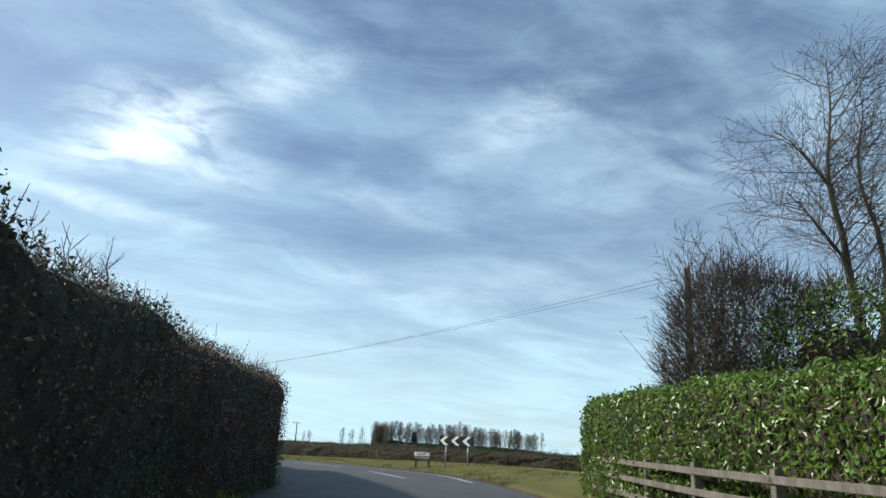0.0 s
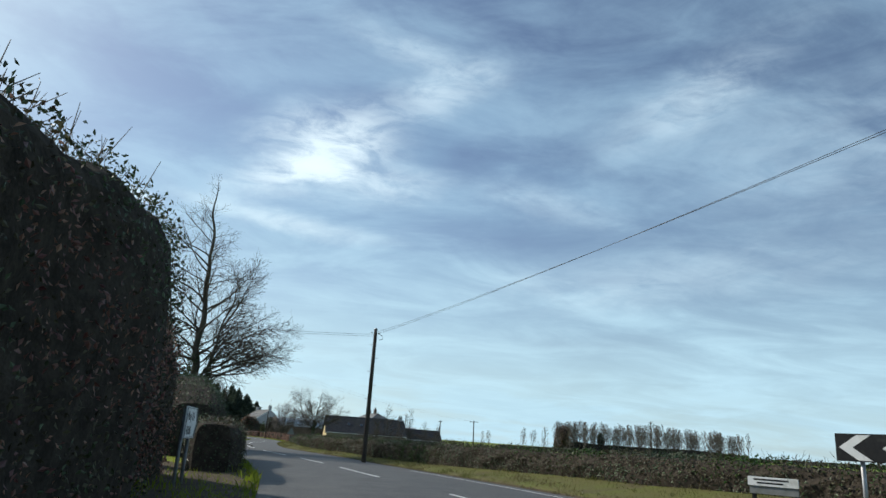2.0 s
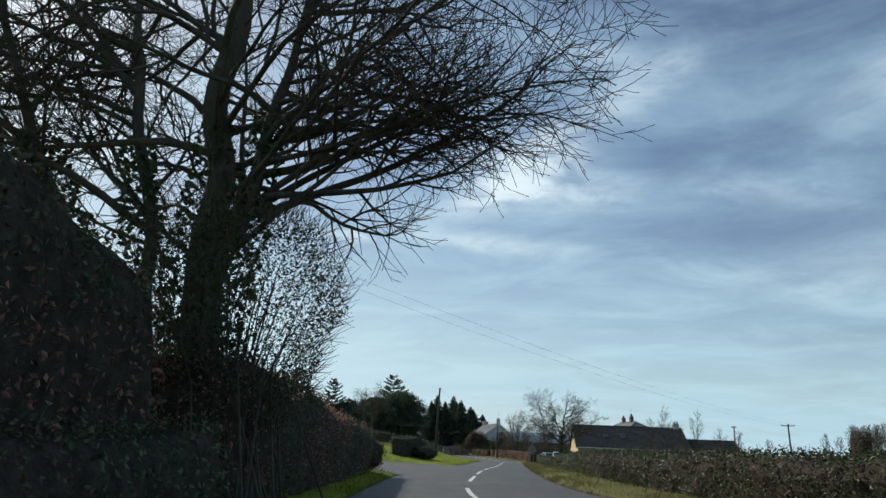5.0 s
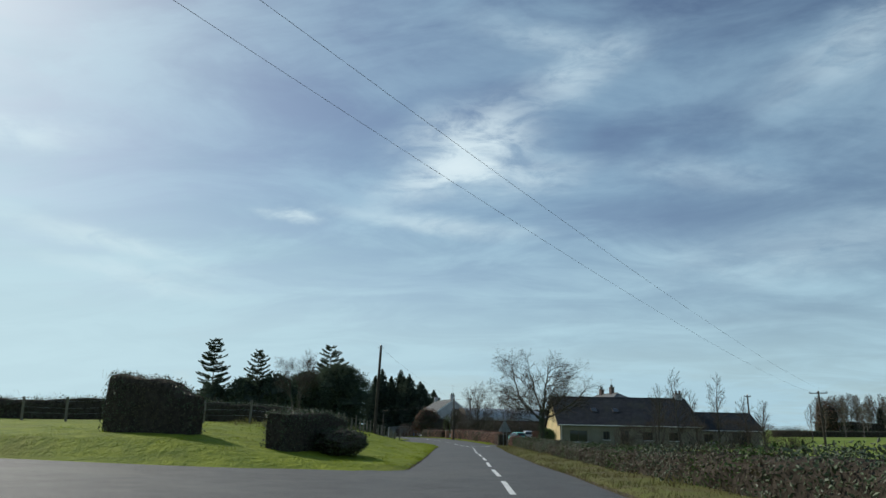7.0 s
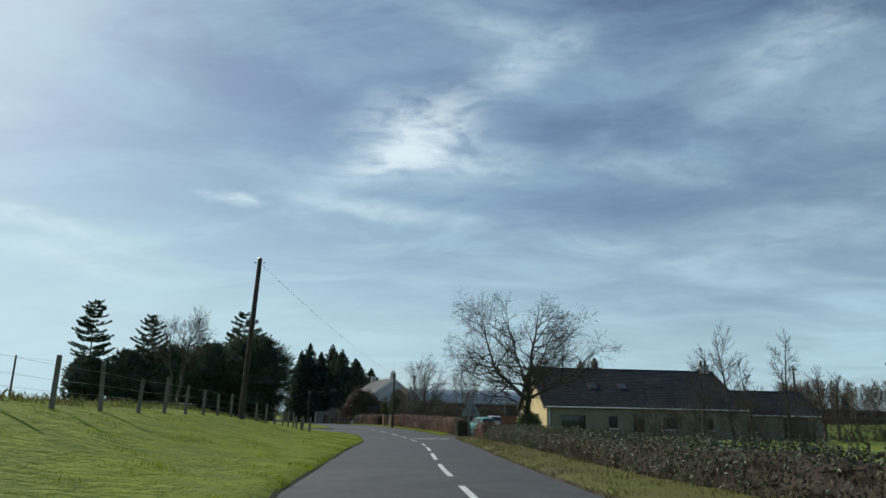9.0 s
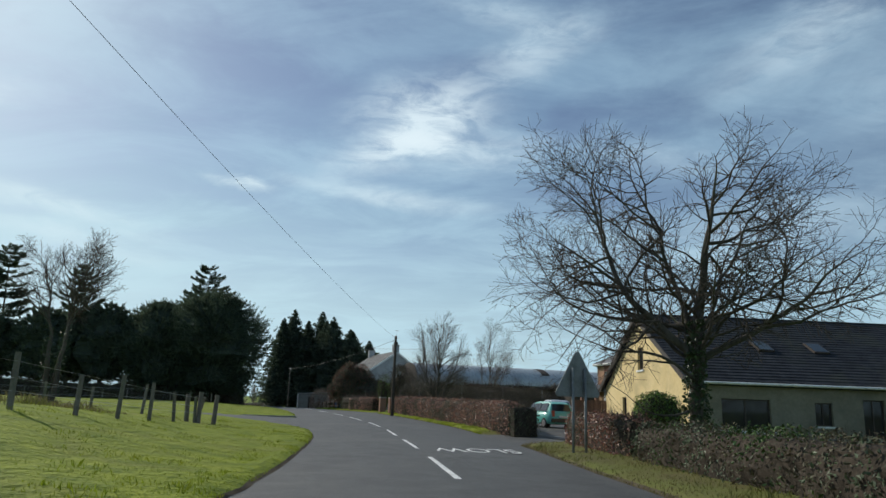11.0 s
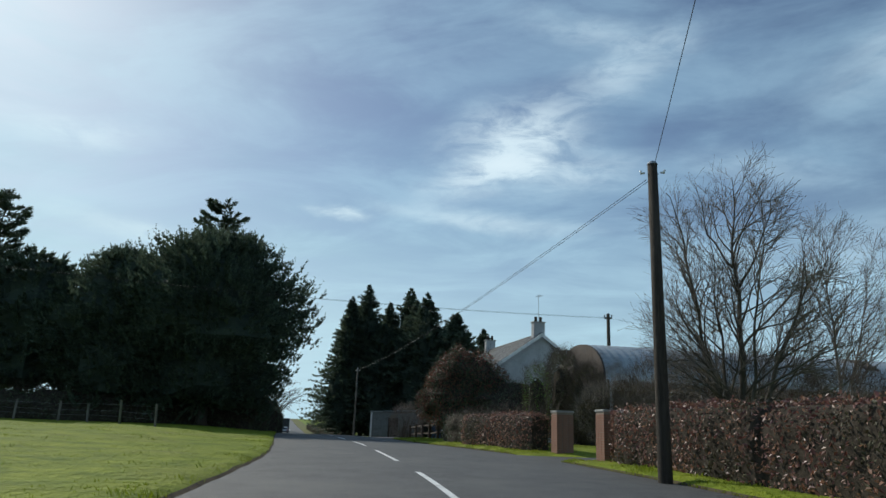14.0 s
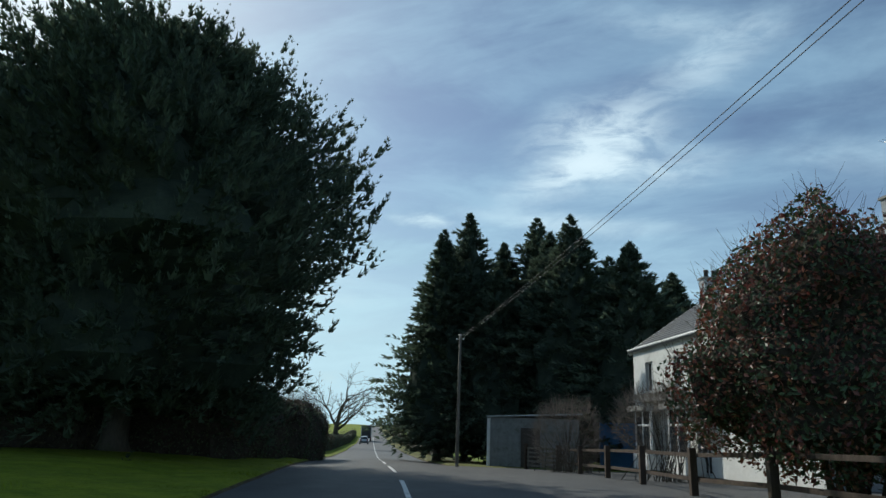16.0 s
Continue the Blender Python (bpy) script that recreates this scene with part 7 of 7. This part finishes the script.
    # jettied box round the pair of upper windows
    part("window_box", Geo().box(L - 6.0, W + 0.03, 3.0, L - 1.1, W + 0.55, 3.4), CONCRETE, ob, bevel=0.04)


def garden_house():
    L, W, h, rise, turn = 12.6, 6.2, 4.2, 3.95, radians(20)
    ax, ay = -0.86, 74.6
    ob = thing("garden_house", "dark slate-roofed house with a white bargeboard behind hedges", "house", (ax - L * math.cos(turn) + W / 2 * math.sin(turn), ay - L * math.sin(turn) - W / 2 * math.cos(turn), ground_at(-4, 73) - 0.02), 20)
    front = [(7.2, 1.6, 8.8, 3.0), (10.4, 1.2, 11.2, 3.4), (3.0, 1.6, 4.6, 3.0)]
    box_house(ob, L, W, h, rise, None, GREY_RENDER, SLATE, holes={"front": front}, barge=SIGN_WHITE)
    part("downpipe", Geo().tube([(L - 0.9, -0.1, 0.0), (L - 0.9, -0.1, h - 0.2)], 0.05, 8), SIGN_WHITE, ob)
    chimney(ob, (L - 6.4, W / 2), 0.9, 0.6, 7.6, 9.5, 2, GREY_RENDER)


def barn():
    z = ground_at(-14, 256)
    ob = thing("curved_roof_barn", "long hay barn with a curved corrugated tin roof", "barn", (-16.0, 257.4, z), 21)
    L, r, eave, top = 46.0, 4.4, 3.7, 6.2
    g, n = Geo(), 22
    prof = [(-r * math.cos(math.pi * i / n), eave + (top - eave) * math.sin(math.pi * i / n) ** 0.9) for i in range(n + 1)]
    ribs = 184
    for k in range(ribs + 1):
        x = L * k / ribs
        o = 0.018 * (1 if k % 2 else -1)
        for y, zz in prof:
            g.v.append((x, y * (1 + o / r), zz + o))
    g.f = [(k * (n + 1) + i, k * (n + 1) + i + 1, (k + 1) * (n + 1) + i + 1, (k + 1) * (n + 1) + i) for k in range(ribs) for i in range(n)]
    part("roof", g, BARN_TIN, ob)
    for x in (17.6,):
        s = Geo()
        for i in range(4, 11):
            for j in (0, 1):
                y, zz = prof[i]
                s.v.append((x + j * 1.1 + (10 - i) * 0.02, y * 1.012, zz + 0.05))
        s.f = [(2 * i, 2 * i + 1, 2 * i + 3, 2 * i + 2) for i in range(6)]
        part("dark_sheet", s, RUST_TIN, ob, "dark replacement roof sheet")
    end = [(y, zz) for y, zz in prof]
    out = [(-r, 0.0), *end, (r, 0.0)]
    part("end_wall", Geo().prism(out, 0.12, Matrix.Translation((0.12, 0, 0)) @ Matrix.Rotation(radians(90), 4, "Z")), RUST_TIN, ob)
    part("end_wall", Geo().prism(out, 0.12, Matrix.Translation((L, 0, 0)) @ Matrix.Rotation(radians(90), 4, "Z")), RUST_TIN, ob)
    part("side_wall", Geo().box(0.2, -r + 0.02, 0, L - 0.2, -r + 0.1, 3.0), RUST_TIN, ob)
    part("side_wall", Geo().box(0.2, r - 0.1, 0, L - 0.2, r - 0.02, eave), RUST_TIN, ob)
    for k in range(9):
        x = 0.4 + k * (L - 0.8) / 8
        part("stanchion", Geo().box(x - 0.08, -r - 0.06, 0, x + 0.08, -r + 0.01, eave), STEEL, ob)
    shed = thing("lean_to", "low rusty tin lean-to beside the barn", "shed", (5.5, 254.6, ground_at(6, 254)), 19)
    part("wall", Geo().box(0, 0, 0, 14, 0.1, 2.4).box(0, 0.1, 0, 0.1, 4, 2.4), RUST_TIN, shed)
    part("roof", Geo().prism([(-0.3, 2.35), (4.6, 3.2), (4.6, 3.26), (-0.3, 2.41)], 14.4, Matrix.Translation((-0.2, 0, 0)) @ Matrix.Rotation(radians(90), 4, "Z") @ Matrix.Diagonal((1, -1, 1, 1))), BARN_TIN, shed)


def yard_shed():
    ob = thing("tin_shed", "low grey tin shed at the yard entrance", "shed", (-36.4, 279.0, ground_at(-35, 280)), 8)
    part("wall", Geo().box(0, 0, 0, 4.6, 0.1, 2.5).box(0, 0.1, 0, 0.1, 5, 2.5).box(4.5, 0.1, 0, 4.6, 5, 2.5), SIGN_BACK, ob)
    part("roof", Geo().prism([(-0.2, 2.5), (4.8, 2.75), (4.8, 2.82), (-0.2, 2.57)], 5.4, Matrix.Translation((0, -0.2, 0))), BARN_TIN, ob, bevel=0.01)
    part("door_post", Geo().box(-0.16, -0.14, 0, -0.01, 0.1, 2.45), SIGN_WHITE, ob, "pale weathered post")
    part("doorway", Geo().box(1.6, -0.03, 0, 2.6, -0.002, 2.0), DARK_FRAME, ob)
    box = thing("blue_container", "blue sheet-metal container behind the shrubs", "container", (-31.2, 283.0, ground_at(-29, 284)), 8)
    part("body", Geo().box(0, 0, 0.1, 4.4, 2.3, 2.55), BLUE_TIN, box, bevel=0.02)
    for k in range(14):
        part("rib", Geo().box(0.2 + k * 0.3, -0.03, 0.2, 0.32 + k * 0.3, 0.0, 2.45), BLUE_TIN, box)


cream_house()
brick_house()
white_house()
garden_house()
barn()
yard_shed()


# ---- fences, gates, pillars ----
def rail_fence(label, pts, h=1.0, rails=3, post=0.11, mat=FENCE_WOOD, gap=2.2, side=0.07):
    ob = thing("rail_fence", label, "fence")
    pts = [Vector((x, y, 0)) for x, y in pts]
    for a, b in zip(pts, pts[1:]):
        n = max(1, round((b - a).length / gap))
        d = (b - a).normalized()
        turn = math.atan2(d.y, d.x)
        for i in range(n + 1):
            p = a.lerp(b, i / n)
            z = ground_at(p.x, p.y)
            m = Matrix.Translation((p.x, p.y, z)) @ Matrix.Rotation(turn, 4, "Z") @ Matrix.Rotation(random.uniform(-0.03, 0.03), 4, "Y")
            part("post", Geo().box(-post / 2, -post / 2, -0.3, post / 2, post / 2, h + 0.08, m), mat, ob, bevel=0.008)
            if i < n:
                q = a.lerp(b, (i + 1) / n)
                z2 = ground_at(q.x, q.y)
                for k in range(rails):
                    zz = h * (k + 0.75) / (rails - 0.1)
                    L = (q - p).length
                    e = math.atan2(z2 - z, L)
                    mm = Matrix.Translation((p.x, p.y, z + zz)) @ Matrix.Rotation(turn, 4, "Z") @ Matrix.Rotation(-e, 4, "Y")
                    part("rail", Geo().box(-0.05, -side - 0.02, -0.05, L / math.cos(e) + 0.05, -side + 0.02, 0.05, mm), mat, ob, bevel=0.006)
    return ob


def wire_fence(label, pts, h=1.0, gap=2.6):
    ob = thing("wire_fence", label, "fence")
    pts = [Vector((x, y, 0)) for x, y in pts]
    tops = []
    rng = random.Random(5)
    for a, b in zip(pts, pts[1:]):
        n = max(1, round((b - a).length / gap))
        for i in range(n):
            p = a.lerp(b, i / n)
            z = ground_at(p.x, p.y)
            hh = h * rng.uniform(0.92, 1.15)
            tip = Vector((p.x + rng.gauss(0, 0.05), p.y + rng.gauss(0, 0.05), z + hh))
            part("post", Geo().tube([(p.x, p.y, z - 0.3), tip], [0.065, 0.06], 8), FENCE_WOOD, ob)
            tops.append((p, z))
    for k in (0.35, 0.6, 0.92):
        part("strand", Geo().tube([(p.x, p.y, z + k * h) for p, z in tops], 0.004, 4), STEEL, ob)
    return ob


rail_fence("weathered timber post-and-rail fence under the laurel hedge", [(18.3, 33.2), (16.3, 27.0), (13.9, 17.0), (12.0, 9.0)], 0.85, 3, 0.12)
rail_fence("dark stained post-and-rail fence before the pale house", [(-23.6, 253.9), (-25.1, 257.6), (-29.3, 268.6), (-32.3, 276.4)], 1.08, 2, 0.17, DARK_WOOD, 3.9)
wire_fence("wire stock fence with rough timber posts on the bank", [(-24.0, 137.6), (-17.0, 137.8), (-12.5, 138.2), (-11.0, 139.6), (-11.1, 143.2), (-12.4, 156.0), (-13.9, 168.0), (-15.4, 182.0), (-16.9, 192.6), (-24.5, 194.6), (-36.0, 196.5), (-60.0, 199.0)], 1.05)
wire_fence("wire fence in front of the wood", [(-37.0, 244.2), (-46.0, 248.0), (-58.0, 247.5), (-72.0, 246.0)], 1.1, 3.2)

corner = thing("fence_corner_posts", "group of stout leaning posts at the fence corner", "fence", (-16.8, 192.7, ground_at(-16.8, 192.7)))
for k, (x, y, dx, hh) in enumerate(((0, 0, 0.02, 1.2), (-0.55, 0.2, -0.05, 1.1), (0.5, 0.3, 0.06, 1.1), (-0.2, 0.05, 0.32, 1.0))):
    part("post", Geo().tube([(x, y, -0.3), (x + dx, y, hh)], [0.10, 0.085], 9), FENCE_WOOD, corner)


def farm_gate(label, at, turn, w=1.9, h=1.05, mat=FENCE_WOOD):
    ob = thing("farm_gate", label, "gate", (at[0], at[1], ground_at(*at)), turn)
    for k in range(5):
        z = 0.2 + k * (h - 0.25) / 4
        part("bar", Geo().box(0, -0.02, z, w, 0.02, z + 0.09), mat, ob, bevel=0.005)
    for x in (0.0, w / 2, w - 0.08):
        part("stile", Geo().box(x, 0.022, 0.1, x + 0.08, 0.06, h + 0.05), mat, ob, bevel=0.005)
    m = Matrix.Translation((0, 0.062, 0.2)) @ Matrix.Rotation(-math.atan2(h - 0.3, w), 4, "Y")
    part("brace", Geo().box(0, 0, 0, math.hypot(w, h - 0.3), 0.03, 0.08, m), mat, ob)
    for x in (-0.14, w + 0.02):
        part("gate_post", Geo().box(x, -0.08, -0.3, x + 0.13, 0.08, h + 0.2), DARK_WOOD, ob, bevel=0.01)


farm_gate("pale timber field gate by the yard entrance", (-34.0, 277.0), -32)

brick_mesh = None


def pillar(label, at, turn, w=0.62, h=1.42):
    """Gate pillar laid up in single bricks on a mortar core, with a stone cap."""
    global brick_mesh
    z = ground_at(*at) - 0.05
    ob = thing("gate_pillar", label, "pillar", (at[0], at[1], z), turn)
    part("mortar_core", Geo().box(-w / 2 + 0.012, -w / 2 + 0.012, -0.2, w / 2 - 0.012, w / 2 - 0.012, h), MORTAR, ob)
    courses = int(h / 0.075)
    for c in range(courses):
        zz = c * 0.075 + 0.005
        for side in range(4):
            for k in range(3):
                L = 0.2
                x = -w / 2 + 0.1 + k * 0.21 + (0.0 if c % 2 else 0.005)
                m = Matrix.Rotation(side * math.pi / 2, 4, "Z") @ Matrix.Translation((x, -w / 2 + 0.05, zz + 0.032))
                if brick_mesh is None:
                    b = part("brick", Geo().box(-0.098, -0.05, -0.032, 0.098, 0.05, 0.032), BRICK, ob, bevel=0.004)
                    brick_mesh = b.data
                else:
                    b = new("brick", brick_mesh)
                    b.parent = ob
                b.matrix_basis = m @ Matrix.Diagonal((1 + 0.03 * ((c * 7 + k * 3 + side) % 3 - 1) * 0.5, 1, 1, 1))
    g = Geo().box(-w / 2 - 0.03, -w / 2 - 0.03, h, w / 2 + 0.03, w / 2 + 0.03, h + 0.07)
    part("cap", g, CONCRETE, ob, "pale stone capping", bevel=0.015)


def board_fence(label, a, b, h):
    a, b = Vector((*a, 0)), Vector((*b, 0))
    n = int((b - a).length / 0.16)
    ob = thing("board_fence", label, "fence", (a.x, a.y, stand(a.x, a.y)), math.degrees(math.atan2(b.y - a.y, b.x - a.x)))
    for k in range(n):
        part("board", Geo().box(k * 0.16, 0, 0.02, k * 0.16 + 0.145, 0.02, h + 0.015 * (k % 3), None), BROWN_BOARD, ob, bevel=0.004)
    for z in (0.35, h - 0.3):
        part("rail", Geo().box(0, 0.021, z, n * 0.16, 0.06, z + 0.08), BROWN_BOARD, ob)


board_fence("brown upright-board fence between drive and garden", (-0.2, 209.6), (2.0, 209.2), 1.55)
GATE = "red brick gate pillar with a stone cap"
pillar(GATE, (-16.25, 237.6), 22)
pillar(GATE, (-14.7, 233.5), 22)


# ---- kerb of the side road ----
def kerb(label, line):
    ob = thing("kerb", label, "kerb", kind="structure")
    pts = [Vector((x, y, 0)) for x, y in line]
    for a, b in zip(pts, pts[1:]):
        n = max(1, round((b - a).length / 0.9))
        d = (b - a).normalized()
        for i in range(n):
            p, q = a.lerp(b, i / n), a.lerp(b, (i + 1) / n)
            z = along(LEVEL, min(640, p.y)) - 0.02
            m = Matrix.Translation((p.x, p.y, z)) @ Matrix.Rotation(math.atan2(d.y, d.x), 4, "Z")
            part("kerb_stone", Geo().box(0.006, -0.06, -0.1, (q - p).length - 0.006, 0.06, 0.12, m), CONCRETE, ob, bevel=0.012)


def mouth_line(k, far):
    s, a, b, depth, fl, sk = MOUTHS[k]
    out = []
    for u in (0.15, 0.6, 1.2, 2.0, 3.2, 5.0, 8.0, 12.0, 18.0, 26.0, 40.0):
        if u > depth:
            break
        e = math.exp(-u / 1.8)
        y = b + sk * u + fl[1] * e if far else a + sk * u - fl[0] * e
        out.append(((along(LEFT, y) - u) if s == "left" else (along(RIGHT, y) + u), y))
    return out


kerb("low pale kerb along the mouth of the side road", mouth_line(0, True))


# ---- vehicles ----
def hatchback(label, at, turn, paint, name="hatchback_car", scale=1.0, detail=True):
    """A small five-door car. Local x forward."""
    ob = thing(name, label, "car", (at[0], at[1], stand(*at) if detail else ground_at(*at)), turn)
    ob.scale = (scale, scale, scale)
    half = [(-1.85, 0.72, 0.32, 0.78), (-1.80, 0.80, 0.28, 0.92), (-1.2, 0.84, 0.24, 0.96), (0.0, 0.85, 0.22, 0.95), (0.9, 0.83, 0.24, 0.90), (1.5, 0.78, 0.27, 0.80), (1.82, 0.66, 0.32, 0.66), (1.88, 0.52, 0.36, 0.58)]
    g = Geo()
    for x, w, z0, z1 in half:
        for y, z in ((-w * 0.94, z0), (-w, z0 + 0.12), (-w, (z0 + z1) / 2), (-w * 0.95, z1), (0, z1 + 0.03), (w * 0.95, z1), (w, (z0 + z1) / 2), (w, z0 + 0.12), (w * 0.94, z0), (0, z0 - 0.02)):
            g.v.append((x, y, z))
    n = 10
    for i in range(len(half) - 1):
        g.f += [(i * n + k, (i + 1) * n + k, (i + 1) * n + (k + 1) % n, i * n + (k + 1) % n) for k in range(n)]
    g.f += [tuple(range(n)), tuple(reversed([(len(half) - 1) * n + k for k in range(n)]))]
    body = part("body", g, paint, ob, smooth=True)
    cab = [(-1.72, 0.72, 0.90, 0.95), (-1.55, 0.66, 0.92, 1.36), (-1.2, 0.62, 0.92, 1.45), (-0.2, 0.62, 0.92, 1.47), (0.35, 0.64, 0.90, 1.38), (0.95, 0.74, 0.88, 0.95)]
    g = Geo()
    for x, w, z0, z1 in cab:
        top = w * 0.86 if z1 > 1.2 else w
        g.v += [(x, -0.80 if z1 > 1.2 else -w, z0), (x, -top, z1), (x, 0, z1 + 0.02), (x, top, z1), (x, 0.80 if z1 > 1.2 else w, z0)]
    for i in range(len(cab) - 1):
        g.f += [(i * 5 + k, (i + 1) * 5 + k, (i + 1) * 5 + k + 1, i * 5 + k + 1) for k in range(4)]
    g.f += [(0, 1, 2, 3, 4), (29, 28, 27, 26, 25)]
    part("cabin", g, paint, ob, smooth=False)
    for s in (-1, 1):
        for x0, x1, t0, t1 in ((-1.45, -0.75, -1.4, -0.72), (-0.68, 0.10, -0.66, 0.08), (0.16, 0.72, 0.14, 0.38)):
            q = Geo()
            q.face((x0, s * 0.815, 0.95), (x1, s * 0.815, 0.95), (t1, s * 0.60, 1.36), (t0, s * 0.60, 1.38))
            q.v = [(a, b + s * 0.012, c) for a, b, c in q.v]
            part("side_window", q, GLASS, ob)
    q = Geo()
    q.face((-1.735, -0.62, 0.96), (-1.735, 0.62, 0.96), (-1.575, 0.52, 1.33), (-1.575, -0.52, 1.33))
    part("rear_window", q, GLASS, ob)
    q = Geo()
    q.face((0.935, -0.66, 0.97), (0.935, 0.66, 0.97), (0.40, 0.54, 1.37), (0.40, -0.54, 1.37))
    part("windscreen", q, GLASS, ob)
    for x in (-1.22, 1.2):
        for s in (-1, 1):
            c = Vector((x, s * 0.74, 0.29))
            w = part("wheel", Geo().tube([c + Vector((0, -s * 0.1, 0)), c + Vector((0, s * 0.02, 0)), c + Vector((0, s * 0.1, 0)), c + Vector((0, s * 0.115, 0))], [0.27, 0.29, 0.29, 0.2], 20), RUBBER, ob, smooth=True)
            part("hub_cap", Geo().tube([c + Vector((0, s * 0.1, 0)), c + Vector((0, s * 0.125, 0)), c + Vector((0, s * 0.13, 0))], [0.19, 0.17, 0.05], 14), ALLOY, w)
    for s in (-1, 1):
        part("tail_light", Geo().box(-1.87, s * 0.60 - 0.09, 0.66, -1.80, s * 0.60 + 0.09, 0.98), RED_LENS, ob, bevel=0.01)
        part("head_light", Geo().box(1.74, s * 0.52 - 0.14, 0.55, 1.86, s * 0.52 + 0.14, 0.68), SIGN_WHITE, ob, bevel=0.02)
        part("door_mirror", Geo().box(0.62, s * 0.93 - 0.09, 0.93, 0.74, s * 0.93 + 0.09, 1.05), paint, ob, bevel=0.02)
    part("rear_bumper", Geo().box(-1.93, -0.74, 0.36, -1.82, 0.74, 0.56), DARK_PAINT, ob, bevel=0.03)
    part("front_bumper", Geo().box(1.80, -0.62, 0.30, 1.93, 0.62, 0.48), DARK_PAINT, ob, bevel=0.03)
    part("plate_bar", Geo().box(-1.945, -0.25, 0.60, -1.86, 0.25, 0.70), SIGN_WHITE, ob)
    return ob


def lorry(label, at, turn):
    ob = thing("lorry", label, "lorry", (at[0], at[1], ground_at(*at) + 0.03), turn)
    part("box_body", Geo().box(-4.5, -1.2, 0.95, 1.6, 1.2, 3.5), DARK_PAINT, ob, bevel=0.05)
    part("cab", Geo().box(1.75, -1.15, 0.6, 3.6, 1.15, 2.8), DARK_PAINT, ob, bevel=0.12)
    part("rear_frame", Geo().box(-4.56, -1.22, 0.9, -4.5, -1.05, 3.5).box(-4.56, 1.05, 0.9, -4.5, 1.22, 3.5), STEEL, ob)
    part("chassis", Geo().box(-4.3, -0.45, 0.6, 3.3, 0.45, 0.93), RUBBER, ob)
    for x in (-3.2, -2.1, 2.6):
        for s in (-1, 1):
            part("wheel", Geo().tube([(x, s * 0.9, 0.48), (x, s * 1.17, 0.48)], 0.48, 16), RUBBER, ob)
    for s in (-1, 1):
        part("tail_light", Geo().box(-4.6, s * 1.0 - 0.1, 0.7, -4.5, s * 1.0 + 0.1, 0.85), RED_LENS, ob)


hatchback("small dark teal hatchback parked on the drive", (-2.2, 205.0), 115, TEAL_PAINT, "hatchback_car", 0.96)
hatchback("silver car parked behind the teal hatchback", (-0.9, 214.4), 100, PALE_PAINT, "saloon_car", 1.05)
road_turn = math.degrees(math.atan2(100, along(CENTRE, 420) - along(CENTRE, 320)))
lorry("dark box lorry on the far road", (along(LEFT, 395) + 1.9, 395), road_turn)
hatchback("small silver car on the far road", (along(LEFT, 372) + 1.7, 372), road_turn, PALE_PAINT, "far_car", 1.05, False)

# ---- grass and litter ----
LAWN = lambda u, y: (along(LEFT, y) - u, (1 - paving("left", u, y)) * (0.55 + 0.45 * (noise.noise((u * 0.3, y * 0.3, 2)) > -0.2)))
grass_blades("bank_grass", "lush green grass on the roadside bank", (LAWN, 124, 200, 0.1, 15.0), 80000, 201, BLADE, 0.055, 0.009)
grass_blades("green_grass", "short green grass beyond the side road", (LAWN, 205, 268, 0.1, 20.0), 45000, 202, BLADE, 0.045, 0.009)
FENCE_FOOT = lambda u, y: (along(LEFT, y) - u, 1.0 if 6.8 < u < 9.4 else 0.0)
grass_blades("rough_grass", "long pale tussocks along the foot of the wire fence", (FENCE_FOOT, 136, 190, 6.5, 9.6), 9000, 206, STRAW, 0.17, 0.010)
grass_blades("hedge_foot_grass", "rough grass at the foot of the hedges", (LAWN, 18, 124, 0.05, 2.2), 12000, 203, BLADE, 0.14, 0.010)
RSIDE = lambda u, y: (along(RIGHT, y) + u, (1 - paving("right", u, y)))
grass_blades("verge_tufts", "straw-coloured winter grass on the verge", (RSIDE, 38, 192, 0.05, 3.2), 45000, 204, STRAW, 0.10, 0.010)
grass_blades("verge_lawn", "narrow strip of green verge under the beech hedge", (RSIDE, 199, 256, 0.05, 2.0), 26000, 205, BLADE, 0.07, 0.009)
